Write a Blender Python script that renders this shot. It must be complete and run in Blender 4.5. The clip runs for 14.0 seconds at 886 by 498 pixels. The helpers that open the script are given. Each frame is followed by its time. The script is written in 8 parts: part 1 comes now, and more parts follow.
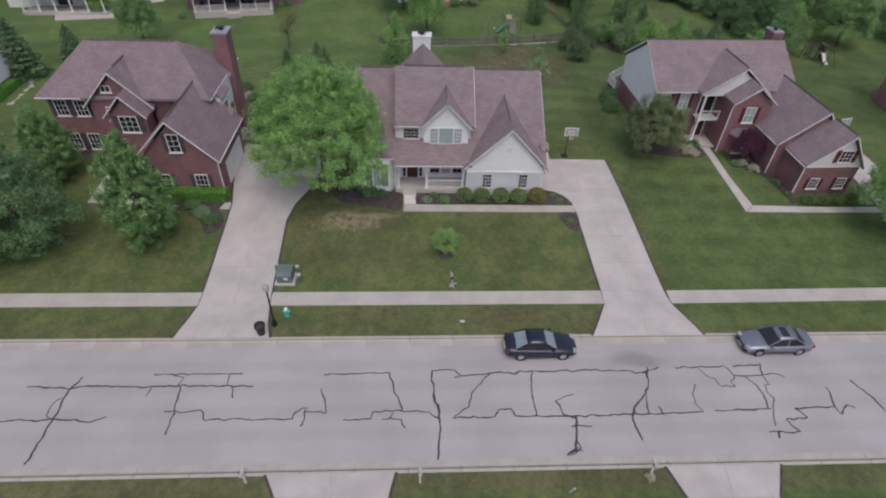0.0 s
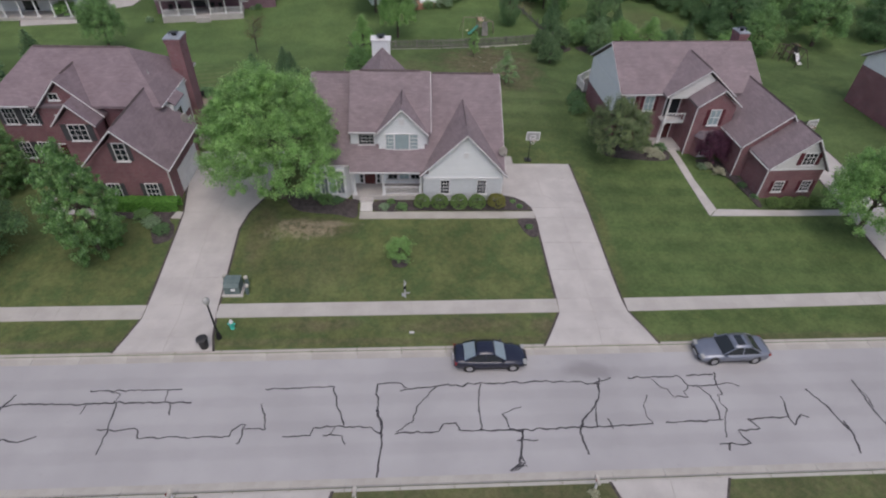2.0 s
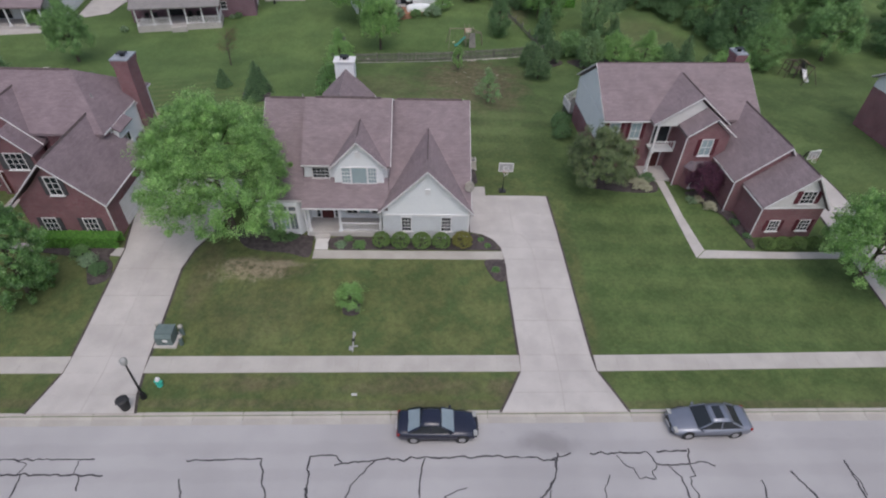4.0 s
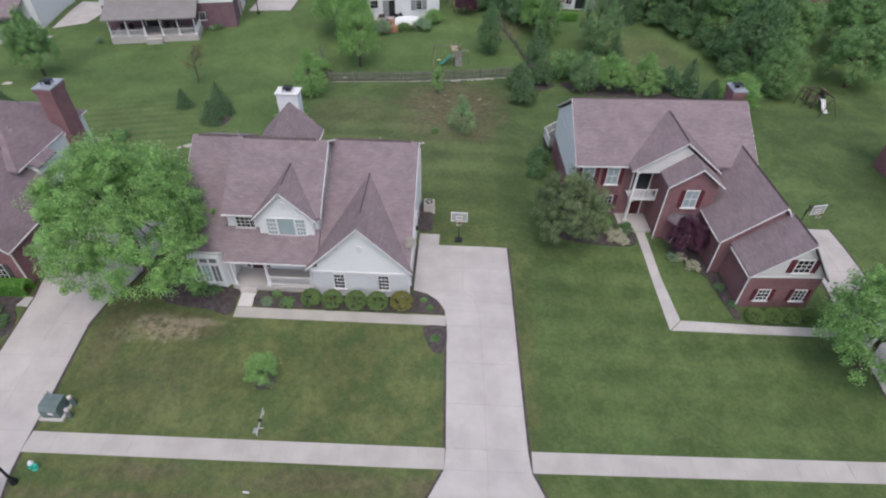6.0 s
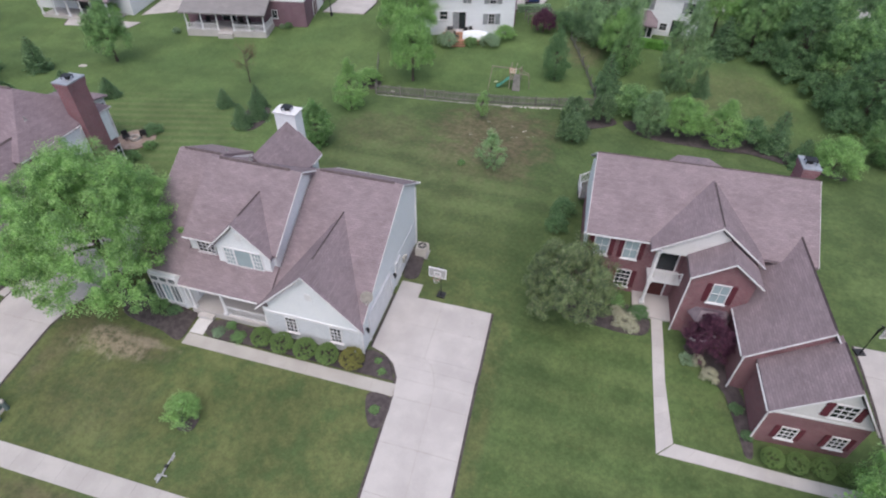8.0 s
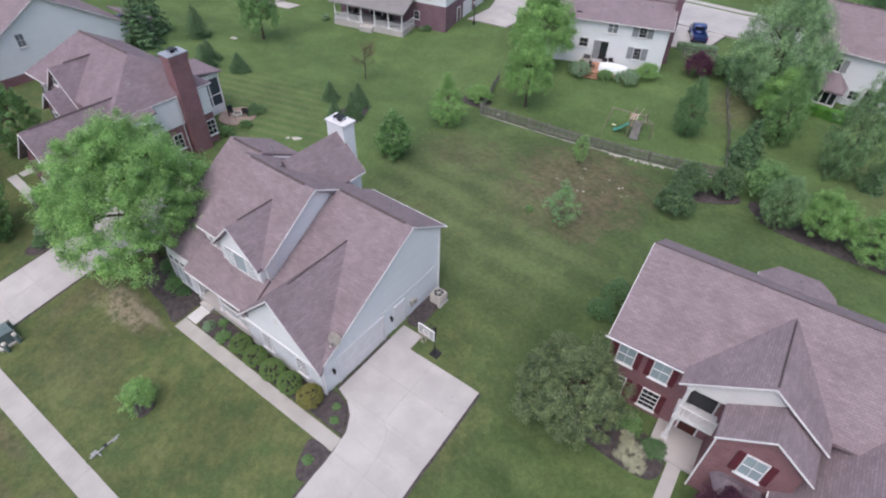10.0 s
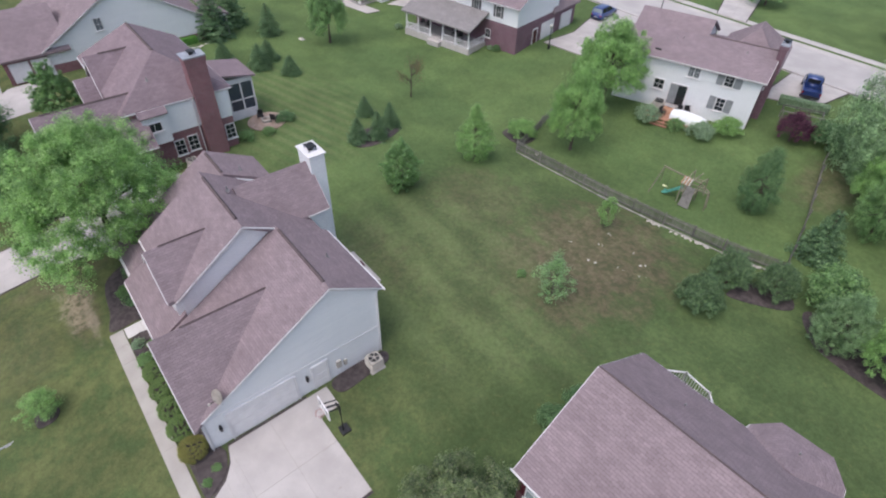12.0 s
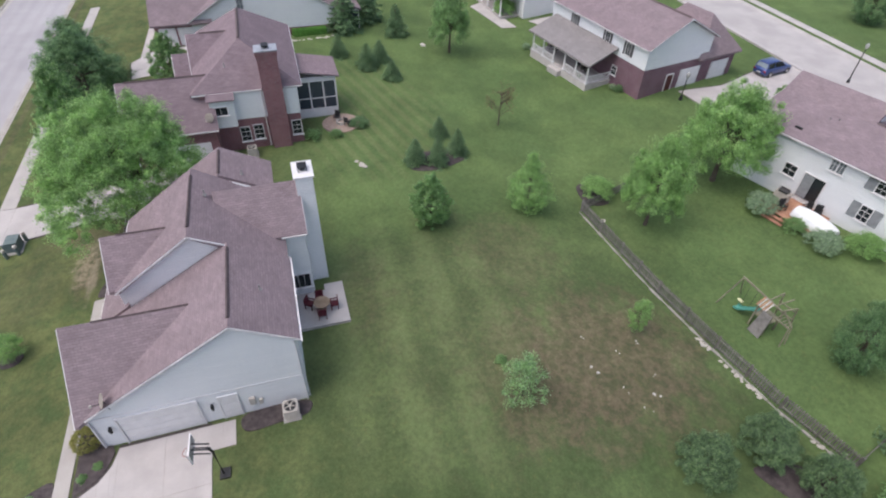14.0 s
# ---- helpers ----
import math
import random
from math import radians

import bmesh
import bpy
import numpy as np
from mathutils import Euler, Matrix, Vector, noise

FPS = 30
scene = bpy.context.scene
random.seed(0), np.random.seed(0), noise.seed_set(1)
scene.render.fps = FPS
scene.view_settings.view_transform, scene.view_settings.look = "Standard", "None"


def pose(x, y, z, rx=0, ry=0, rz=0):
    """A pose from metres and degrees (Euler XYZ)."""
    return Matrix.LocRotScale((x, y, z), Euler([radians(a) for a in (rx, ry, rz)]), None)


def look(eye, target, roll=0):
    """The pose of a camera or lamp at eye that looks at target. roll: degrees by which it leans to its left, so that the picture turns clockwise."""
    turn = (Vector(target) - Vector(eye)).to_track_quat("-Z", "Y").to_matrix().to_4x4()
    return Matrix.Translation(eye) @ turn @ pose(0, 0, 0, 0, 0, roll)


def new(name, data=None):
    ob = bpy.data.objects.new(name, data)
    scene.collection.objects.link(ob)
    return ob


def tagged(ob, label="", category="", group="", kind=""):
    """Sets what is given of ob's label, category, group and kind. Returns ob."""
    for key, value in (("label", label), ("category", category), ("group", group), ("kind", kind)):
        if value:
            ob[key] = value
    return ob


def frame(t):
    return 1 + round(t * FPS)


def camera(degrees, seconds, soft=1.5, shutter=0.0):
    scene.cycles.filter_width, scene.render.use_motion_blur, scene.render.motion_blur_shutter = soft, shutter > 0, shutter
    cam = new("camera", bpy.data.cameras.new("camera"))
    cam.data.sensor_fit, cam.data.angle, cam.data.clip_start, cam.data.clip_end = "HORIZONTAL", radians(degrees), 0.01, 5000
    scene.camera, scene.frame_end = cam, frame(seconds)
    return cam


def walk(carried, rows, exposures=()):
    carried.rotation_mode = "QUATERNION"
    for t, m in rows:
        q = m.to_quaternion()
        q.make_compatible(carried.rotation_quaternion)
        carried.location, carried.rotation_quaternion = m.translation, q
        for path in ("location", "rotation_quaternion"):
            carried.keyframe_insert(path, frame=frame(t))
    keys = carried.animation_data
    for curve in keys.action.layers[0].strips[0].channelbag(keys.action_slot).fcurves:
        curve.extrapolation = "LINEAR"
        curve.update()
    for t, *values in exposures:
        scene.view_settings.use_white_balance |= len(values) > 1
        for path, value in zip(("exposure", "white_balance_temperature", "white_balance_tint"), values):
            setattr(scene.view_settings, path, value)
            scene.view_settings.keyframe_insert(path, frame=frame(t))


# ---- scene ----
cam = camera(77.3, 14.0, 2.1)
PATH = [
    (0, (0.385, 0.146, 29.885), (0.471, 1.658, 28.58), 2.4),
    (0.5, (0.962, -0.039, 29.864), (1.046, 1.476, 28.561), 2.2),
    (1, (1.805, 0.024, 29.824), (1.893, 1.541, 28.523), 2.1),
    (1.5, (2.769, 0.391, 29.807), (2.867, 1.907, 28.506), 2.1),
    (2, (3.791, 1.071, 29.839), (3.887, 2.586, 28.536), 2.1),
    (2.5, (4.87, 1.997, 29.865), (4.953, 3.512, 28.562), 2.1),
    (5, (10.788, 9.553, 30.689), (10.815, 11.051, 29.364), 1.6),
    (5.5, (12.559, 11.305, 30.757), (12.561, 12.801, 29.43), 1.5),
    (6, (14.311, 12.977, 30.828), (14.267, 14.471, 29.5), 1.3),
    (6.5, (16.134, 14.629, 30.901), (16.023, 16.116, 29.568), 1.2),
    (7, (18.05, 16.403, 30.952), (17.838, 17.878, 29.618), 1.1),
    (7.5, (20.021, 18.306, 30.982), (19.727, 19.766, 29.647), 1.0),
    (8, (21.844, 20.335, 30.955), (21.453, 21.769, 29.618), 0.9),
    (10.3, (28.366, 30.63, 30.744), (27.453, 31.804, 29.407), 1.6),
    (10.5, (28.785, 31.692, 30.73), (27.848, 32.848, 29.394), 1.5),
    (11, (29.602, 34.498, 30.736), (28.586, 35.582, 29.397), 1.5),
    (11.5, (30.245, 37.436, 30.773), (29.173, 38.465, 29.434), 1.5),
    (12, (30.68, 40.549, 30.768), (29.531, 41.487, 29.426), 1.5),
    (12.5, (30.981, 43.713, 30.752), (29.751, 44.54, 29.41), 1.5),
    (13, (31.119, 46.957, 30.764), (29.825, 47.679, 29.421), 1.6),
    (13.5, (31.1, 50.193, 30.776), (29.741, 50.783, 29.432), 1.6),
    (14, (30.816, 53.426, 30.808), (29.408, 53.872, 29.46), 1.8),
]
EXPOSURE = [(0, -0.13, 6520, 13), (2.5, -0.12, 6430, 11), (5, 0.09, 6310, 10), (8, 0.4, 6270, 12), (10.5, 0.43, 6200, 13), (14, 0.48, 6400, 13)]
walk(cam, [(t, look(eye, target, roll)) for t, eye, target, roll in PATH], EXPOSURE)

# ---- light ----
world = bpy.data.worlds.new("sky")
scene.world = world
world.use_nodes = True
SUN_EL, SUN_AZ = 64.0, 170.0
wn = world.node_tree.nodes
sky = wn.new("ShaderNodeTexSky")
sky.sky_type, sky.sun_disc = "NISHITA", False
sky.sun_elevation, sky.sun_rotation = radians(SUN_EL), radians(SUN_AZ)
sky.air_density, sky.dust_density, sky.ozone_density = 1.0, 4.0, 0.6
wn["Background"].inputs["Strength"].default_value = 0.175
haze = wn.new("ShaderNodeHueSaturation")
haze.inputs["Saturation"].default_value = 0.8
world.node_tree.links.new(sky.outputs[0], haze.inputs["Color"])
world.node_tree.links.new(haze.outputs[0], wn["Background"].inputs["Color"])
sun = new("sun", bpy.data.lights.new("sun", "SUN"))
sun.data.energy, sun.data.angle, sun.data.color = 0.5, radians(50), (1.0, 0.98, 0.965)
sa, se = radians(SUN_AZ), radians(SUN_EL)
sun.matrix_world = look(Vector((math.sin(sa) * math.cos(se), math.cos(sa) * math.cos(se), math.sin(se))) * 80, (0, 0, 0))


# ---- materials ----
def tree_of(name):
    m = bpy.data.materials.new(name)
    m.use_nodes = True
    nt = m.node_tree
    return m, nt, nt.nodes["Principled BSDF"]


def add(nt, kind, **inputs):
    n = nt.nodes.new(kind)
    for k, v in inputs.items():
        n.inputs[k.replace("_", " ")].default_value = v
    return n


def mixed(nt, fac, a, b, how="MIX"):
    n = nt.nodes.new("ShaderNodeMix")
    n.data_type, n.blend_type = "RGBA", how
    for sock, v in ((0, fac), (6, a), (7, b)):
        if isinstance(v, (int, float)):
            n.inputs[sock].default_value = v
        elif isinstance(v, tuple):
            n.inputs[sock].default_value = (*v, 1)
        else:
            nt.links.new(v, n.inputs[sock])
    return n.outputs[2]


def ramp(nt, src, lo, hi):
    n = nt.nodes.new("ShaderNodeMapRange")
    n.interpolation_type = "SMOOTHSTEP"
    nt.links.new(src, n.inputs[0])
    n.inputs[1].default_value, n.inputs[2].default_value = lo, hi
    return n.outputs[0]


def maths(nt, op, a, b=0.0):
    n = nt.nodes.new("ShaderNodeMath")
    n.operation = op
    for i, v in enumerate((a, b)):
        if isinstance(v, (int, float)):
            n.inputs[i].default_value = v
        else:
            nt.links.new(v, n.inputs[i])
    return n.outputs[0]


def coords(nt):
    return nt.nodes.new("ShaderNodeTexCoord").outputs["Object"]


def noise_of(nt, vec, scale, detail=4.0, rough=0.55):
    n = add(nt, "ShaderNodeTexNoise", Scale=scale, Detail=detail, Roughness=rough)
    nt.links.new(vec, n.inputs["Vector"])
    return n.outputs[0]


def bumped(nt, bsdf, height, strength=0.3, dist=0.02):
    b = add(nt, "ShaderNodeBump", Strength=strength, Distance=dist)
    nt.links.new(height, b.inputs["Height"])
    nt.links.new(b.outputs[0], bsdf.inputs["Normal"])


def noisy(name, a, b, scale=3.0, rough=0.8, grain=40.0, bump=0.2, metal=0.0, each=0.0, spec=0.3):
    """Two tones in large blotches and fine grain; each: how far single pieces differ."""
    m, nt, p = tree_of(name)
    v = coords(nt)
    c = mixed(nt, ramp(nt, noise_of(nt, v, scale), 0.3, 0.7), a, b)
    g = noise_of(nt, v, grain, 2.0)
    c = mixed(nt, 0.35, c, mixed(nt, g, (0.25, 0.25, 0.25), (0.75, 0.75, 0.75)), "OVERLAY")
    if each:
        r = nt.nodes.new("ShaderNodeObjectInfo").outputs["Random"]
        c = mixed(nt, each, c, mixed(nt, r, (0.2, 0.2, 0.2), (0.8, 0.8, 0.8)), "OVERLAY")
    nt.links.new(c, p.inputs["Base Color"])
    p.inputs["Roughness"].default_value, p.inputs["Metallic"].default_value = rough, metal
    p.inputs["Specular IOR Level"].default_value = spec
    if bump:
        bumped(nt, p, g, bump)
    return m


def course_vec(nt):
    """Coordinates along the courses and up the slope of any wall or roof plane."""
    geo = nt.nodes.new("ShaderNodeNewGeometry")
    n, p = nt.nodes.new("ShaderNodeSeparateXYZ"), nt.nodes.new("ShaderNodeSeparateXYZ")
    nt.links.new(geo.outputs["True Normal"], n.inputs[0])
    nt.links.new(geo.outputs["Position"], p.inputs[0])
    flat = maths(nt, "SQRT", maths(nt, "ADD", maths(nt, "MULTIPLY", n.outputs[0], n.outputs[0]), maths(nt, "MULTIPLY", n.outputs[1], n.outputs[1])))
    flat = maths(nt, "MAXIMUM", flat, 0.05)
    u = maths(nt, "SUBTRACT", maths(nt, "MULTIPLY", p.outputs[1], n.outputs[0]), maths(nt, "MULTIPLY", p.outputs[0], n.outputs[1]))
    c = nt.nodes.new("ShaderNodeCombineXYZ")
    nt.links.new(maths(nt, "DIVIDE", u, flat), c.inputs[0])
    nt.links.new(maths(nt, "DIVIDE", p.outputs[2], flat), c.inputs[1])
    return c.outputs[0]


def coursed(name, a, b, joint, w, h, gap, rough=0.85, bump=0.5, blot=0.5, tab=0.0):
    m, nt, p = tree_of(name)
    v = course_vec(nt)
    t = add(nt, "ShaderNodeTexBrick", Scale=1.0, Mortar_Size=gap, Brick_Width=w, Row_Height=h, Bias=0.0)
    t.inputs["Color1"].default_value, t.inputs["Color2"].default_value, t.inputs["Mortar"].default_value = (*a, 1), (*b, 1), (*joint, 1)
    nt.links.new(v, t.inputs["Vector"])
    o = coords(nt)
    c = mixed(nt, blot, t.outputs[0], mixed(nt, ramp(nt, noise_of(nt, o, 0.7), 0.3, 0.7), (0.38, 0.38, 0.38), (0.62, 0.62, 0.62)), "OVERLAY")
    c = mixed(nt, 0.3, c, mixed(nt, noise_of(nt, o, 14.0, 3.0), (0.2, 0.2, 0.2), (0.8, 0.8, 0.8)), "OVERLAY")
    if tab:
        # weathered patches, a few odd tabs and faint courses
        q = nt.nodes.new("ShaderNodeMapping")
        q.inputs["Scale"].default_value = (1.3, 5.0, 1.0)
        nt.links.new(v, q.inputs[0])
        c = mixed(nt, tab, c, mixed(nt, ramp(nt, noise_of(nt, q.outputs[0], 1.0, 4.0, 0.7), 0.3, 0.7), (0.2, 0.2, 0.2), (0.8, 0.8, 0.8)), "OVERLAY")
        c = mixed(nt, maths(nt, "MULTIPLY", ramp(nt, noise_of(nt, v, 0.55, 5.0, 0.65), 0.5, 0.72), 0.3), c, tuple(k * 0.82 for k in a))
    nt.links.new(c, p.inputs["Base Color"])
    p.inputs["Roughness"].default_value, p.inputs["Specular IOR Level"].default_value = rough, 0.2
    bumped(nt, p, maths(nt, "SUBTRACT", 1.0, t.outputs[1]), bump, 0.012)
    return m


def leafy(name, a, b, c, rough=0.55, clump_shade=0.72, scale=8.0):
    m, nt, p = tree_of(name)
    r = nt.nodes.new("ShaderNodeNewGeometry").outputs["Random Per Island"]
    col = mixed(nt, ramp(nt, r, 0.0, 0.6), a, b)
    col = mixed(nt, ramp(nt, r, 0.8, 1.0), col, c)
    o = coords(nt)
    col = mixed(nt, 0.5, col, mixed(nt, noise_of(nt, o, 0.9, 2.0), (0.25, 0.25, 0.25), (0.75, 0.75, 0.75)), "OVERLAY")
    # shaded gaps and lit clumps put into the leaf colour, bluish dark to warm light
    col = mixed(nt, clump_shade, col, mixed(nt, ramp(nt, noise_of(nt, o, scale, 3.0, 0.65), 0.32, 0.68), (0.17, 0.19, 0.22), (0.84, 0.84, 0.76)), "OVERLAY")
    nt.links.new(col, p.inputs["Base Color"])
    p.inputs["Roughness"].default_value, p.inputs["Specular IOR Level"].default_value = rough, 0.25
    t = nt.nodes.new("ShaderNodeBsdfTranslucent")
    nt.links.new(col, t.inputs[0])
    ms = nt.nodes.new("ShaderNodeMixShader")
    ms.inputs[0].default_value = 0.42
    nt.links.new(p.outputs[0], ms.inputs[1])
    nt.links.new(t.outputs[0], ms.inputs[2])
    nt.links.new(ms.outputs[0], nt.nodes["Material Output"].inputs[0])
    return m


def blob(nt, pos, x, y, rx, ry, wob):
    """A soft-edged patch round (x, y), for worn ground and other tones."""
    sx = maths(nt, "DIVIDE", maths(nt, "SUBTRACT", pos.outputs[0], x), rx)
    sy = maths(nt, "DIVIDE", maths(nt, "SUBTRACT", pos.outputs[1], y), ry)
    d = maths(nt, "SQRT", maths(nt, "ADD", maths(nt, "MULTIPLY", sx, sx), maths(nt, "MULTIPLY", sy, sy)))
    return ramp(nt, maths(nt, "ADD", d, wob), 1.25, 0.45)


def lawn_material():
    m, nt, p = tree_of("lawn_grass")
    v = coords(nt)
    s = nt.nodes.new("ShaderNodeSeparateXYZ")
    nt.links.new(v, s.inputs[0])
    big, mid, fine = noise_of(nt, v, 0.12, 3.0), noise_of(nt, v, 0.7, 5.0, 0.65), noise_of(nt, v, 9.0, 4.0, 0.7)
    wob = maths(nt, "MULTIPLY", maths(nt, "SUBTRACT", mid, 0.5), 1.6)
    fresh = mixed(nt, ramp(nt, big, 0.35, 0.65), (0.081, 0.118, 0.047), (0.104, 0.146, 0.058))
    fresh = mixed(nt, ramp(nt, noise_of(nt, v, 0.35, 6.0, 0.7), 0.38, 0.64), (0.07, 0.106, 0.042), fresh)
    dry = mixed(nt, ramp(nt, mid, 0.35, 0.65), (0.076, 0.1, 0.04), (0.114, 0.13, 0.054))
    # tired turf along the street and round the first house, fresh turf elsewhere, darker green strips between two lots
    xm = maths(nt, "MULTIPLY", ramp(nt, s.outputs[0], 20.4, 19.6), ramp(nt, s.outputs[1], 62, 40))
    xm = maths(nt, "MAXIMUM", xm, ramp(nt, s.outputs[1], 28.9, 28.2))
    c = mixed(nt, maths(nt, "MULTIPLY", xm, ramp(nt, mid, 0.2, 0.55)), fresh, dry)
    lot = maths(nt, "MULTIPLY", ramp(nt, s.outputs[0], 19.8, 20.6), ramp(nt, s.outputs[1], 52, 46))
    c = mixed(nt, maths(nt, "MULTIPLY", lot, 0.75), c, mixed(nt, ramp(nt, mid, 0.3, 0.7), (0.062, 0.096, 0.034), (0.09, 0.13, 0.048)))
    for x, y, rx, ry, k in ((19.3, 55, 1.8, 14, 0.6), (18.8, 70, 1.7, 9.5, 0.55), (21.5, 44, 1.6, 5, 0.4), (22.5, 68, 4.5, 2.4, 0.3)):
        c = mixed(nt, maths(nt, "MULTIPLY", blob(nt, s, x, y, rx, ry, wob), k), c, (0.052, 0.082, 0.032))
    # well-kept plain turf of the neighbours
    far = maths(nt, "MAXIMUM", maths(nt, "MULTIPLY", ramp(nt, s.outputs[0], 1, -6), ramp(nt, s.outputs[1], 50, 58)), ramp(nt, s.outputs[1], 77, 82))
    c = mixed(nt, maths(nt, "MULTIPLY", far, 0.65), c, mixed(nt, ramp(nt, big, 0.35, 0.65), (0.089, 0.142, 0.052), (0.112, 0.168, 0.06)))
    # mowing stripes
    st2 = maths(nt, "SINE", maths(nt, "ADD", maths(nt, "ADD", maths(nt, "MULTIPLY", s.outputs[1], 1.85), maths(nt, "MULTIPLY", s.outputs[0], 0.09)), maths(nt, "MULTIPLY", mid, 1.6)))
    stripe = maths(nt, "MULTIPLY", ramp(nt, st2, -0.9, 0.9), maths(nt, "ADD", maths(nt, "MULTIPLY", blob(nt, s, 8, 60, 13, 9, wob), 1.0), 0.12))
    c = mixed(nt, maths(nt, "MULTIPLY", stripe, 0.4), c, (0.142, 0.186, 0.078))
    # mower tracks on the brick house's front lawn
    st4 = ramp(nt, maths(nt, "SINE", maths(nt, "ADD", maths(nt, "MULTIPLY", s.outputs[1], 2.6), maths(nt, "MULTIPLY", mid, 2.5))), -0.8, 0.8)
    c = mixed(nt, maths(nt, "MULTIPLY", maths(nt, "MULTIPLY", st4, lot), 0.25), c, (0.13, 0.165, 0.066))
    # one neighbour's lawn is mown in clear bands
    st3 = ramp(nt, maths(nt, "SINE", maths(nt, "ADD", maths(nt, "MULTIPLY", s.outputs[0], 1.3), maths(nt, "MULTIPLY", s.outputs[1], -4.6))), -0.5, 0.5)
    c = mixed(nt, maths(nt, "MULTIPLY", maths(nt, "MULTIPLY", st3, blob(nt, s, -22, 61, 13, 8, wob)), 0.42), c, (0.165, 0.178, 0.085))
    rough_n = noise_of(nt, v, 1.7, 6.0, 0.75)
    brown = mixed(nt, ramp(nt, rough_n, 0.4, 0.6), (0.09, 0.09, 0.05), (0.148, 0.12, 0.08))
    for x, y, rx, ry, k in ((13.4, 71.0, 6.4, 6.6, 0.85), (12.5, 65, 5.5, 4.0, 0.4), (15.6, 65.5, 2.6, 4.0, 0.45), (38.5, 87, 6, 8, 0.35), (20.5, 95, 3.0, 6.0, 0.6), (2, 68, 5, 4, 0.3), (9, 64, 12, 11, 0.2), (-4, 33, 4, 3, 0.25), (-4.8, 37.2, 3.2, 1.1, 0.9), (-8.8, 36.5, 1.2, 4.0, 0.5),
                            (7.0, 27.2, 5.5, 0.8, 0.6), (-3.5, 27.4, 3.5, 0.7, 0.6), (0, 15.0, 300, 0.8, 0.5), (0, 25.9, 300, 0.35, 0.45), (36, 43.4, 2.4, 1.6, 0.3), (3, 56.5, 5.0, 2.0, 0.25), (13.0, 27.0, 1.2, 0.8, 0.7)):
        c = mixed(nt, maths(nt, "MULTIPLY", blob(nt, s, x, y, rx, ry, wob), k), c, brown)
    c = mixed(nt, maths(nt, "MULTIPLY", maths(nt, "MULTIPLY", blob(nt, s, -5.6, 36.9, 2.9, 1.2, wob), ramp(nt, rough_n, 0.36, 0.62)), 0.75), c, (0.31, 0.265, 0.19))
    c = mixed(nt, maths(nt, "MULTIPLY", blob(nt, s, -3.2, 37.5, 1.9, 0.4, wob), 0.7), c, (0.27, 0.23, 0.17))
    c = mixed(nt, maths(nt, "MULTIPLY", ramp(nt, noise_of(nt, v, 2.4, 5.0, 0.7), 0.56, 0.72), 0.35), c, (0.15, 0.15, 0.06))
    # dead tufts, clover and bare spots
    c = mixed(nt, maths(nt, "MULTIPLY", ramp(nt, rough_n, 0.58, 0.76), 0.3), c, (0.172, 0.172, 0.078))
    c = mixed(nt, maths(nt, "MULTIPLY", ramp(nt, noise_of(nt, v, 1.1, 6.0, 0.75), 0.55, 0.72), 0.28), c, (0.05, 0.08, 0.03))
    c = mixed(nt, 0.26, c, mixed(nt, ramp(nt, noise_of(nt, v, 0.22, 4.0, 0.6), 0.3, 0.7), (0.25, 0.25, 0.25), (0.78, 0.78, 0.74)), "OVERLAY")
    c = mixed(nt, 0.3, c, mixed(nt, ramp(nt, noise_of(nt, v, 3.2, 5.0, 0.75), 0.3, 0.7), (0.25, 0.25, 0.25), (0.75, 0.75, 0.75)), "OVERLAY")
    c = mixed(nt, 0.4, c, mixed(nt, fine, (0.15, 0.15, 0.15), (0.85, 0.85, 0.85)), "OVERLAY")
    nt.links.new(c, p.inputs["Base Color"])
    p.inputs["Roughness"].default_value, p.inputs["Specular IOR Level"].default_value = 0.95, 0.1
    bumped(nt, p, fine, 0.8, 0.06)
    return m


def asphalt_material():
    m, nt, p = tree_of("weathered_asphalt")
    v = coords(nt)
    s = nt.nodes.new("ShaderNodeSeparateXYZ")
    nt.links.new(v, s.inputs[0])
    mid, fine = noise_of(nt, v, 0.6, 5.0), noise_of(nt, v, 28.0, 2.0)
    c = mixed(nt, ramp(nt, noise_of(nt, v, 0.16, 3.0), 0.3, 0.7), (0.335, 0.322, 0.33), (0.39, 0.377, 0.384))
    wob = maths(nt, "MULTIPLY", maths(nt, "SUBTRACT", mid, 0.5), 1.5)
    # old repair by the driveway mouth and wear along the wheel tracks
    c = mixed(nt, maths(nt, "MULTIPLY", blob(nt, s, 15.4, 23.2, 1.6, 0.8, wob), 0.45), c, (0.15, 0.14, 0.145))
    for y in (18.0, 19.6, 21.4, 23.0):
        c = mixed(nt, maths(nt, "MULTIPLY", blob(nt, s, 0, y, 400, 0.45, wob), 0.12), c, (0.2, 0.19, 0.195))
    c = mixed(nt, maths(nt, "MULTIPLY", ramp(nt, noise_of(nt, v, 1.6, 6.0, 0.7), 0.6, 0.75), 0.25), c, (0.18, 0.17, 0.175))
    c = mixed(nt, 0.3, c, mixed(nt, fine, (0.2, 0.2, 0.2), (0.8, 0.8, 0.8)), "OVERLAY")
    nt.links.new(c, p.inputs["Base Color"])
    p.inputs["Roughness"].default_value, p.inputs["Specular IOR Level"].default_value = 0.92, 0.2
    bumped(nt, p, fine, 0.3)
    return m


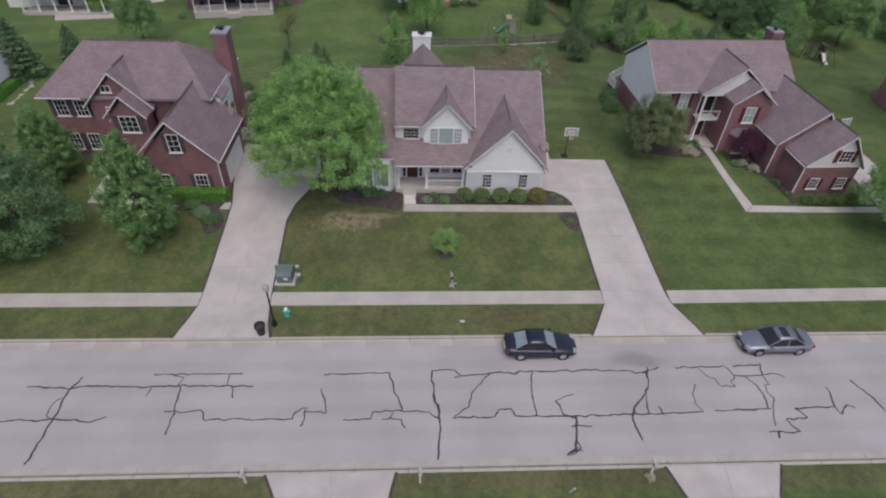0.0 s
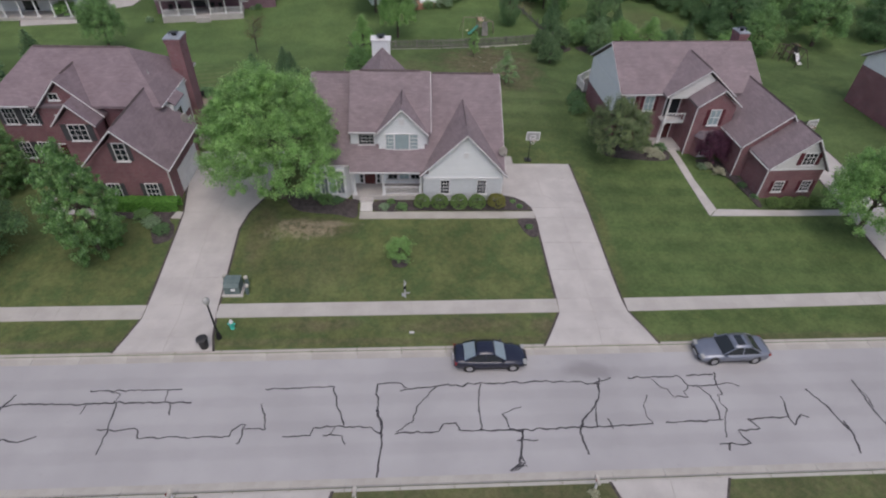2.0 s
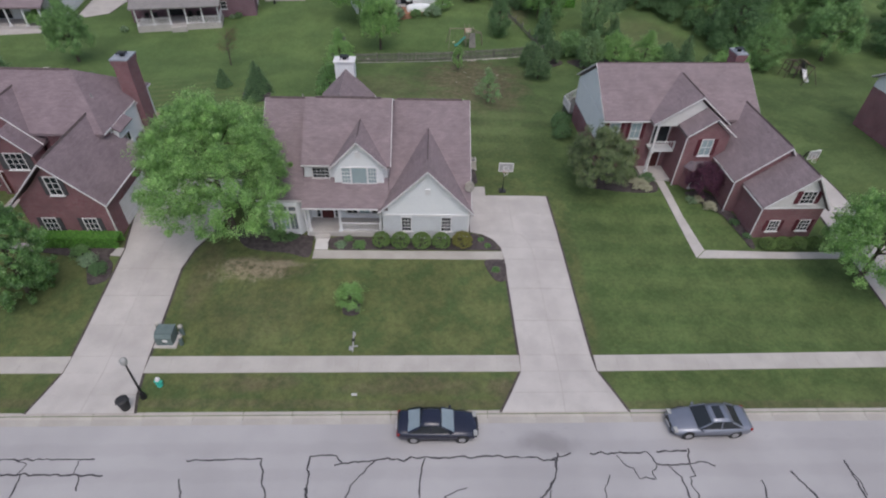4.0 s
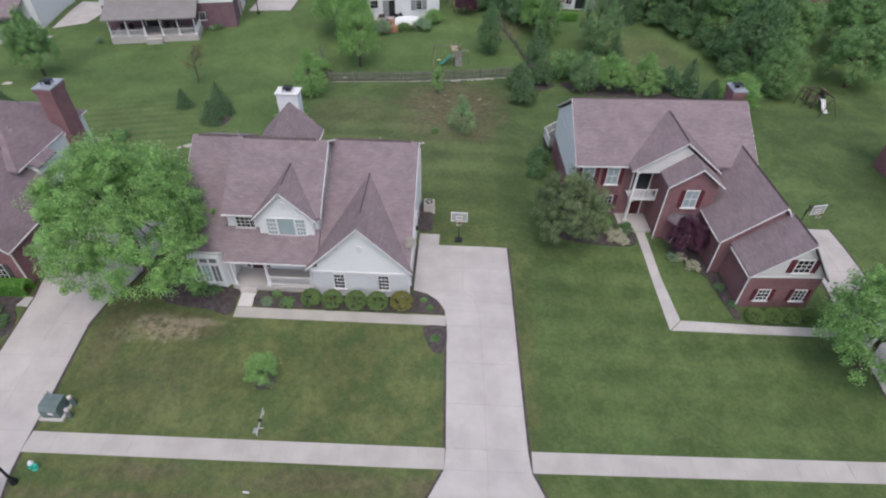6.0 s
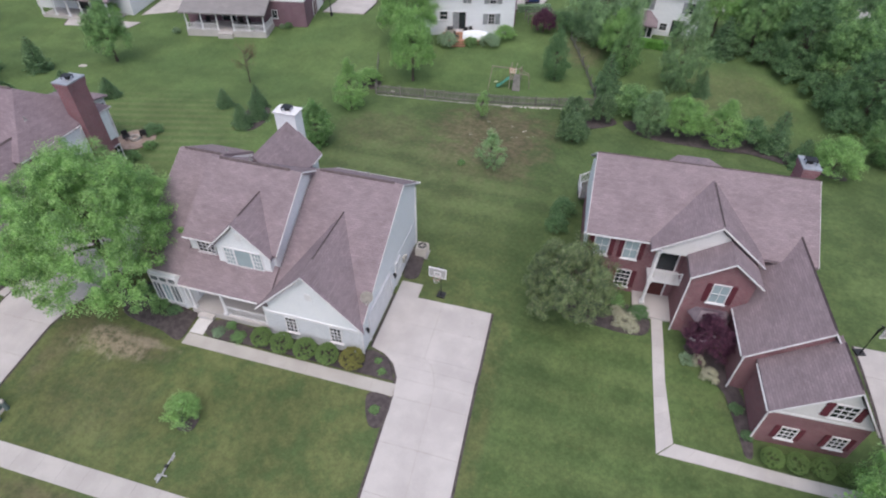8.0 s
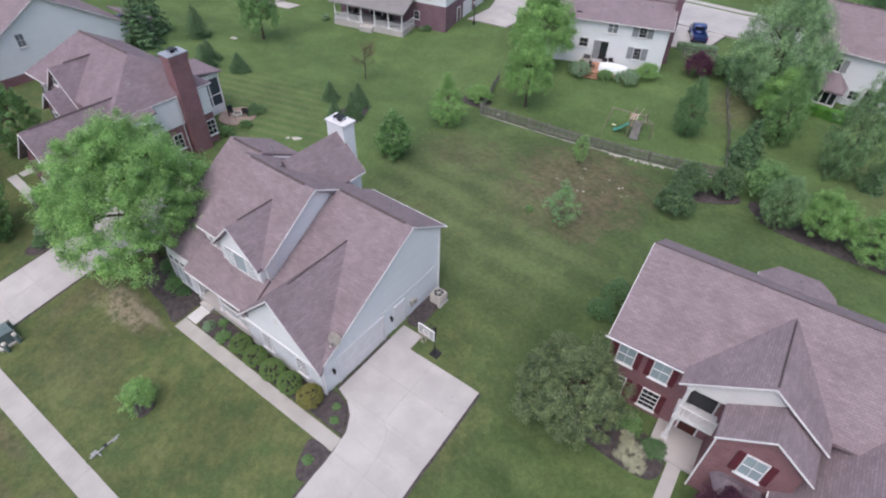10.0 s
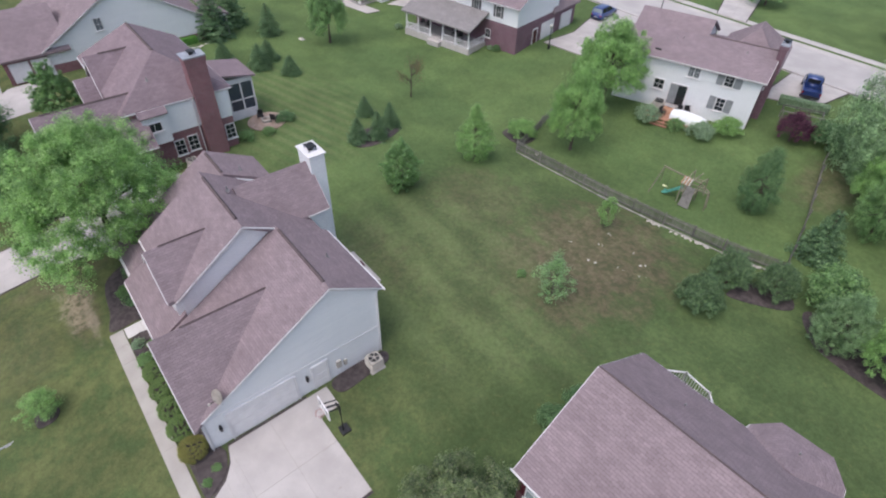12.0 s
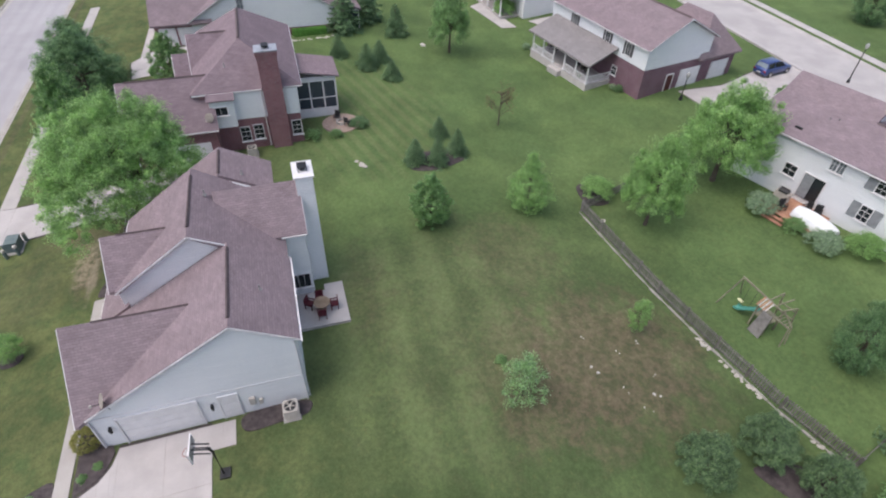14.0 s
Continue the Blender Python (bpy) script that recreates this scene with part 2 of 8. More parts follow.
GRASS = lawn_material()
ASPHALT = asphalt_material()
CONCRETE = noisy("pale_concrete", (0.385, 0.358, 0.345), (0.465, 0.437, 0.42), 0.5, 0.85, 35, 0.15, each=0.04)
STOOP = noisy("whitened_concrete", (0.54, 0.52, 0.51), (0.6, 0.58, 0.57), 1, 0.8, 30, 0.1)
PAVING = noisy("pavement_concrete", (0.375, 0.35, 0.33), (0.435, 0.41, 0.385), 0.6, 0.88, 30, 0.2, each=0.03)
PALE_ROAD = noisy("pale_back_street", (0.36, 0.34, 0.33), (0.43, 0.41, 0.395), 0.3, 0.9, 25, 0.2)
WALKWAY = noisy("grey_walk_concrete", (0.345, 0.32, 0.295), (0.405, 0.38, 0.35), 0.6, 0.88, 30, 0.2, each=0.02)
CREAM = coursed("pale_siding", (0.64, 0.625, 0.62), (0.69, 0.675, 0.67), (0.52, 0.505, 0.5), 3.6, 0.11, 0.012, 0.7, 0.6, 0.2)
JOINT = noisy("dirty_joint", (0.31, 0.285, 0.255), (0.38, 0.35, 0.32), 2, 0.95, 30, 0.1)
TAR = noisy("crack_tar", (0.03, 0.028, 0.032), (0.05, 0.047, 0.052), 4, 0.55, 40, 0.1)
MULCH = noisy("bark_mulch", (0.05, 0.041, 0.042), (0.088, 0.073, 0.072), 3, 0.95, 18, 0.9)
SHINGLE = coursed("brown_shingle", (0.212, 0.168, 0.18), (0.252, 0.202, 0.216), (0.165, 0.13, 0.14), 0.34, 0.15, 0.012, 0.92, 0.4, 0.3, 0.13)
SHINGLE_B = coursed("plum_shingle", (0.198, 0.153, 0.169), (0.236, 0.184, 0.202), (0.155, 0.12, 0.132), 0.34, 0.15, 0.012, 0.92, 0.4, 0.3, 0.13)
GREY_SHINGLE = coursed("grey_shingle", (0.215, 0.2, 0.198), (0.255, 0.238, 0.235), (0.17, 0.16, 0.158), 0.34, 0.15, 0.012, 0.92, 0.3, 0.3, 0.13)
RIDGE = noisy("ridge_shingle", (0.085, 0.064, 0.067), (0.125, 0.098, 0.1), 4, 0.9, 30, 0.3)
SIDING = coursed("white_siding", (0.725, 0.74, 0.765), (0.775, 0.785, 0.805), (0.58, 0.595, 0.615), 3.6, 0.11, 0.012, 0.6, 0.7, 0.15)
BRICK = coursed("red_brick", (0.185, 0.08, 0.094), (0.25, 0.115, 0.13), (0.235, 0.175, 0.178), 0.21, 0.075, 0.01, 0.9, 0.5, 0.4)
BRICK_PLUM = coursed("plum_brick", (0.15, 0.08, 0.105), (0.2, 0.11, 0.14), (0.2, 0.155, 0.17), 0.21, 0.075, 0.01, 0.9, 0.5, 0.4)
BRICK_PALE = coursed("whitewashed_brick", (0.56, 0.575, 0.60), (0.64, 0.655, 0.68), (0.48, 0.49, 0.51), 0.21, 0.075, 0.01, 0.85, 0.5, 0.2)
WHITE = noisy("white_paint", (0.64, 0.63, 0.64), (0.71, 0.70, 0.71), 2, 0.5, 30, 0.05)
DARK_METAL = noisy("dark_metal", (0.025, 0.025, 0.027), (0.045, 0.045, 0.047), 3, 0.45, 40, 0.05, 0.6)
PIPE = noisy("grey_vent_pipe", (0.2, 0.19, 0.19), (0.3, 0.29, 0.29), 3, 0.6, 30, 0.1)
SHUTTER = noisy("maroon_shutter", (0.075, 0.013, 0.022), (0.11, 0.02, 0.03), 3, 0.6, 30, 0.1)
DARK_SHUTTER = noisy("charcoal_shutter", (0.05, 0.05, 0.055), (0.075, 0.075, 0.08), 3, 0.6, 30, 0.1)
GREY_SHUTTER = noisy("grey_shutter", (0.2, 0.21, 0.225), (0.27, 0.28, 0.295), 3, 0.6, 30, 0.1)
GREEN_METAL = noisy("grey_green_metal", (0.1, 0.135, 0.135), (0.14, 0.18, 0.175), 2, 0.5, 30, 0.1)
TURQUOISE = noisy("turquoise_paint", (0.05, 0.42, 0.33), (0.08, 0.52, 0.42), 3, 0.45, 30, 0.1)
WOOD = noisy("weathered_wood", (0.22, 0.16, 0.11), (0.32, 0.25, 0.18), 2, 0.85, 25, 0.4)
GREY_WOOD = noisy("grey_fence_wood", (0.13, 0.125, 0.115), (0.21, 0.20, 0.185), 2, 0.9, 25, 0.4, each=0.4)
STONE = noisy("pale_stone", (0.38, 0.35, 0.31), (0.52, 0.49, 0.45), 2, 0.9, 14, 0.5)
BARK = noisy("bark", (0.07, 0.055, 0.045), (0.12, 0.1, 0.08), 4, 0.95, 14, 0.8)
RUBBER = noisy("rubber", (0.02, 0.02, 0.02), (0.03, 0.03, 0.03), 6, 0.8, 40, 0.1)
ALLOY = noisy("alloy", (0.5, 0.5, 0.51), (0.58, 0.58, 0.6), 6, 0.35, 40, 0.0, 0.9)
CHAR = noisy("black_plastic", (0.02, 0.02, 0.022), (0.035, 0.035, 0.037), 3, 0.5, 30, 0.1)
RED_DOOR = noisy("dark_red_door", (0.06, 0.018, 0.018), (0.09, 0.025, 0.025), 3, 0.5, 20, 0.1)
LEAF_BRIGHT = leafy("bright_leaves", (0.18, 0.335, 0.105), (0.275, 0.455, 0.16), (0.41, 0.58, 0.265), clump_shade=0.6)
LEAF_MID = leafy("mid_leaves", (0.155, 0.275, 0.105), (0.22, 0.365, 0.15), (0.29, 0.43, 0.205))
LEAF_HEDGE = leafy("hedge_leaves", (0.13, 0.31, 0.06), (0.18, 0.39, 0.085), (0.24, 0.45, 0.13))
LEAF_CLIPPED = leafy("clipped_leaves", (0.14, 0.225, 0.075), (0.195, 0.295, 0.1), (0.265, 0.36, 0.15), clump_shade=0.3, scale=14)
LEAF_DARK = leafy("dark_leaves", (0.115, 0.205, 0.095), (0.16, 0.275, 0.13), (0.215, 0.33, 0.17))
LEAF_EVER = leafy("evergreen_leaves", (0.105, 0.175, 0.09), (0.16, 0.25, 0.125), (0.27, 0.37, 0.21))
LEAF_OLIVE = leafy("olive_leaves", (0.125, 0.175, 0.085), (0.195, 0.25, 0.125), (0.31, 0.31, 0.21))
# the pale third tone paints highlights on scattered maple leaves
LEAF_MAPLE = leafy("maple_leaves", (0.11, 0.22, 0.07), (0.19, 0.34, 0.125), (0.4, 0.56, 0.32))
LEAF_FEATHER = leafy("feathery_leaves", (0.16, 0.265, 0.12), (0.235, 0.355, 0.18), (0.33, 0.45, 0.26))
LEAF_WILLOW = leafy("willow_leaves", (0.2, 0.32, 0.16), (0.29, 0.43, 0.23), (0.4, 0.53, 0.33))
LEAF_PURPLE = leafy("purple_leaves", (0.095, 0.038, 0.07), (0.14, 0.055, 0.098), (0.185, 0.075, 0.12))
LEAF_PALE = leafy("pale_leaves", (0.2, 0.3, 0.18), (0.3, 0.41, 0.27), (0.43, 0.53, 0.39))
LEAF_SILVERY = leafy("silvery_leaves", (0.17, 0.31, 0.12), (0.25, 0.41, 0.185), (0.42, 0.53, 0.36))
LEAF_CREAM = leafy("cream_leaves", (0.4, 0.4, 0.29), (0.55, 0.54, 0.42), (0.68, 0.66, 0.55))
LEAF_GOLD = leafy("gold_leaves", (0.19, 0.21, 0.06), (0.27, 0.265, 0.085), (0.31, 0.235, 0.09), clump_shade=0.3, scale=14)
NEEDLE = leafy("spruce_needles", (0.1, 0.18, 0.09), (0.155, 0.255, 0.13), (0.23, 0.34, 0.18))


def glossy(name, col, rough=0.12, metal=0.0, coat=0.0):
    m, nt, p = tree_of(name)
    v = coords(nt)
    c = mixed(nt, noise_of(nt, v, 1.5), tuple(k * 0.85 for k in col), tuple(min(1, k * 1.15) for k in col))
    nt.links.new(c, p.inputs["Base Color"])
    p.inputs["Roughness"].default_value, p.inputs["Metallic"].default_value = rough, metal
    p.inputs["Coat Weight"].default_value = coat
    return m


GLASS = glossy("window_glass", (0.02, 0.024, 0.028), 0.06)
CURTAINED = glossy("curtained_glass", (0.30, 0.37, 0.39), 0.15)
SMOKED = glossy("smoked_screen", (0.05, 0.062, 0.08), 0.18)
SHADED = glossy("shaded_glass", (0.15, 0.165, 0.18), 0.15)
NAVY = glossy("navy_car_paint", (0.011, 0.013, 0.032), 0.25, 0.3, 0.8)
SILVER = glossy("silver_car_paint", (0.2, 0.215, 0.265), 0.35, 0.5, 0.7)
BLUE = glossy("blue_car_paint", (0.03, 0.06, 0.2), 0.3, 0.4, 0.8)
LAMP_GLASS = glossy("lamp_glass", (0.33, 0.33, 0.32), 0.2)
TAIL = glossy("tail_lamp_red", (0.25, 0.01, 0.01), 0.15)


# ---- building helpers ----
def part(name, bm, material, parent=None, label=""):
    """One mesh object; under a parent it keeps the coordinates of the parent's own space."""
    me = bpy.data.meshes.new(name)
    bm.normal_update()
    bm.to_mesh(me)
    bm.free()
    me.materials.append(material)
    ob = new(name, me)
    ob.parent = parent
    return tagged(ob, label)


def thing(name, m, label, category, group="", kind=""):
    ob = new(name)
    ob.matrix_basis = m
    return tagged(ob, label, category, group, kind)


def box(bm, x0, y0, z0, x1, y1, z1, m=None):
    vs = [bm.verts.new((x, y, z)) for z in (z0, z1) for x, y in ((x0, y0), (x1, y0), (x1, y1), (x0, y1))]
    for f in ((3, 2, 1, 0), (4, 5, 6, 7), (0, 1, 5, 4), (1, 2, 6, 5), (2, 3, 7, 6), (3, 0, 4, 7)):
        bm.faces.new([vs[i] for i in f])
    if m is not None:
        bmesh.ops.transform(bm, matrix=m, verts=vs)
    return vs


def prism(bm, pts, low):
    """A closed solid between a polygon in space and the same polygon moved by low."""
    a = [bm.verts.new(p) for p in pts]
    b = [bm.verts.new(Vector(p) + Vector(low)) for p in pts]
    n = len(pts)
    fs = [bm.faces.new(a), bm.faces.new(list(reversed(b)))]
    fs += [bm.faces.new((a[i], b[i], b[(i + 1) % n], a[(i + 1) % n])) for i in range(n)]
    bmesh.ops.recalc_face_normals(bm, faces=fs)


def along_x(bm, prof, x0, x1):
    prism(bm, [(x0, y, z) for y, z in prof], (x1 - x0, 0, 0))


def along_y(bm, prof, y0, y1):
    prism(bm, [(x, y0, z) for x, z in prof], (0, y1 - y0, 0))


def beam(bm, p, q, w, h):
    """A square bar from p to q."""
    p, q = Vector(p), Vector(q)
    d = q - p
    m = Matrix.Translation(p) @ d.to_track_quat("X", "Z").to_matrix().to_4x4()
    return box(bm, 0, -w / 2, -h / 2, d.length, w / 2, h / 2, m)


def tube(bm, pts, radii, sides=8):
    rings = []
    for i, p in enumerate(pts):
        d = (Vector(pts[min(i + 1, len(pts) - 1)]) - Vector(pts[max(i - 1, 0)])).normalized()
        q = d.to_track_quat("Z", "Y")
        rings.append([bm.verts.new(Vector(p) + q @ Vector((math.cos(a) * radii[i], math.sin(a) * radii[i], 0))) for a in (2 * math.pi * k / sides for k in range(sides))])
    for r, s in zip(rings, rings[1:]):
        for k in range(sides):
            bm.faces.new((r[k], r[(k + 1) % sides], s[(k + 1) % sides], s[k]))
    bm.faces.new(list(reversed(rings[0])))
    bm.faces.new(rings[-1])


def bm_new():
    return bmesh.new()


def made(fn, *args):
    bm = bmesh.new()
    fn(bm, *args)
    return bm


# ---- ground and street ----
SKEW = 0.009
YS = (-60, 14.6, 15.3, 25.1, 25.4, 30, 39, 48, 60, 70, 78, 88, 95, 130)
ZA = (0.4, 0.16, 0.14, 0.13, 0.15, 0.3, 1.5, 1.8, 2.0, 1.6, 1.0, 1.6, 2.2, 2.2)
ZC = (0.4, 0.16, 0.14, 0.13, 0.15, 0.25, 0.8, 1.6, 1.6, 1.3, 0.9, 1.2, 1.6, 1.8)


def gz(x, y):
    """Height of the lawns."""
    y = y - SKEW * x * min(1, max(0, (60 - y) / 30))
    w = min(1, max(0, (x - 17) / 8))
    z = 0.0
    for d in (-1.2, -0.6, 0, 0.6, 1.2):
        d = d if y > 28 else 0
        z += (1 - w) * np.interp(y + d, YS, ZA) + w * np.interp(y + d, YS, ZC)
    return float(z / 5)


def on(x, y, lift=0.0, turn=0.0):
    return pose(x, y, gz(x, y) + lift, 0, 0, turn)


def grid_mesh(name, xs, ys, zfn, material):
    vs = [(x, y, zfn(x, y)) for y in ys for x in xs]
    n = len(xs)
    fs = [(j * n + i, j * n + i + 1, (j + 1) * n + i + 1, (j + 1) * n + i) for j in range(len(ys) - 1) for i in range(n - 1)]
    me = bpy.data.meshes.new(name)
    me.from_pydata(vs, [], fs)
    me.materials.append(material)
    me.polygons.foreach_set("use_smooth", [True] * len(fs))
    return new(name, me)


def sheet_z(x, y):
    y0 = y - SKEW * x * min(1, max(0, (60 - y) / 30))
    if 15.72 < y0 < 25.08:
        return -0.12
    far = max(0, math.hypot(x, y - 50) - 170)
    return gz(x, y) + (0.12 if y > 113 else 0) * 0 - far * 0.004


gx = [-1600, -900, -500, -300, -200, -150, -120, -100, -85, *range(-75, 81), 90, 105, 125, 160, 220, 320, 520, 900, 1600]
gy = [-1200, -600, -300, -150, -90, -60, -40, -25, -15, -8, -3, 1, 4, 7, 9, 11, 12.5, 14, 15, 15.4, 15.68, 15.76, 18, 20, 22, 24, 24.9, 25.04, 25.12, 25.4,
      *np.arange(26, 100, 0.75), *range(100, 146, 2), 150, 165, 190, 230, 300, 420, 650, 1100, 1900]
ground = grid_mesh("ground", gx, gy, lambda x, y: 0, GRASS)
gm = ground.data
for v in gm.vertices:
    x, y = v.co.x, v.co.y
    y += SKEW * x * min(1, max(0, (60 - y) / 30)) if abs(x) < 200 else 0
    v.co = (x, y, sheet_z(x, y))
tagged(ground, "mown suburban lawns with dry and bare patches", "lawn", "", "structure")

STREET = pose(0, 0, 0, 0, 0, math.degrees(math.atan(SKEW)))
bm = bm_new()
box(bm, -170, 15.9, -0.3, 190, 24.9, 0.0)
road = part("road", bm, ASPHALT)
road.matrix_basis = STREET
tagged(road, "pale worn asphalt street with black sealed cracks", "road", "", "structure")


def kerb(y0, side):
    k = thing("kerb", STREET, "pale rolled concrete kerb beside the street", "kerb", "", "structure")
    prof = [(0, -0.15), (0, 0.012), (0.42, 0.03), (0.62, 0.145), (0.82, 0.15), (0.82, -0.15)]
    bm = bm_new()
    along_x(bm, [(side * a, z) for a, z in prof], 0, 2.97)
    piece = part("kerb_stone", bm, WALKWAY, k)
    piece.location = (-75, y0, 0)
    for i in range(1, 54):
        o = piece.copy()
        scene.collection.objects.link(o)
        o.location = (-75 + 3 * i, y0, 0)
    return k


KERB_FAR, KERB_NEAR = kerb(24.55, 1), kerb(16.25, -1)


def crack(width, *pts):
    """A wandering ribbon of crack sealant on the road."""
    fine = []
    for (x0, y0), (x1, y1) in zip(pts, pts[1:]):
        n = max(2, int(math.hypot(x1 - x0, y1 - y0) / 0.18))
        for i in range(n):
            f = i / n
            x, y = x0 + (x1 - x0) * f, y0 + (y1 - y0) * f
            j = 0.13
            fine.append((x + j * noise.noise((x * 2.6, y * 2.6, 1)), y + j * noise.noise((x * 2.6, y * 2.6, 9))))
    fine.append(pts[-1])
    bm = bm_new()
    rows = []
    for i, (x, y) in enumerate(fine):
        a, b = fine[max(0, i - 1)], fine[min(len(fine) - 1, i + 1)]
        d = Vector((b[0] - a[0], b[1] - a[1], 0)).normalized()
        w = width * (0.65 + 0.5 * noise.noise((x * 2.3, y * 2.3, 4)) + 0.2)
        n = Vector((-d.y, d.x, 0)) * w / 2
        c = Vector((x, y, 0.005))
        rows.append([bm.verts.new(c + n), bm.verts.new(c + Vector((0, 0, 0.004))), bm.verts.new(c - n)])
    for r, s in zip(rows, rows[1:]):
        bm.faces.new((r[0], r[1], s[1], s[0]))
        bm.faces.new((r[1], r[2], s[2], s[1]))
    bmesh.ops.recalc_face_normals(bm, faces=bm.faces)
    ob = part("crack_seal", bm, TAR, road)
    ob.matrix_parent_inverse = STREET.inverted()


crack(0.14, (-21.40, 16.26), (-21.32, 19.01), (-21.29, 21.28), (-20.92, 22.12))
crack(0.12, (-23.96, 21.46), (-21.29, 21.28), (-20.85, 21.44), (-16.32, 21.37), (-14.60, 21.44), (-10.08, 21.37))
crack(0.11, (-24.31, 19.04), (-21.40, 19.05), (-19.76, 19.04), (-19.20, 18.88), (-18.28, 19.25))
crack(0.09, (-21.40, 19.05), (-21.83, 19.40), (-21.85, 20.30), (-21.54, 20.58))
crack(0.10, (-16.59, 22.32), (-10.95, 22.33))
crack(0.10, (-14.60, 21.44), (-14.39, 19.92), (-14.41, 18.02))
crack(0.10, (-15.02, 19.61), (-13.65, 19.52), (-13.19, 19.67), (-12.72, 19.55), (-12.42, 19.00), (-7.19, 18.99))
crack(0.07, (-14.87, 21.40), (-14.61, 22.00), (-15.28, 22.22))
crack(0.07, (-11.71, 21.38), (-11.83, 22.24))
crack(0.09, (-11.37, 21.29), (-11.13, 20.50))
crack(0.07, (-16.36, 21.28), (-16.48, 20.66))
crack(0.10, (-7.19, 18.99), (-7.14, 19.46), (-6.50, 19.77), (-6.56, 18.60), (-6.70, 18.49))
crack(0.09, (-6.45, 19.45), (-5.22, 19.44), (-5.45, 20.45), (-5.80, 21.16))
crack(0.10, (-5.76, 22.25), (-1.49, 22.36), (-1.18, 21.05), (-0.61, 19.60))
crack(0.10, (-4.17, 18.89), (-2.54, 18.95), (-2.40, 19.42), (-1.37, 19.49), (0.89, 19.43), (1.75, 18.87))
crack(0.10, (-1.75, 18.98), (-0.59, 18.89), (-0.40, 18.32))
crack(0.07, (-1.34, 19.01), (-1.12, 19.48))
crack(0.12, (1.25, 22.48), (1.36, 20.61), (1.75, 18.91), (1.52, 16.24))
crack(0.15, (1.29, 20.61), (1.63, 19.70), (1.71, 18.79))
crack(0.10, (1.25, 22.48), (2.78, 22.52), (3.13, 22.15))
crack(0.11, (2.75, 21.98), (4.81, 22.23), (5.76, 22.41), (6.49, 22.22), (7.08, 22.40), (11.64, 22.51))
crack(0.09, (5.00, 22.23), (3.78, 20.80), (3.46, 19.68), (2.55, 19.06))
crack(0.11, (2.55, 18.98), (5.05, 19.03), (5.35, 19.55), (6.16, 19.58), (6.34, 19.02), (8.02, 19.01))
crack(0.10, (7.90, 22.35), (7.61, 20.98), (7.67, 19.01))
crack(0.12, (8.02, 19.01), (9.43, 19.03), (11.38, 19.05), (13.71, 19.15), (14.78, 19.14))
crack(0.12, (9.12, 20.21), (9.37, 19.11), (10.11, 18.91))
crack(0.07, (9.12, 20.21), (9.71, 20.46), (10.29, 20.62))
crack(0.15, (10.12, 18.99), (9.67, 16.85), (9.09, 16.50), (9.64, 16.74), (9.91, 16.74))
crack(0.09, (9.71, 18.33), (10.96, 18.35))
crack(0.11, (11.64, 22.51), (14.11, 22.45), (15.01, 22.26), (15.70, 22.26))
crack(0.14, (15.73, 22.72), (15.41, 21.36), (14.85, 20.50), (13.92, 19.59), (13.63, 18.87), (13.77, 17.35))
crack(0.10, (15.20, 22.26), (16.50, 22.72))
crack(0.12, (14.96, 20.50), (14.71, 19.14))
crack(0.10, (14.71, 19.14), (18.25, 19.27))
crack(0.12, (32.68, 22.25), (32.68, 21.16), (32.66, 19.95), (32.88, 18.81))
crack(0.09, (32.75, 21.57), (32.91, 20.75), (32.82, 20.15))
crack(0.11, (17.61, 22.68), (21.05, 22.73), (21.42, 22.03), (22.45, 21.93), (23.36, 22.05))
crack(0.08, (19.21, 22.52), (19.57, 21.92), (20.00, 21.73), (20.13, 21.19), (21.12, 21.13), (21.02, 21.54), (21.40, 21.98))
crack(0.11, (21.65, 22.77), (23.48, 22.84))
crack(0.11, (23.63, 23.08), (23.36, 22.05))
crack(0.10, (23.36, 22.05), (24.12, 22.18), (24.84, 21.89))
crack(0.08, (23.36, 22.05), (23.45, 21.32), (23.11, 21.24), (23.02, 20.80), (23.23, 20.28), (22.35, 18.25))
crack(0.08, (21.92, 22.02), (22.30, 21.56), (22.61, 21.25))
crack(0.11, (22.61, 21.25), (22.67, 20.03), (22.49, 19.49))
crack(0.11, (18.98, 19.30), (20.26, 19.40), (22.69, 19.45))
crack(0.11, (21.80, 17.83), (23.71, 17.83), (23.27, 18.66), (24.71, 18.80), (24.24, 19.46), (26.95, 19.54))
crack(0.12, (22.39, 17.82), (22.20, 17.40))
crack(0.11, (27.19, 21.00), (26.95, 19.54), (27.02, 19.01), (27.78, 19.70), (28.22, 19.48))
crack(0.13, (29.10, 21.65), (29.73, 20.44), (30.25, 18.59))
crack(0.13, (30.30, 19.24), (30.33, 18.43), (30.03, 17.04))
crack(0.07, (18.49, 21.35), (18.02, 20.57), (18.02, 19.72), (18.23, 19.31))
crack(0.10, (15.47, 19.72), (15.68, 18.99))
crack(0.09, (9.82, 17.40), (10.00, 16.96), (9.51, 16.53), (9.13, 16.47), (9.42, 16.78), (9.84, 16.99), (10.04, 16.70))


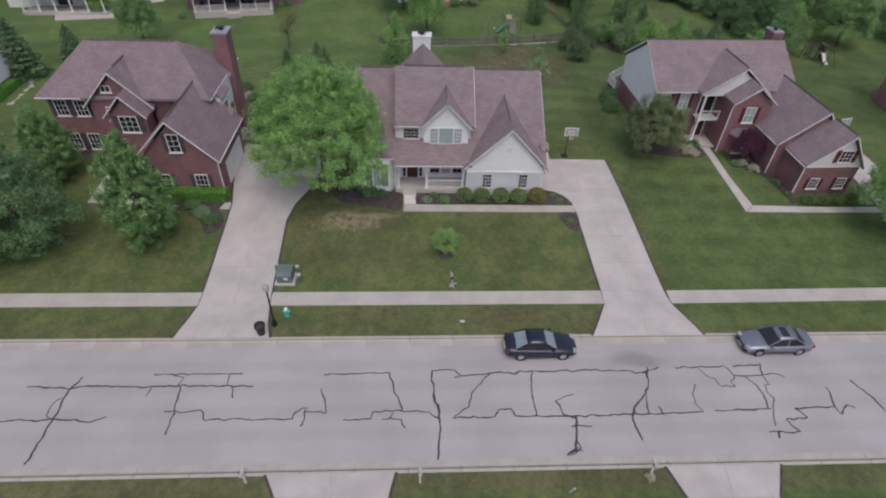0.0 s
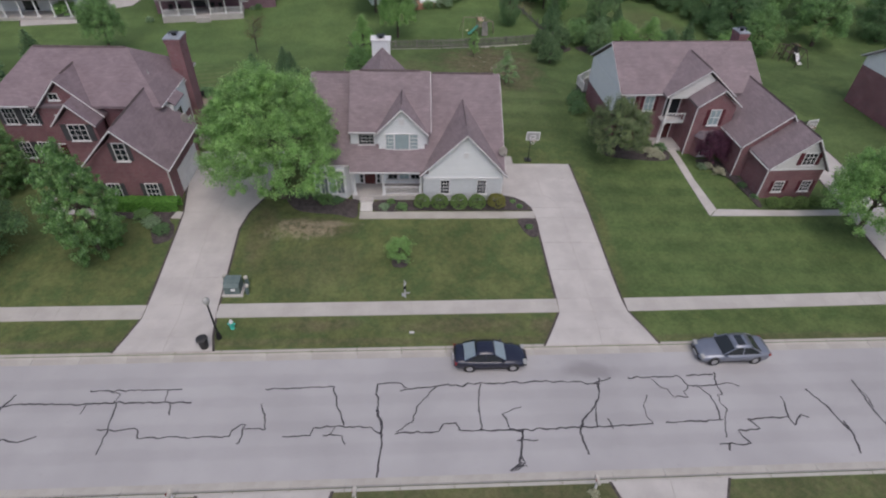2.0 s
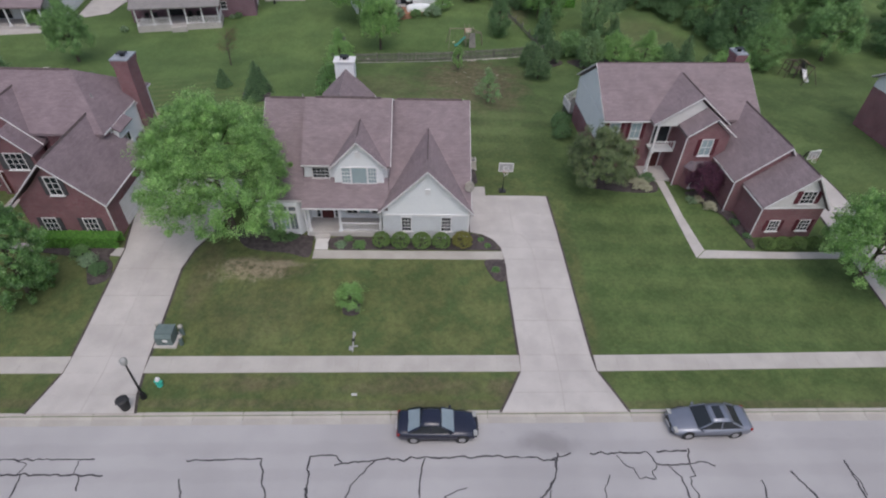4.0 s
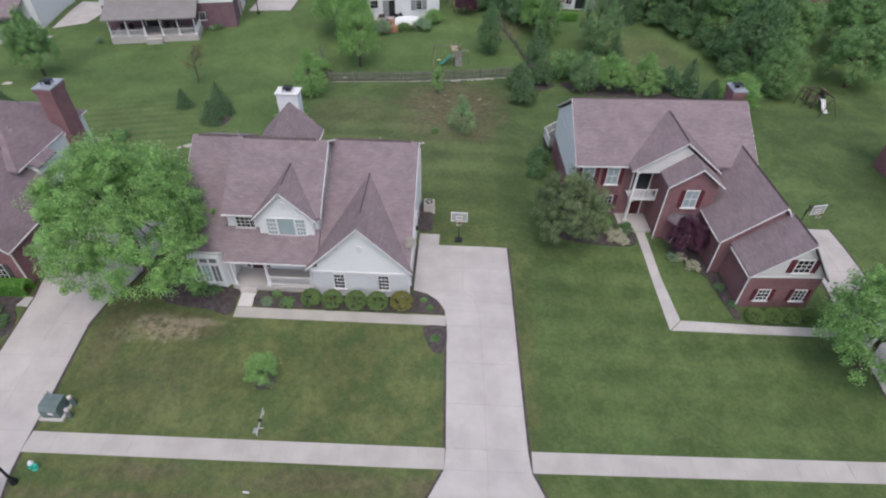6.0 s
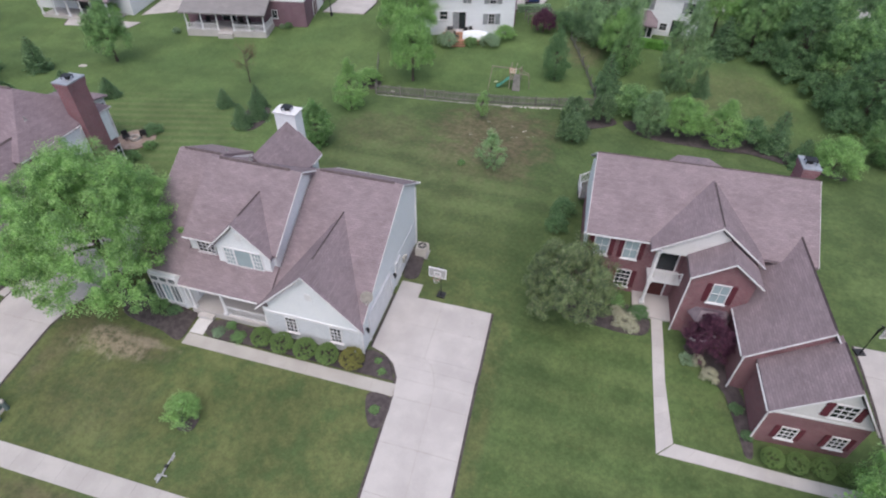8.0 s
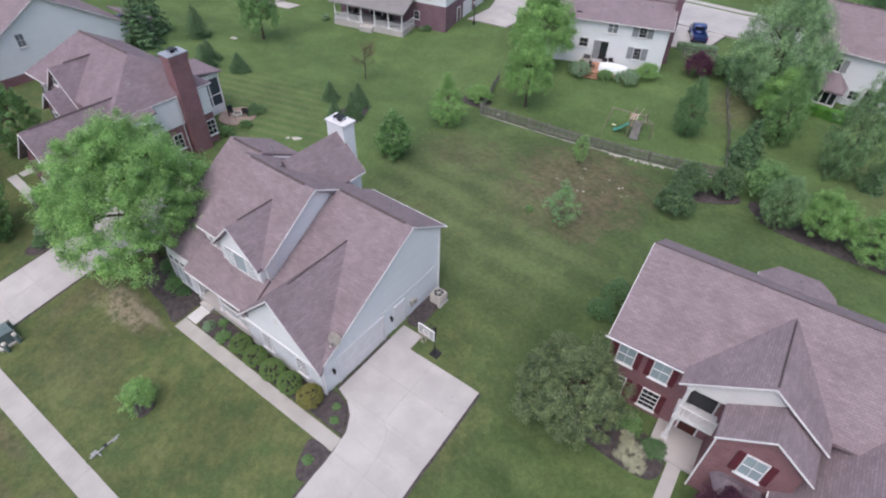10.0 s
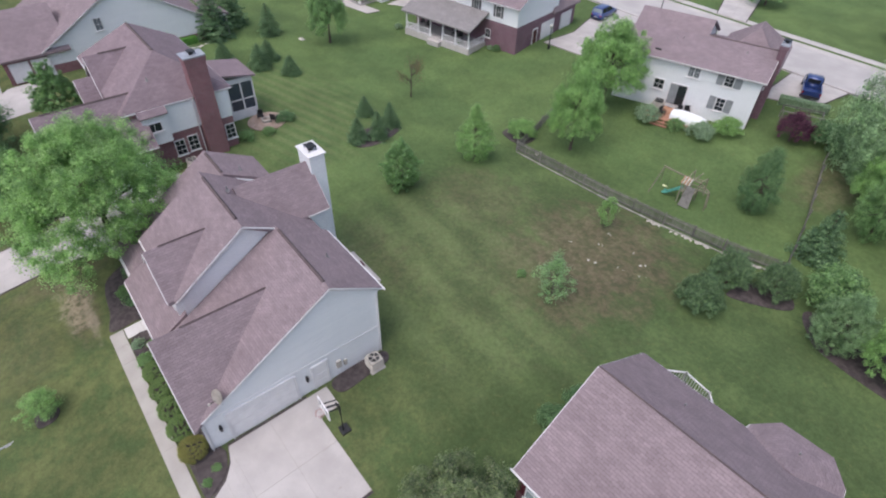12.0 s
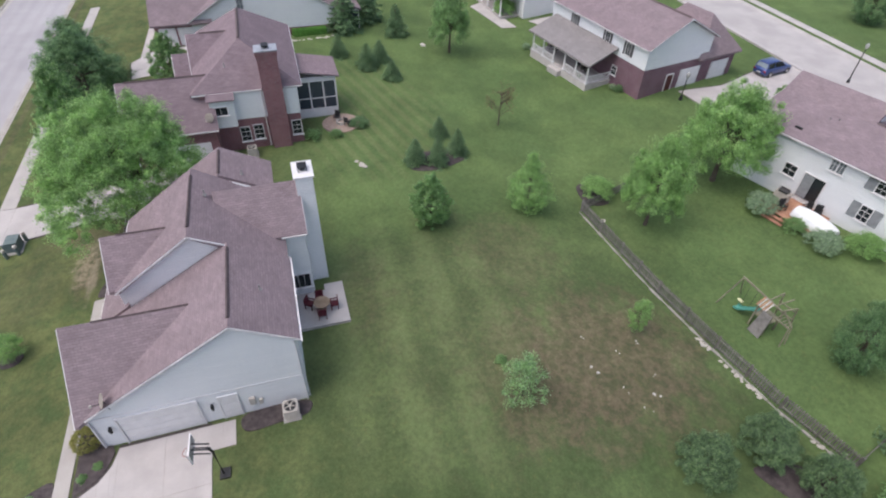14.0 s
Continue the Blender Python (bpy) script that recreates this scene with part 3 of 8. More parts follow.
def panel_mesh(pts, th=0.12):
    """A draped slab panel from four corners (x, y); its top follows the lawn."""
    bm = bm_new()
    (ax, ay), (bx, by), (cx, cy), (dx, dy) = pts
    top = []
    for j in range(3):
        v = j / 2
        for i in range(3):
            u = i / 2
            x = (ax * (1 - u) + bx * u) * (1 - v) + (dx * (1 - u) + cx * u) * v
            y = (ay * (1 - u) + by * u) * (1 - v) + (dy * (1 - u) + cy * u) * v
            top.append((x, y, gz(x, y)))
    vs = [bm.verts.new(p) for p in top]
    for j in range(2):
        for i in range(2):
            k = j * 3 + i
            bm.faces.new((vs[k], vs[k + 1], vs[k + 4], vs[k + 3]))
    ring = [0, 1, 2, 5, 8, 7, 6, 3]
    lo = [bm.verts.new((top[k][0], top[k][1], top[k][2] - th)) for k in ring]
    for i in range(8):
        a, b = ring[i], ring[(i + 1) % 8]
        bm.faces.new((vs[b], vs[a], lo[i], lo[(i + 1) % 8]))
    return bm


def paved(name, label, category, rows, cols, lift=0.045, mat=None, edged=True):
    """Rows of (left point, right point); each cell is a slab panel over a darker bed."""
    mat = mat or (PAVING if name == "pavement" else CONCRETE)
    root = thing(name, pose(0, 0, 0), label, category, "", "structure")
    bed = bm_new()
    for (l0, r0), (l1, r1) in zip(rows, rows[1:]):
        k = max(1, round(math.dist(l0, r0) / 2.5))
        cells = [[tuple(np.add(np.multiply(l, 1 - i / k), np.multiply(r, i / k))) for i in range(k + 1)] for l, r in ((l0, r0), (l1, r1))]
        for i in range(k):
            a, b, c, d = cells[0][i], cells[0][i + 1], cells[1][i + 1], cells[1][i]
            sub = panel_mesh((a, b, c, d))
            me = bpy.data.meshes.new("bed")
            sub.to_mesh(me)
            sub.free()
            bed.from_mesh(me)
            bpy.data.meshes.remove(me)
    for v in bed.verts:
        v.co.z += lift - 0.012
    part("joint_bed", bed, JOINT, root)
    # dark soil where the turf is cut back along both sides
    if edged:
        rim = bm_new()
        for (l0, r0), (l1, r1) in zip(rows, rows[1:]):
            for p0, q0, p1, q1 in ((l0, r0, l1, r1), (r0, l0, r1, l1)):
                o0 = tuple(np.add(p0, np.subtract(p0, q0) / math.dist(p0, q0) * 0.17))
                o1 = tuple(np.add(p1, np.subtract(p1, q1) / math.dist(p1, q1) * 0.17))
                quad = [(*p0, 0), (*o0, 0), (*o1, 0), (*p1, 0)]
                rim.faces.new([rim.verts.new((x, y, gz(x, y) + lift - 0.025)) for x, y, z in quad])
        for f in rim.faces:
            f.normal_update()
            if f.normal.z < 0:
                f.normal_flip()
        part("soil_edge", rim, MULCH, root, "strip of bare soil along the edge")
    for (l0, r0), (l1, r1) in zip(rows, rows[1:]):
        for c in range(cols):
            f0, f1 = c / cols, (c + 1) / cols
            q = [np.add(np.multiply(l0, 1 - f0), np.multiply(r0, f0)), np.add(np.multiply(l0, 1 - f1), np.multiply(r0, f1)),
                 np.add(np.multiply(l1, 1 - f1), np.multiply(r1, f1)), np.add(np.multiply(l1, 1 - f0), np.multiply(r1, f0))]
            mid = sum(q) / 4
            q = [tuple(mid + (p - mid) * (1 - (0.012 if name in ("pavement", "garden_path") else 0.02) / max(0.5, np.linalg.norm(p - mid)))) for p in q]
            ob = part("slab", panel_mesh(q), mat, root)
            ob.location.z = lift + random.uniform(-0.003, 0.003)
    return root


def steps(points, step):
    """Fill a list of (left, right) rows so that no panel is longer than step."""
    out = []
    for (l0, r0), (l1, r1) in zip(points, points[1:]):
        n = max(1, round(max(math.dist(l0, l1), math.dist(r0, r1)) / step))
        for i in range(n):
            f = i / n
            out.append((tuple(np.add(np.multiply(l0, 1 - f), np.multiply(l1, f))), tuple(np.add(np.multiply(r0, 1 - f), np.multiply(r1, f)))))
    return out + [points[-1]]


def sy(x, y):
    return y + SKEW * x


def drive(rows, cols, label, step=2.6):
    return paved("driveway", label, "driveway", steps([((l, sy(l, y)), (r, sy(r, y))) for y, l, r in rows], step), cols)


def footpath(x0, x1, y0=28.2, y1=29.5, d0=0.0, d1=0.0):
    return paved("pavement", "pale concrete pavement in square slabs between lawns", "pavement", steps([((x0, sy(x0, y1) + d0), (x0, sy(x0, y0) + d0)), ((x1, sy(x1, y1) + d1), (x1, sy(x1, y0) + d1))], 1.5), 1, edged=False)


footpath(-66, -15.5), footpath(-10.4, 14.2), footpath(19.3, 42.4, d1=0.3), footpath(47.4, 80, d0=0.36, d1=0.75)
drive([(25.3, -16.3, -9.85), (26.6, -15.9, -10.2), (28.2, -15.45, -10.4), (29.5, -15.45, -10.5), (37, -15.45, -10.65), (39, -15.5, -10.2), (41, -15.9, -9.3), (43.5, -16.4, -8.7), (48.2, -16.5, -8.6)], 2,
      "long pale concrete driveway with dark joints")
drive([(25.2, 12.65, 20.6), (26.6, 13.4, 20.0), (28.2, 14.2, 19.25), (29.5, 14.25, 19.1), (38.0, 13.95, 18.7), (39.3, 13.75, 18.65), (40.2, 13.2, 18.6), (40.8, 12.4, 18.6), (41.1, 11.4, 18.6), (46.0, 11.4, 18.4)], 2,
      "pale concrete driveway with a turning pad")
drive([(25.2, 41.4, 48.4), (28.2, 42.4, 47.2), (38, 42.5, 46.6), (45, 42.5, 46.0), (49.9, 42.3, 45.6)], 2, "pale concrete driveway beside a brick house")
drive([(15.5, -8.0, -0.9), (14.2, -7.3, -1.2), (-8, -7.2, -1.6)], 2, "pale concrete driveway across the street")
drive([(15.5, 14.6, 21.3), (13.6, 15.2, 20.3), (-8, 15.6, 20.3)], 2, "pale concrete driveway across the street")
W = lambda rows, s=1.4, mat=None: paved("garden_path", "narrow pale concrete garden path", "path", steps(rows, s), 1, 0.05, mat, False)
W([((-0.97, 38.92), (-0.97, 38.05)), ((6.5, 38.93), (6.5, 38.08)), ((13.85, 38.95), (13.9, 38.1))], 1.5, WALKWAY)
W([((-1.0, 41.1), (0.05, 41.1)), ((-0.95, 38.98), (0.08, 38.98))], 1.0, STOOP)
W([((29.15, 49.3), (29.9, 49.35)), ((29.4, 44), (30.15, 44.1)), ((29.7, 39.1), (30.65, 40.0))], 1.3)
W([((30.7, 40.0), (29.8, 39.1)), ((37, 39.85), (37, 39.1)), ((44.4, 39.95), (44.4, 39.2))], 1.4)
W([((-27.5, 39.6), (-27.5, 38.8)), ((-15.6, 38.95), (-15.6, 38.1))], 1.4)
W([((-27.5, 45), (-26.6, 45)), ((-27.5, 39.8), (-26.6, 39.8))], 1.4)


def flat_bed(name, pts, mat, label, category, lift=0.05, th=0.15):
    """A low planting bed with a rounded rim, draped on the lawn."""
    bm = bm_new()
    c = np.mean(pts, axis=0)
    rim = []
    n = len(pts)
    for i in range(n * 6):
        k, f = divmod(i, 6)
        f /= 6
        p = [np.array(pts[(k + d) % n]) for d in (-1, 0, 1, 2)]
        q = 0.5 * (2 * p[1] + (p[2] - p[0]) * f + (2 * p[0] - 5 * p[1] + 4 * p[2] - p[3]) * f * f + (3 * p[1] - p[0] - 3 * p[2] + p[3]) * f ** 3)
        rim.append(q)
    rings = []
    for s, h in ((1.0, -0.1), (0.97, 0.0), (0.75, 0.035), (0.4, 0.05)):
        ring = []
        for q in rim:
            x, y = c + (q - c) * s
            ring.append(bm.verts.new((x, y, gz(x, y) + lift + h + 0.02 * noise.noise((x * 2, y * 2, 0)))))
        rings.append(ring)
    m = len(rim)
    for r, t in zip(rings, rings[1:]):
        for i in range(m):
            bm.faces.new((r[i], r[(i + 1) % m], t[(i + 1) % m], t[i]))
    hub = bm.verts.new((c[0], c[1], gz(*c) + lift + 0.06))
    for i in range(m):
        bm.faces.new((rings[-1][i], rings[-1][(i + 1) % m], hub))
    bmesh.ops.recalc_face_normals(bm, faces=bm.faces)
    return tagged(part(name, bm, mat), label, category)


def rbed(*pts, label="dark bark mulch planting bed", mat=None):
    return flat_bed("mulch_bed", pts, mat or MULCH, label, "bed")


# ---- windows, roofs and trim ----
def wall_frame(x, y, z, facing):
    """A pose on a wall: its x runs along the wall, its -y faces out. facing: degrees, 0 looks along -y."""
    return pose(x, y, z, 0, 0, facing)


def lattice(xs, zs, y0, y1, solid):
    """One connected frame: the cells of a grid for which solid(i, j) holds, between two depths."""
    bm = bm_new()
    vs = {}

    def at(i, j, k):
        if (i, j, k) not in vs:
            vs[i, j, k] = bm.verts.new((xs[i], (y0, y1)[k], zs[j]))
        return vs[i, j, k]

    nx, nz = len(xs) - 1, len(zs) - 1
    full = lambda i, j: 0 <= i < nx and 0 <= j < nz and solid(i, j)
    for i in range(nx):
        for j in range(nz):
            if full(i, j):
                bm.faces.new((at(i, j, 0), at(i + 1, j, 0), at(i + 1, j + 1, 0), at(i, j + 1, 0)))
                bm.faces.new((at(i, j + 1, 1), at(i + 1, j + 1, 1), at(i + 1, j, 1), at(i, j, 1)))
                for di, dj, a, b in ((-1, 0, (i, j + 1), (i, j)), (1, 0, (i + 1, j), (i + 1, j + 1)), (0, -1, (i, j), (i + 1, j)), (0, 1, (i + 1, j + 1), (i, j + 1))):
                    if not full(i + di, j + dj):
                        bm.faces.new((at(*b, 0), at(*a, 0), at(*a, 1), at(*b, 1)))
    bmesh.ops.recalc_face_normals(bm, faces=bm.faces)
    return bm


FRAMES = {}


def shared(key, name, maker, material, parent):
    """A part whose mesh is kept for the next one of the same size."""
    if key in FRAMES:
        ob = new(name, FRAMES[key])
        ob.parent = parent
        return ob
    ob = part(name, maker(), material, parent)
    FRAMES[key] = ob.data
    return ob


def louvred(w, h):
    xs, zs = [0, 0.045, w - 0.045, w], [-h / 2]
    n = 9
    for i in range(n):
        zs += [-h / 2 + h * (i + 0.28) / n, -h / 2 + h * (i + 1) / n]
    bm = lattice(xs, zs, -0.06, 0.02, lambda i, j: True)
    for v in bm.verts:
        k = min(range(len(zs)), key=lambda q: abs(zs[q] - v.co.z))
        if v.co.y < 0 and k % 2 and xs[1] - 0.001 <= v.co.x <= xs[2] + 0.001:
            v.co.y += 0.03
    return bm


def window(parent, m, w, h, cols=2, rows=2, shutters=None, pane=None, sill=True, wide=0.36):
    """A window centred on m: white frame with glazing bars, panes of glass, a sill, and louvred shutters where asked for."""
    t, b = 0.06, 0.012
    xs, zs = [-w / 2 - t, -w / 2], [-h / 2 - t, -h / 2]
    for i in range(1, cols):
        xs += [-w / 2 + w * i / cols - b, -w / 2 + w * i / cols + b]
    for i in range(1, rows):
        zs += [-h / 2 + h * i / rows - b, -h / 2 + h * i / rows + b]
    xs, zs = xs + [w / 2, w / 2 + t], zs + [h / 2, h / 2 + t]
    key = (round(w, 3), round(h, 3), cols, rows)
    f = shared(("window", *key), "window", lambda: lattice(xs, zs, -0.08, 0.02, lambda i, j: i % 2 == 0 or j % 2 == 0), WHITE, parent)
    f.matrix_basis = m
    pw, ph = w / cols, h / rows
    for i in range(cols):
        for j in range(rows):
            p = shared(("pane", *key, pane), "pane", lambda: made(box, -pw / 2 + b / 2, -0.035, -ph / 2 + b / 2, pw / 2 - b / 2, 0.012, ph / 2 - b / 2), pane or GLASS, f)
            p.location = (-w / 2 + pw * (i + 0.5), 0, -h / 2 + ph * (j + 0.5))
    if sill:
        part("sill", made(box, -w / 2 - 0.14, -0.15, -h / 2 - 0.14, w / 2 + 0.14, 0.02, -h / 2 - t - 0.004), WHITE, f)
    if shutters:
        sw, sh = max(0.3, w * wide), h + 0.1
        for s in (-1, 1):
            o = shared(("shutter", round(sw, 3), round(sh, 3), shutters), "shutter", lambda: louvred(sw, sh), shutters, parent)
            o.matrix_basis = m @ Matrix.Translation((w / 2 + t + 0.02 if s > 0 else -w / 2 - t - 0.02 - sw, 0, 0))
    return f


def door(parent, m, w, h, mat, panels=(2, 3), name="door"):
    """A door leaf with raised panels, and its frame."""
    d = part(name, made(box, -w / 2, -0.05, 0, w / 2, 0.02, h), mat, parent)
    d.matrix_basis = m
    nx, nz = panels
    for i in range(nx):
        for j in range(nz):
            part("panel", made(box, -w / 2 + w * (i + 0.12) / nx, -0.07, h * (j + 0.12) / nz, -w / 2 + w * (i + 0.88) / nx, -0.051, h * (j + 0.88) / nz), mat, d)
    fr = bm_new()
    prism(fr, [(-w / 2 - 0.1, -0.09, 0), (-w / 2 - 0.1, -0.09, h + 0.1), (w / 2 + 0.1, -0.09, h + 0.1), (w / 2 + 0.1, -0.09, 0), (w / 2 + 0.005, -0.09, 0), (w / 2 + 0.005, -0.09, h + 0.005), (-w / 2 - 0.005, -0.09, h + 0.005), (-w / 2 - 0.005, -0.09, 0)], (0, 0.11, 0))
    part("door_frame", fr, WHITE, d)
    return d


def sectional_door(parent, x, y0, y1, z0, sections, step, label=""):
    """A wide garage door in a wall that faces along x: a leaf and its stacked sections."""
    d = part("garage_door", made(box, x - 0.05, y0, z0, x + 0.02, y1, z0 + sections * step), WHITE, parent, label)
    for i in range(sections):
        part("panel", made(box, x + 0.021, y0 + 0.03, z0 + 0.02 + i * step, x + 0.05, y1 - 0.03, z0 + step - 0.02 + i * step), WHITE, d)
    return d


def roof(parent, planes, mat=None, th=0.22, name="roof"):
    bm = bm_new()
    for pts in planes:
        prism(bm, pts, (0, 0, -th))
    return part(name, bm, mat or SHINGLE, parent)


def gable_planes(axis, a0, a1, lo, hi, mid, ze, zr, ze2=None):
    """Two slopes whose ridge runs along axis from a0 to a1; lo and hi are the eaves across it."""
    ze2 = ze if ze2 is None else ze2
    if axis == "x":
        return [[(a0, lo, ze), (a1, lo, ze), (a1, mid, zr), (a0, mid, zr)], [(a0, mid, zr), (a1, mid, zr), (a1, hi, ze2), (a0, hi, ze2)]]
    return [[(lo, a0, ze), (mid, a0, zr), (mid, a1, zr), (lo, a1, ze)], [(mid, a0, zr), (hi, a0, ze2), (hi, a1, ze2), (mid, a1, zr)]]


def hip_planes(x0, x1, y0, y1, ze, zr, r0, r1, along="x"):
    if along == "x":
        m = (y0 + y1) / 2
        return [[(x0, y0, ze), (x1, y0, ze), (r1, m, zr), (r0, m, zr)], [(r0, m, zr), (r1, m, zr), (x1, y1, ze), (x0, y1, ze)], [(x0, y1, ze), (x0, y0, ze), (r0, m, zr)], [(x1, y0, ze), (x1, y1, ze), (r1, m, zr)]]
    m = (x0 + x1) / 2
    return [[(x0, y0, ze), (m, r0, zr), (m, r1, zr), (x0, y1, ze)], [(m, r0, zr), (x1, y0, ze), (x1, y1, ze), (m, r1, zr)], [(x0, y0, ze), (x1, y0, ze), (m, r0, zr)], [(x1, y1, ze), (x0, y1, ze), (m, r1, zr)]]


def trim(parent, *lines, w=0.04, h=0.09, name="fascia", mat=None):
    for line in lines:
        bm = bm_new()
        for p, q in zip(line, line[1:]):
            beam(bm, p, q, w, h)
        part(name, bm, mat or WHITE, parent)


def ridge_cap(parent, p, q, mat=None, w=0.15):
    bm = bm_new()
    p, q = Vector(p), Vector(q)
    d = (q - p).normalized()
    n = Vector((-d.y, d.x, 0)) * w
    prism(bm, [p + n - Vector((0, 0, 0.07)), p + Vector((0, 0, 0.07)), p - n - Vector((0, 0, 0.07))], q - p)
    part("ridge_vent", bm, mat or RIDGE, parent)


def vent_pipe(parent, x, y, z):
    bm = bm_new()
    tube(bm, [(x, y, z - 0.4), (x, y, z + 0.22)], [0.045, 0.045], 10)
    tube(bm, [(x, y, z - 0.14), (x, y, z - 0.02)], [0.15, 0.06], 10)
    part("vent_pipe", bm, PIPE, parent)


def chimney(parent, x0, y0, x1, y1, z0, z1, mat, cap=0.12, cols=0):
    bm = bm_new()
    box(bm, x0, y0, z0, x1, y1, z1 - 0.5)
    if mat in (BRICK, BRICK_PLUM):
        box(bm, x0 - 0.05, y0 - 0.05, z1 - 0.5, x1 + 0.05, y1 + 0.05, z1 - 0.3)
        box(bm, x0 - 0.09, y0 - 0.09, z1 - 0.3, x1 + 0.09, y1 + 0.09, z1)
    else:
        box(bm, x0, y0, z1 - 0.5, x1, y1, z1)
    c = part("chimney", bm, mat, parent)
    bm = bm_new()
    box(bm, x0 - cap, y0 - cap, z1, x1 + cap, y1 + cap, z1 + 0.1)
    part("cap", bm, WHITE if mat not in (BRICK, BRICK_PLUM) else noisy("lead_flashing", (0.3, 0.32, 0.36), (0.4, 0.42, 0.46), 3, 0.5, 20, 0.1, 0.3), c)
    cx, cy = (x0 + x1) / 2, (y0 + y1) / 2
    bm = bm_new()
    tube(bm, [(cx, cy, z1 + 0.1), (cx, cy, z1 + 0.3)], [0.2, 0.2], 12)
    box(bm, cx - 0.36, cy - 0.3, z1 + 0.34, cx + 0.36, cy + 0.3, z1 + 0.4)
    for sx in (-1, 1):
        for s2 in (-1, 1):
            box(bm, cx + sx * 0.32 - 0.02, cy + s2 * 0.26 - 0.02, z1 + 0.1, cx + sx * 0.32 + 0.02, cy + s2 * 0.26 + 0.02, z1 + 0.34)
    part("flue", bm, DARK_METAL, c)


def downspout(parent, *pts):
    bm = bm_new()
    for p, q in zip(pts, pts[1:]):
        beam(bm, p, q, 0.08, 0.08)
    part("downspout", bm, WHITE, parent)


def column(parent, x, y, z0, z1, r=0.11):
    bm = bm_new()
    box(bm, x - r * 1.5, y - r * 1.5, z0, x + r * 1.5, y + r * 1.5, z0 + 0.2)
    tube(bm, [(x, y, z0 + 0.2), (x, y, z0 + 0.9), (x, y, z1 - 0.15)], [r, r, r * 0.9], 14)
    box(bm, x - r * 1.4, y - r * 1.4, z1 - 0.15, x + r * 1.4, y + r * 1.4, z1)
    part("column", bm, WHITE, parent)


def railing(parent, pts, h=0.95, gap=0.14, mat=None, name="railing"):
    bm = bm_new()
    for p, q in zip(pts, pts[1:]):
        p, q = Vector(p), Vector(q)
        up = Vector((0, 0, 1))
        beam(bm, p + up * h, q + up * h, 0.09, 0.06)
        beam(bm, p + up * 0.12, q + up * 0.12, 0.06, 0.06)
        n = max(1, int((q - p).length / gap))
        for i in range(n + 1):
            c = p + (q - p) * i / n
            r = 0.05 if i in (0, n) else 0.018
            box(bm, c.x - r, c.y - r, c.z, c.x + r, c.y + r, c.z + h + (0.08 if i in (0, n) else 0))
    part(name, bm, mat or WHITE, parent)


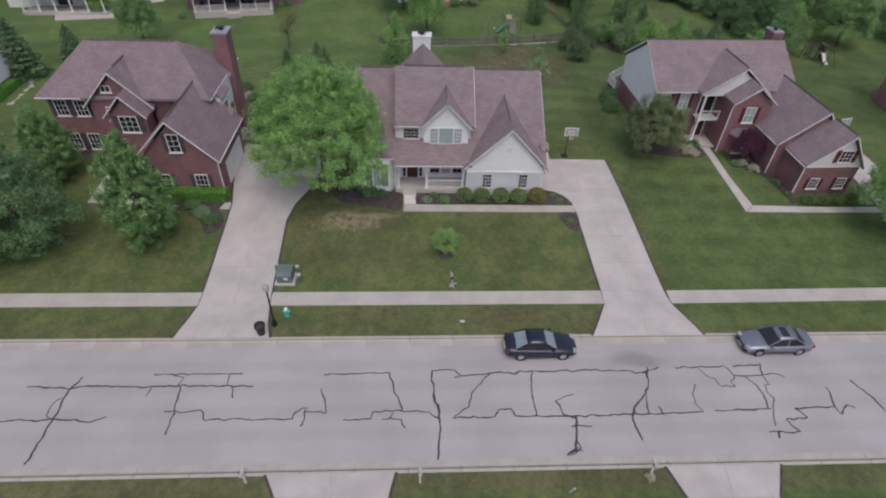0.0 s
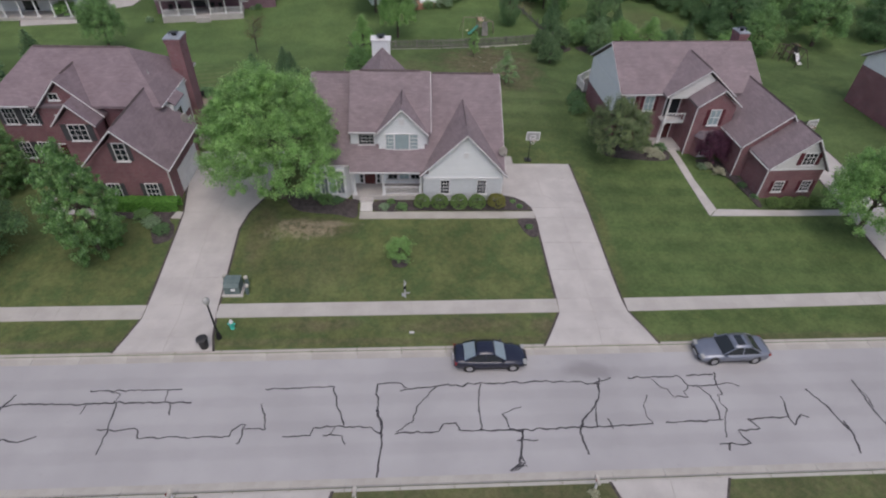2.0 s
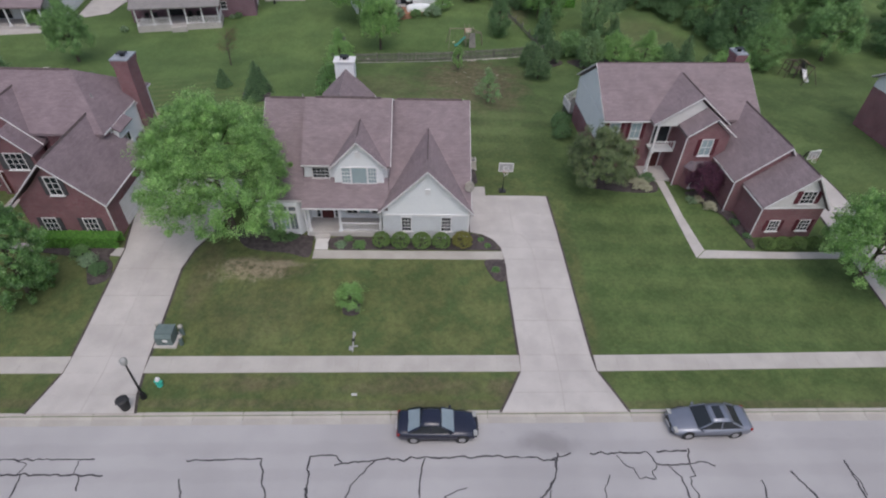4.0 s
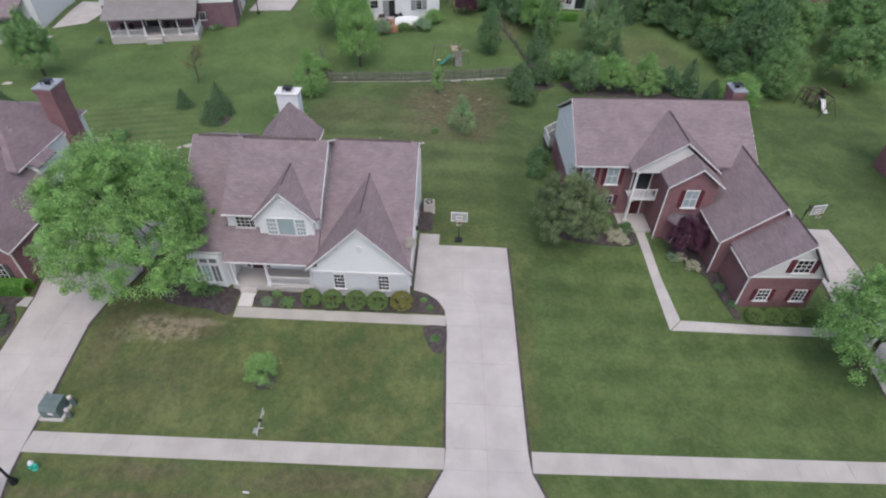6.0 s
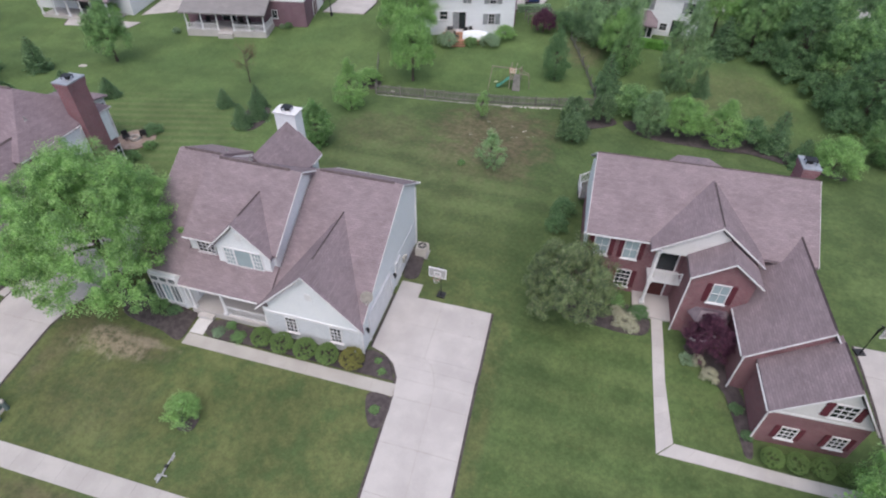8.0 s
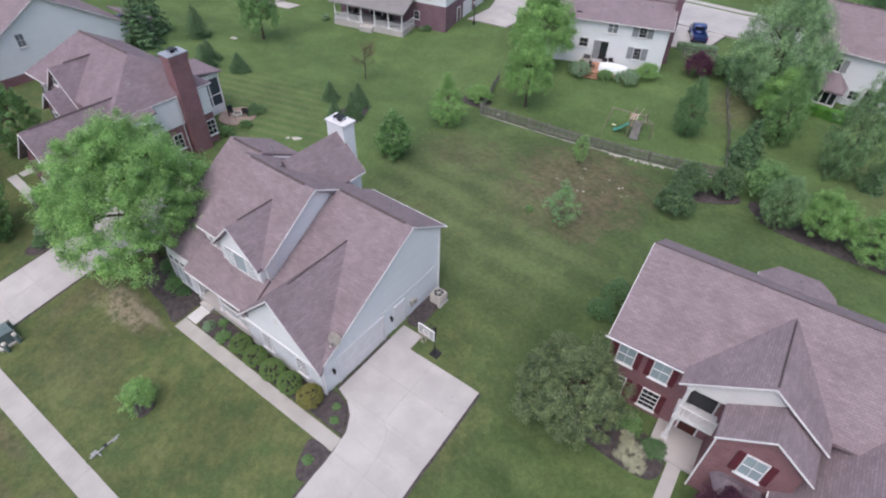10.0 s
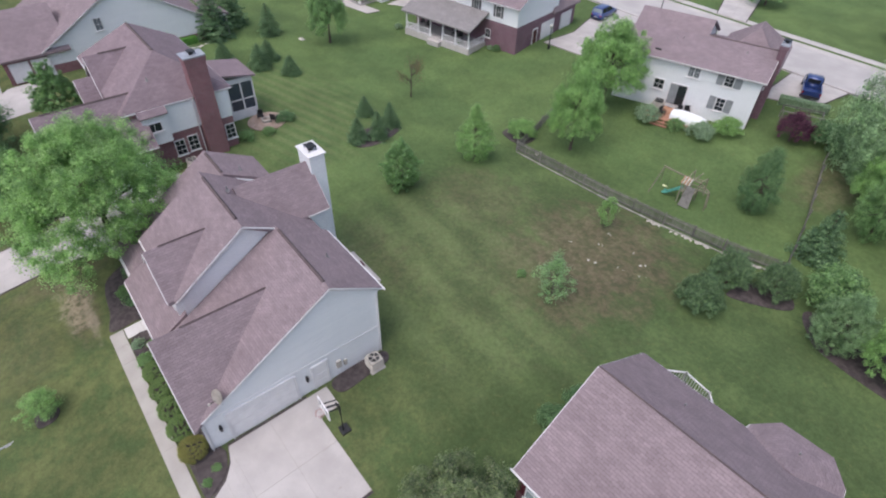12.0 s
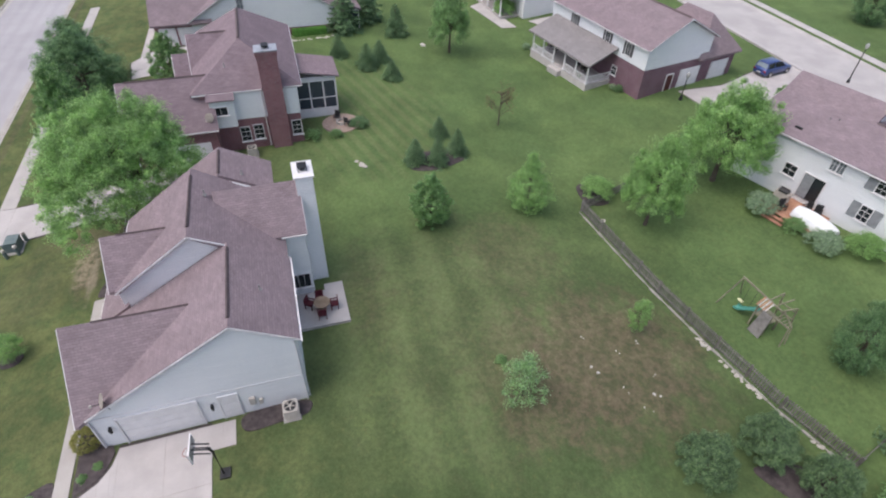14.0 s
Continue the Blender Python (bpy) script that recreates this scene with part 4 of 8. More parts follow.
# ---- the white house ----
def white_house():
    H = thing("house", pose(0, 0, 0), "white two-storey house with brown shingle gables and a front porch", "house")
    g = 1.3
    bm = bm_new()
    along_x(bm, [(40.62, g), (51.6, g), (51.6, 7.5), (48.7, 9.28), (40.62, 4.4)], 4.6, 11.1)
    part("wall", bm, SIDING, H)
    bm = bm_new()
    along_y(bm, [(4.4, 3.95), (11.08, 3.95), (11.08, 4.3), (7.9, 7.85), (4.4, 4.3)], 40.36, 46.0)
    part("gable_wall", bm, SIDING, H)
    part("wall", made(box, 4.4, 40.4, g, 11.09, 41.2, 3.95), BRICK_PALE, H, "whitewashed brick garage front")
    bm = bm_new()
    along_x(bm, [(42.45, g), (51.5, g), (51.5, 7.25), (46.8, 10.25), (42.45, 7.25)], -1.6, 4.75)
    part("wall", bm, SIDING, H)
    bm = bm_new()
    along_y(bm, [(0.7, 5.4), (4.52, 5.4), (4.52, 7.2), (2.62, 9.2), (0.7, 7.2)], 42.08, 46.0)
    part("dormer_wall", bm, SIDING, H)
    bm = bm_new()
    along_x(bm, [(41.5, g), (51.2, g), (51.2, 8.0), (48.25, 9.5), (41.5, 5.1)], -5.0, -1.62)
    part("wall", bm, SIDING, H)
    bm = bm_new()
    prism(bm, [(-4.95, 41.5, g), (-4.4, 40.72, g), (-2.2, 40.72, g), (-1.68, 41.5, g)], (0, 0, 3.42))
    part("bay", bm, SIDING, H)
    bm = bm_new()
    along_y(bm, [(-1.4, g), (2.75, g), (2.75, 7.6), (0.66, 9.9), (-1.4, 7.6)], 50.0, 53.0)
    part("wall", bm, SIDING, H)
    # roofs
    roof(H, gable_planes("x", 4.85, 11.3, 40.5, 51.9, 48.7, 4.62, 9.55, 7.6))
    roof(H, [[(4.08, 40.02, 4.36), (7.9, 40.02, 8.2), (7.9, 46.75, 8.2), (4.08, 40.5, 4.36)], [(7.9, 40.02, 8.2), (11.46, 40.02, 4.36), (11.46, 40.2, 4.36), (7.9, 46.75, 8.2)]])
    roof(H, gable_planes("x", -1.75, 5.05, 42.12, 51.8, 46.8, 7.29, 10.55, 7.3))
    roof(H, [[(x, 41.75, 7.22), (2.62, 41.75, 9.52), (2.62, 45.6, 9.52), (x, 42.3, 7.22)][::s] for x, s in ((0.42, 1), (4.82, -1))])
    roof(H, [[(-5.3, 40.8, 4.95), (-1.76, 40.8, 4.95), (-1.76, 48.25, 9.75), (-5.3, 48.25, 9.75)], [(-5.3, 48.25, 9.75), (-1.76, 48.25, 9.75), (-1.76, 51.5, 8.05), (-5.3, 51.5, 8.05)]])
    roof(H, [[(-1.755, 40.3, 4.6), (4.84, 40.3, 4.6), (4.84, 42.44, 5.98), (-1.755, 42.44, 5.98)]], name="porch_roof")
    roof(H, gable_planes("y", 48.0, 53.18, -1.68, 3.05, 0.66, 7.75, 10.2))
    for p, q in (((5.3, 48.7, 9.58), (10.7, 48.7, 9.58)), ((-0.95, 46.8, 10.58), (4.2, 46.8, 10.58)), ((-4.9, 48.25, 9.78), (-2.0, 48.25, 9.78)), ((2.62, 42.6, 9.52), (2.62, 45.3, 9.52)), ((7.9, 41.6, 8.2), (7.9, 46.4, 8.2))):
        ridge_cap(H, p, q, None, 0.11 if abs(p[1] - q[1]) < 0.1 else 0.05)
    trim(H, [(4.06, 40.0, 4.26), (7.9, 40.0, 8.1), (11.48, 40.0, 4.26)], [(0.4, 41.73, 7.12), (2.62, 41.73, 9.42), (4.84, 41.73, 7.12)], [(11.32, 40.5, 4.5), (11.32, 48.7, 9.45), (11.32, 51.9, 7.5)],
         [(5.07, 42.12, 7.19), (5.07, 46.8, 10.45), (5.07, 48.6, 9.5)], [(-5.32, 40.8, 4.85), (-5.32, 48.25, 9.65), (-5.32, 51.5, 7.95)], [(-1.68, 53.2, 7.65), (0.66, 53.2, 10.1), (3.05, 53.2, 7.65)])
    trim(H, [(-5.3, 40.78, 4.85), (-1.8, 40.78, 4.85)], [(-1.75, 40.28, 4.48), (4.1, 40.28, 4.48)], [(-1.75, 42.1, 7.19), (0.5, 42.1, 7.19)], [(4.85, 51.97, 7.5), (11.45, 51.97, 7.5)], [(3.07, 51.6, 7.62), (3.07, 53.15, 7.62)], w=0.08, h=0.09, name="gutter")
    trim(H, [(4.4, 40.33, 3.95), (11.09, 40.33, 3.95)], w=0.06, h=0.16, name="band_board")
    # garage front and dormer openings
    for x in (6.25, 9.38):
        window(H, wall_frame(x, 40.4, 3.05, 0), 0.72, 1.3, 3, 4)
    window(H, wall_frame(1.62, 42.08, 6.42, 0), 0.62, 1.35, 3, 4, sill=False, pane=CURTAINED)
    window(H, wall_frame(2.62, 42.08, 6.42, 0), 1.15, 1.4, 1, 1, pane=CURTAINED)
    window(H, wall_frame(3.62, 42.08, 6.42, 0), 0.62, 1.35, 3, 4, sill=False, pane=CURTAINED)
    window(H, wall_frame(-0.36, 42.45, 6.55, 0), 1.25, 1.15, 4, 4)
    part("gable_vent", made(box, 2.42, 42.02, 8.0, 2.82, 42.1, 8.5), WHITE, H)
    part("gable_vent", made(box, 7.72, 40.3, 5.9, 8.12, 40.38, 6.4), WHITE, H)
    # bay window in three lights with transoms
    for i in range(3):
        x = -3.98 + i * 0.68
        window(H, wall_frame(x, 40.72, 2.95, 0), 0.56, 1.6, 2, 1, pane=CURTAINED if i == 1 else SHADED, sill=i == 1)
        window(H, wall_frame(x, 40.72, 4.17, 0), 0.56, 0.42, 1, 1, sill=False, pane=SHADED)
    # porch
    bm = bm_new()
    box(bm, -1.6, 40.55, g, 4.38, 42.44, 2.0)
    box(bm, -1.05, 40.2, g, 0.12, 40.55, 1.82)
    part("porch_floor", bm, CONCRETE, H)
    for x in (-1.42, 1.0, 4.2):
        column(H, x, 40.72, 2.0, 4.42, 0.1)
    bm = bm_new()
    box(bm, -1.6, 40.6, 4.3, 4.4, 40.84, 4.42)
    part("porch_beam", bm, WHITE, H)
    railing(H, [(1.1, 40.72, 2.0), (4.1, 40.72, 2.0)], 0.8)
    door(H, wall_frame(-0.25, 42.45, 2.0, 0), 0.95, 2.1, RED_DOOR)
    for x in (-0.98, 0.48):
        window(H, wall_frame(x, 42.45, 3.0, 0), 0.28, 1.8, 1, 4, sill=False)
    for x in (1.75, 2.75, 3.75):
        window(H, wall_frame(x, 42.45, 3.2, 0), 0.8, 1.4, 2, 3, pane=CURTAINED if x == 2.75 else None)
    # garage side
    sectional_door(H, 11.11, 41.75, 45.7, 1.62, 4, 0.57, "wide white panelled garage door")
    trim(H, [(11.14, 41.68, 1.6), (11.14, 41.68, 3.95), (11.14, 45.78, 3.95), (11.14, 45.78, 1.6)], w=0.1, h=0.14, name="door_casing")
    door(H, wall_frame(11.1, 47.35, 1.75, 90), 0.9, 2.05, WHITE, (2, 3), "service_door")
    for y in (41.25, 46.45):
        bm = bm_new()
        box(bm, 11.08, y - 0.06, 3.2, 11.2, y + 0.06, 3.35)
        tube(bm, [(11.24, y, 2.95), (11.24, y, 3.25), (11.24, y, 3.4)], [0.07, 0.11, 0.03], 8)
        part("wall_lamp", bm, DARK_METAL, H, "black lantern wall lamp")
    trim(H, [(11.13, 40.6, 4.25), (11.13, 51.6, 4.25)], w=0.03, h=0.08, name="band_board")
    trim(H, [(11.13, 51.55, 1.4), (11.13, 51.55, 7.3)], [(11.13, 40.5, 1.4), (11.13, 40.5, 4.1)], w=0.06, h=0.16, name="corner_board")
    # utility boxes by the service door
    bm = bm_new()
    box(bm, 11.1, 48.4, 2.6, 11.25, 48.7, 3.2)
    box(bm, 11.1, 48.9, 2.5, 11.22, 49.1, 2.9)
    part("meter_box", bm, STONE, H)
    # rear
    window(H, wall_frame(4.2, 51.5, 4.2, 180), 1.3, 1.3, 2, 2)
    window(H, wall_frame(8.0, 51.6, 5.8, 180), 1.2, 1.3, 2, 2)
    window(H, wall_frame(2.76, 52.45, 3.4, 90), 0.75, 1.2, 2, 1)
    window(H, wall_frame(2.76, 51.75, 3.4, 90), 0.5, 1.2, 1, 1)
    door(H, wall_frame(5.3, 51.51, 2.2, 180), 1.6, 2.1, GLASS, (2, 1), "patio_door")
    chimney(H, -0.3, 53.02, 1.38, 54.1, g, 10.75, SIDING, 0.1)
    for x, y, z in ((8.2, 50.2, 8.75), (1.7, 50.4, 8.6), (-2.6, 49.6, 9.2), (0.8, 47.6, 10.3)):
        vent_pipe(H, x, y, z)
    downspout(H, (-1.65, 40.45, 4.4), (-1.65, 40.6, 4.2), (-1.65, 40.65, 1.6))
    downspout(H, (11.16, 40.3, 4.2), (11.16, 40.5, 4.0), (11.16, 40.5, 1.6))
    downspout(H, (11.1, 51.9, 7.4), (10.95, 51.68, 7.1), (10.95, 51.68, 1.6))


white_house()


# ---- the angled brick house ----
def angled_house():
    H = thing("house", pose(23.5, 50.7, 1.3, 0, 0, 2.5), "red brick two-storey house with an angled garage wing and maroon shutters", "house")
    b = -0.6
    bm = bm_new()
    box(bm, 0.35, 0.35, b, 14.4, 9.75, 5.3)
    part("wall", bm, BRICK, H)
    bm = bm_new()
    along_x(bm, [(0.35, 5.3), (9.75, 5.3), (5.15, 8.3)], 0.36, 14.39)
    part("gable_wall", bm, SIDING, H, "grey-white siding gable")
    part("siding", made(box, 0.33, 0.36, 2.6, 0.36, 9.74, 5.3), SIDING, H)
    bm = bm_new()
    along_y(bm, [(6.85, b), (10.6, b), (10.6, 5.35), (8.85, 6.75), (6.85, 5.35)], -2.6, 0.4)
    part("wall", bm, BRICK, H)
    bm = bm_new()
    along_y(bm, [(4.6, 5.3), (11.0, 5.3), (8.05, 7.75)], -0.7, 3.0)
    part("gable_wall", bm, CREAM, H, "pale siding pediment over the portico")
    bm = bm_new()
    along_y(bm, [(10.15, b), (15.75, b), (15.75, 3.3), (13.65, 6.1), (10.15, 3.2)], -6.35, 0.5)
    part("wall", bm, BRICK, H)
    bm = bm_new()
    along_y(bm, [(11.1, b), (16.25, b), (16.25, 2.75), (11.1, 2.75)], -9.65, -6.33)
    part("wall", bm, BRICK, H)
    bm = bm_new()
    along_y(bm, [(11.1, 2.75), (16.25, 2.75), (16.25, 2.9), (14.25, 5.55), (11.1, 2.95)], -9.63, -6.33)
    part("gable_wall", bm, CREAM, H, "pale siding gable over the garage")
    roof(H, gable_planes("x", 0.15, 14.7, 0.0, 10.1, 5.15, 5.5, 8.68))
    roof(H, gable_planes("y", -0.95, 4.4, 4.35, 11.3, 8.05, 5.62, 8.2))
    roof(H, gable_planes("y", -2.9, 1.5, 6.65, 10.95, 8.85, 5.5, 7.15))
    roof(H, gable_planes("y", -6.6, 3.2, 9.9, 15.95, 13.65, 3.3, 6.5))
    roof(H, gable_planes("y", -9.95, -6.1, 10.85, 16.45, 14.25, 3.05, 5.95, 2.8))
    ridge_cap(H, (13.65, -6.4, 6.52), (13.65, 1.6, 6.52), None, 0.06)
    ridge_cap(H, (14.25, -9.75, 5.97), (14.25, -6.65, 5.97), None, 0.05)
    ridge_cap(H, (8.05, -0.8, 8.22), (8.05, 4.0, 8.22), None, 0.06)
    ridge_cap(H, (0.2, 5.15, 8.68), (14.65, 5.15, 8.68), RIDGE, 0.05)
    trim(H, [(4.33, -0.97, 5.52), (8.05, -0.97, 8.1), (11.32, -0.97, 5.52)], [(6.63, -2.92, 5.4), (8.85, -2.92, 7.05), (10.97, -2.92, 5.4)], [(0.13, 0, 5.4), (0.13, 5.15, 8.58), (0.13, 10.1, 5.4)],
         [(9.88, -6.62, 3.2), (13.65, -6.62, 6.4), (15.97, -6.62, 3.2)], [(10.83, -9.97, 2.95), (14.25, -9.97, 5.85), (16.47, -9.97, 2.7)], [(14.72, 0, 5.4), (14.72, 5.15, 8.58), (14.72, 10.1, 5.4)])
    trim(H, [(0, -0.03, 5.38), (4.4, -0.03, 5.38)], [(9.87, -6.45, 3.18), (9.87, -2.5, 3.18)], [(10.82, -9.85, 2.88), (10.82, -6.6, 2.88)], [(0.15, 10.13, 5.38), (14.7, 10.13, 5.38)], [(16.48, -9.85, 2.68), (16.48, -6.5, 2.68)], w=0.08, h=0.09, name="gutter")
    trim(H, [(11.1, -9.68, 2.78), (16.25, -9.68, 2.78)], w=0.05, h=0.14, name="band_board")
    # portico with balcony
    bm = bm_new()
    box(bm, 4.75, -0.9, 2.78, 6.85, 0.4, 2.92)
    part("balcony", bm, WHITE, H)
    railing(H, [(4.85, -0.82, 2.92), (6.8, -0.82, 2.92)], 0.85, 0.3)
    column(H, 4.92, -0.72, 0.5, 2.77, 0.12)
    column(H, 4.92, -0.72, 2.92, 5.5, 0.11)
    part("porch_floor", made(box, 4.3, -2.0, b, 6.85, 0.35, 0.5), CONCRETE, H)
    door(H, wall_frame(5.8, 0.35, 0.5, 0), 0.95, 2.1, RED_DOOR)
    door(H, wall_frame(5.8, 0.35, 2.98, 0), 1.4, 2.0, GLASS, (2, 1), "balcony_door")
    for x in (1.35, 3.35):
        window(H, wall_frame(x, 0.35, 4.3, 0), 0.9, 1.5, 2, 2, SHUTTER, pane=CURTAINED)
        window(H, wall_frame(x, 0.35, 1.6, 0), 0.9, 1.5, 3, 4, SHUTTER)
    window(H, wall_frame(8.75, -2.6, 4.25, 0), 0.95, 1.5, 2, 2, SHUTTER, pane=CURTAINED)
    bm = bm_new()
    prism(bm, [(7.5, -2.6, b), (7.9, -3.3, b), (9.6, -3.3, b), (10.0, -2.6, b)], (0, 0, 2.9))
    part("bay", bm, BRICK, H)
    bm = bm_new()
    low, top = [(7.35, -2.62, 2.3), (7.8, -3.45, 2.3), (9.7, -3.45, 2.3), (10.15, -2.62, 2.3)], [(7.8, -2.61, 2.85), (8.1, -2.9, 2.85), (9.4, -2.9, 2.85), (9.7, -2.61, 2.85)]
    lo, hi = [bm.verts.new(p) for p in low], [bm.verts.new(p) for p in top]
    for k in range(4):
        bm.faces.new((lo[k], lo[(k + 1) % 4], hi[(k + 1) % 4], hi[k]))
    bm.faces.new(hi)
    bm.faces.new(list(reversed(lo)))
    bmesh.ops.recalc_face_normals(bm, faces=bm.faces)
    part("bay_roof", bm, noisy("aged_metal_roof", (0.14, 0.11, 0.13), (0.2, 0.165, 0.185), 2, 0.55, 30, 0.1, 0.2), H, "grey-plum sheet metal bay roof")
    window(H, wall_frame(8.75, -3.3, 1.3, 0), 1.3, 1.5, 3, 3)
    window(H, wall_frame(14.35, -9.63, 3.8, 0), 1.1, 1.1, 3, 3, SHUTTER)
    for x in (12.6, 15.2):
        window(H, wall_frame(x, -9.65, 1.0, 0), 0.8, 1.0, 3, 3, SHUTTER)
    for x in (2.5, 6.0, 11):
        window(H, wall_frame(x, 9.75, 4.2, 180), 1.0, 1.3, 2, 2)
    for y0 in (-9.4, -7.9):
        sectional_door(H, 16.26, y0 + 0.1, y0 + 1.45, 0.05, 4, 0.53)
    chimney(H, 13.45, 5.3, 14.35, 6.75, b, 9.35, BRICK)
    for x, y, z in ((3.6, 7.6, 7.05), (8.2, 10.2, 6.0), (10.4, 8.0, 6.85)):
        vent_pipe(H, x, y, z)
    downspout(H, (6.78, -2.65, 5.4), (6.78, -2.65, -0.3))
    downspout(H, (10.05, -6.45, 3.1), (10.05, -6.45, -0.3))
    downspout(H, (11.0, -9.7, 2.8), (11.0, -9.7, -0.4))
    # rear bay with a faceted roof
    bm = bm_new()
    prism(bm, [(6.3, 9.7, b), (6.4, 10.2, b), (7.2, 11.35, b), (9.1, 11.4, b), (9.95, 10.3, b), (10.1, 9.7, b)], (0, 0, 6.0))
    part("bay", bm, BRICK, H)
    e = [(5.9, 9.4, 5.5), (6.0, 10.45, 5.5), (6.95, 11.7, 5.5), (9.35, 11.75, 5.5), (10.3, 10.6, 5.5), (10.5, 9.4, 5.5)]
    roof(H, [[p, r, (8.2, 8.6, 6.55)] for p, r in zip(e, e[1:])], th=0.18, name="bay_roof")
    trim(H, [(x, y, 5.38) for x, y, z in e], w=0.08, h=0.09, name="gutter")
    # raised deck with a white rail
    d = [(-0.15, 9.8), (-0.3, 11.7), (0.74, 12.7), (1.77, 13.6), (3.4, 13.35), (4.1, 12.6), (5.0, 12.45), (5.0, 9.8)]
    bm = bm_new()
    prism(bm, [(x, y, 1.3) for x, y in d], (0, 0, -0.2))
    for x, y in d[1:6]:
        box(bm, x * 0.97 + 0.03, y - 0.2, b, x * 0.97 + 0.15, y - 0.08, 1.15)
    part("deck", bm, GREY_WOOD, H)
    railing(H, [(x, y, 1.3) for x, y in d[:7]], 0.95, 0.16)
    bm = bm_new()
    for i in range(6):
        box(bm, 5.05, 11.4, 1.05 - 0.2 * i, 5.3 + 0.14 * i, 12.4, 1.25 - 0.2 * i)
    part("steps", bm, STONE, H)
    part("mat", made(box, 1.2, 10.2, 1.305, 3.4, 12.7, 1.32), CHAR, H, "dark outdoor rug on the deck")
    return H


angled_house()


# ---- the brick house with the tall chimney ----
def brick_house():
    H = thing("house", pose(0, 0, 0), "red brick two-storey house with a hipped plum roof and tall chimney", "house")
    g = 1.2
    part("wall", made(box, -32.0, 46.0, g, -17.9, 54.4, 7.7), BRICK, H)
    part("siding", made(box, -24.0, 46.6, 4.95, -17.84, 54.44, 7.71), SIDING, H, "white siding on the upper side wall")
    part("oriel", made(box, -17.9, 46.75, 4.55, -17.35, 48.75, 7.3), SIDING, H, "white siding oriel over the side door")
    bm = bm_new()
    along_y(bm, [(-28.2, g), (-23.1, g), (-23.1, 7.1), (-25.67, 9.7), (-28.2, 7.1)], 45.6, 48.5)
    part("wall", bm, BRICK, H)
    bm = bm_new()
    along_y(bm, [(-26.1, g), (-23.1, g), (-23.1, 6.8), (-24.6, 8.3), (-26.1, 6.8)], 44.1, 46.5)
    part("wall", bm, BRICK, H)
    bm = bm_new()
    along_y(bm, [(-22.6, g), (-16.3, g), (-16.3, 5.0), (-19.42, 8.3), (-22.6, 5.0)], 39.95, 46.9)
    part("wall", bm, BRICK, H)
    roof(H, hip_planes(-32.5, -17.75, 45.4, 54.9, 7.75, 11.0, -29.3, -21.3), SHINGLE_B)
    roof(H, gable_planes("y", 45.25, 50.0, -28.7, -22.7, -25.67, 6.95, 10.1), SHINGLE_B)
    roof(H, gable_planes("y", 43.75, 47.5, -26.45, -22.85, -24.62, 6.8, 8.75), SHINGLE_B)
    roof(H, gable_planes("y", 39.5, 47.2, -22.95, -15.95, -19.42, 5.2, 8.75), SHINGLE_B)
    ridge_cap(H, (-29.2, 50.15, 11.02), (-21.4, 50.15, 11.02))
    ridge_cap(H, (-25.67, 46.5, 10.12), (-25.67, 49.0, 10.12), None, 0.09)
    ridge_cap(H, (-19.42, 40.2, 8.77), (-19.42, 47.1, 8.77), None, 0.09)
    trim(H, [(-28.72, 45.23, 6.85), (-25.67, 45.23, 10.0), (-22.68, 45.23, 6.85)], [(-26.47, 43.73, 6.7), (-24.62, 43.73, 8.65), (-22.83, 43.73, 6.7)], [(-22.97, 39.48, 5.1), (-19.42, 39.48, 8.65), (-15.93, 39.48, 5.1)])
    trim(H, [(-32.5, 45.38, 7.65), (-28.7, 45.38, 7.65)], [(-17.73, 45.5, 7.65), (-17.73, 51.4, 7.65)], [(-17.73, 53.3, 7.65), (-17.73, 54.9, 7.65), (-32.5, 54.92, 7.65)], [(-15.92, 39.5, 5.1), (-15.92, 47.2, 5.1)], w=0.08, h=0.09, name="gutter")
    window(H, wall_frame(-24.6, 44.1, 6.0, 0), 1.4, 1.4, 3, 3, DARK_SHUTTER)
    window(H, wall_frame(-19.35, 39.95, 6.6, 0), 0.85, 1.5, 2, 3, DARK_SHUTTER)
    window(H, wall_frame(-17.95, 39.95, 2.9, 0), 0.95, 1.4, 3, 3, DARK_SHUTTER)
    window(H, wall_frame(-21.0, 39.95, 2.9, 0), 0.95, 1.4, 3, 3, DARK_SHUTTER)
    for x in (-31.0, -29.3):
        window(H, wall_frame(x, 46.0, 6.5, 0), 0.95, 1.4, 3, 3, DARK_SHUTTER)
        window(H, wall_frame(x, 46.0, 3.2, 0), 0.95, 1.5, 3, 3, DARK_SHUTTER)
    window(H, wall_frame(-26.6, 45.6, 6.2, 0), 0.6, 1.2, 2, 2)
    window(H, wall_frame(-26.4, 45.6, 8.5, 0), 0.7, 0.5, 2, 1)
    door(H, wall_frame(-27.2, 45.6, 1.9, 0), 1.0, 2.1, RED_DOOR)
    window(H, wall_frame(-17.35, 47.6, 6.2, 90), 1.1, 0.75, 2, 1)
    roof(H, [[(-17.1, 46.6, 7.3), (-17.1, 48.95, 7.3), (-17.7, 48.95, 7.7), (-17.7, 46.6, 7.7)]], SHINGLE_B, 0.1, "oriel_roof")
    for y, z in ((49.2, 3.4), (50.4, 3.5), (53.9, 3.5)):
        window(H, wall_frame(-17.9, y, z, 90), 0.8, 1.4, 2, 3)
    sectional_door(H, -16.29, 41.6, 46.2, 1.7, 4, 0.55, "wide white panelled garage door")
    chimney(H, -18.55, 51.5, -17.3, 53.2, g, 11.2, BRICK, 0.12)
    downspout(H, (-17.5, 51.25, 7.6), (-17.82, 51.25, 7.2), (-17.82, 51.25, 1.9))
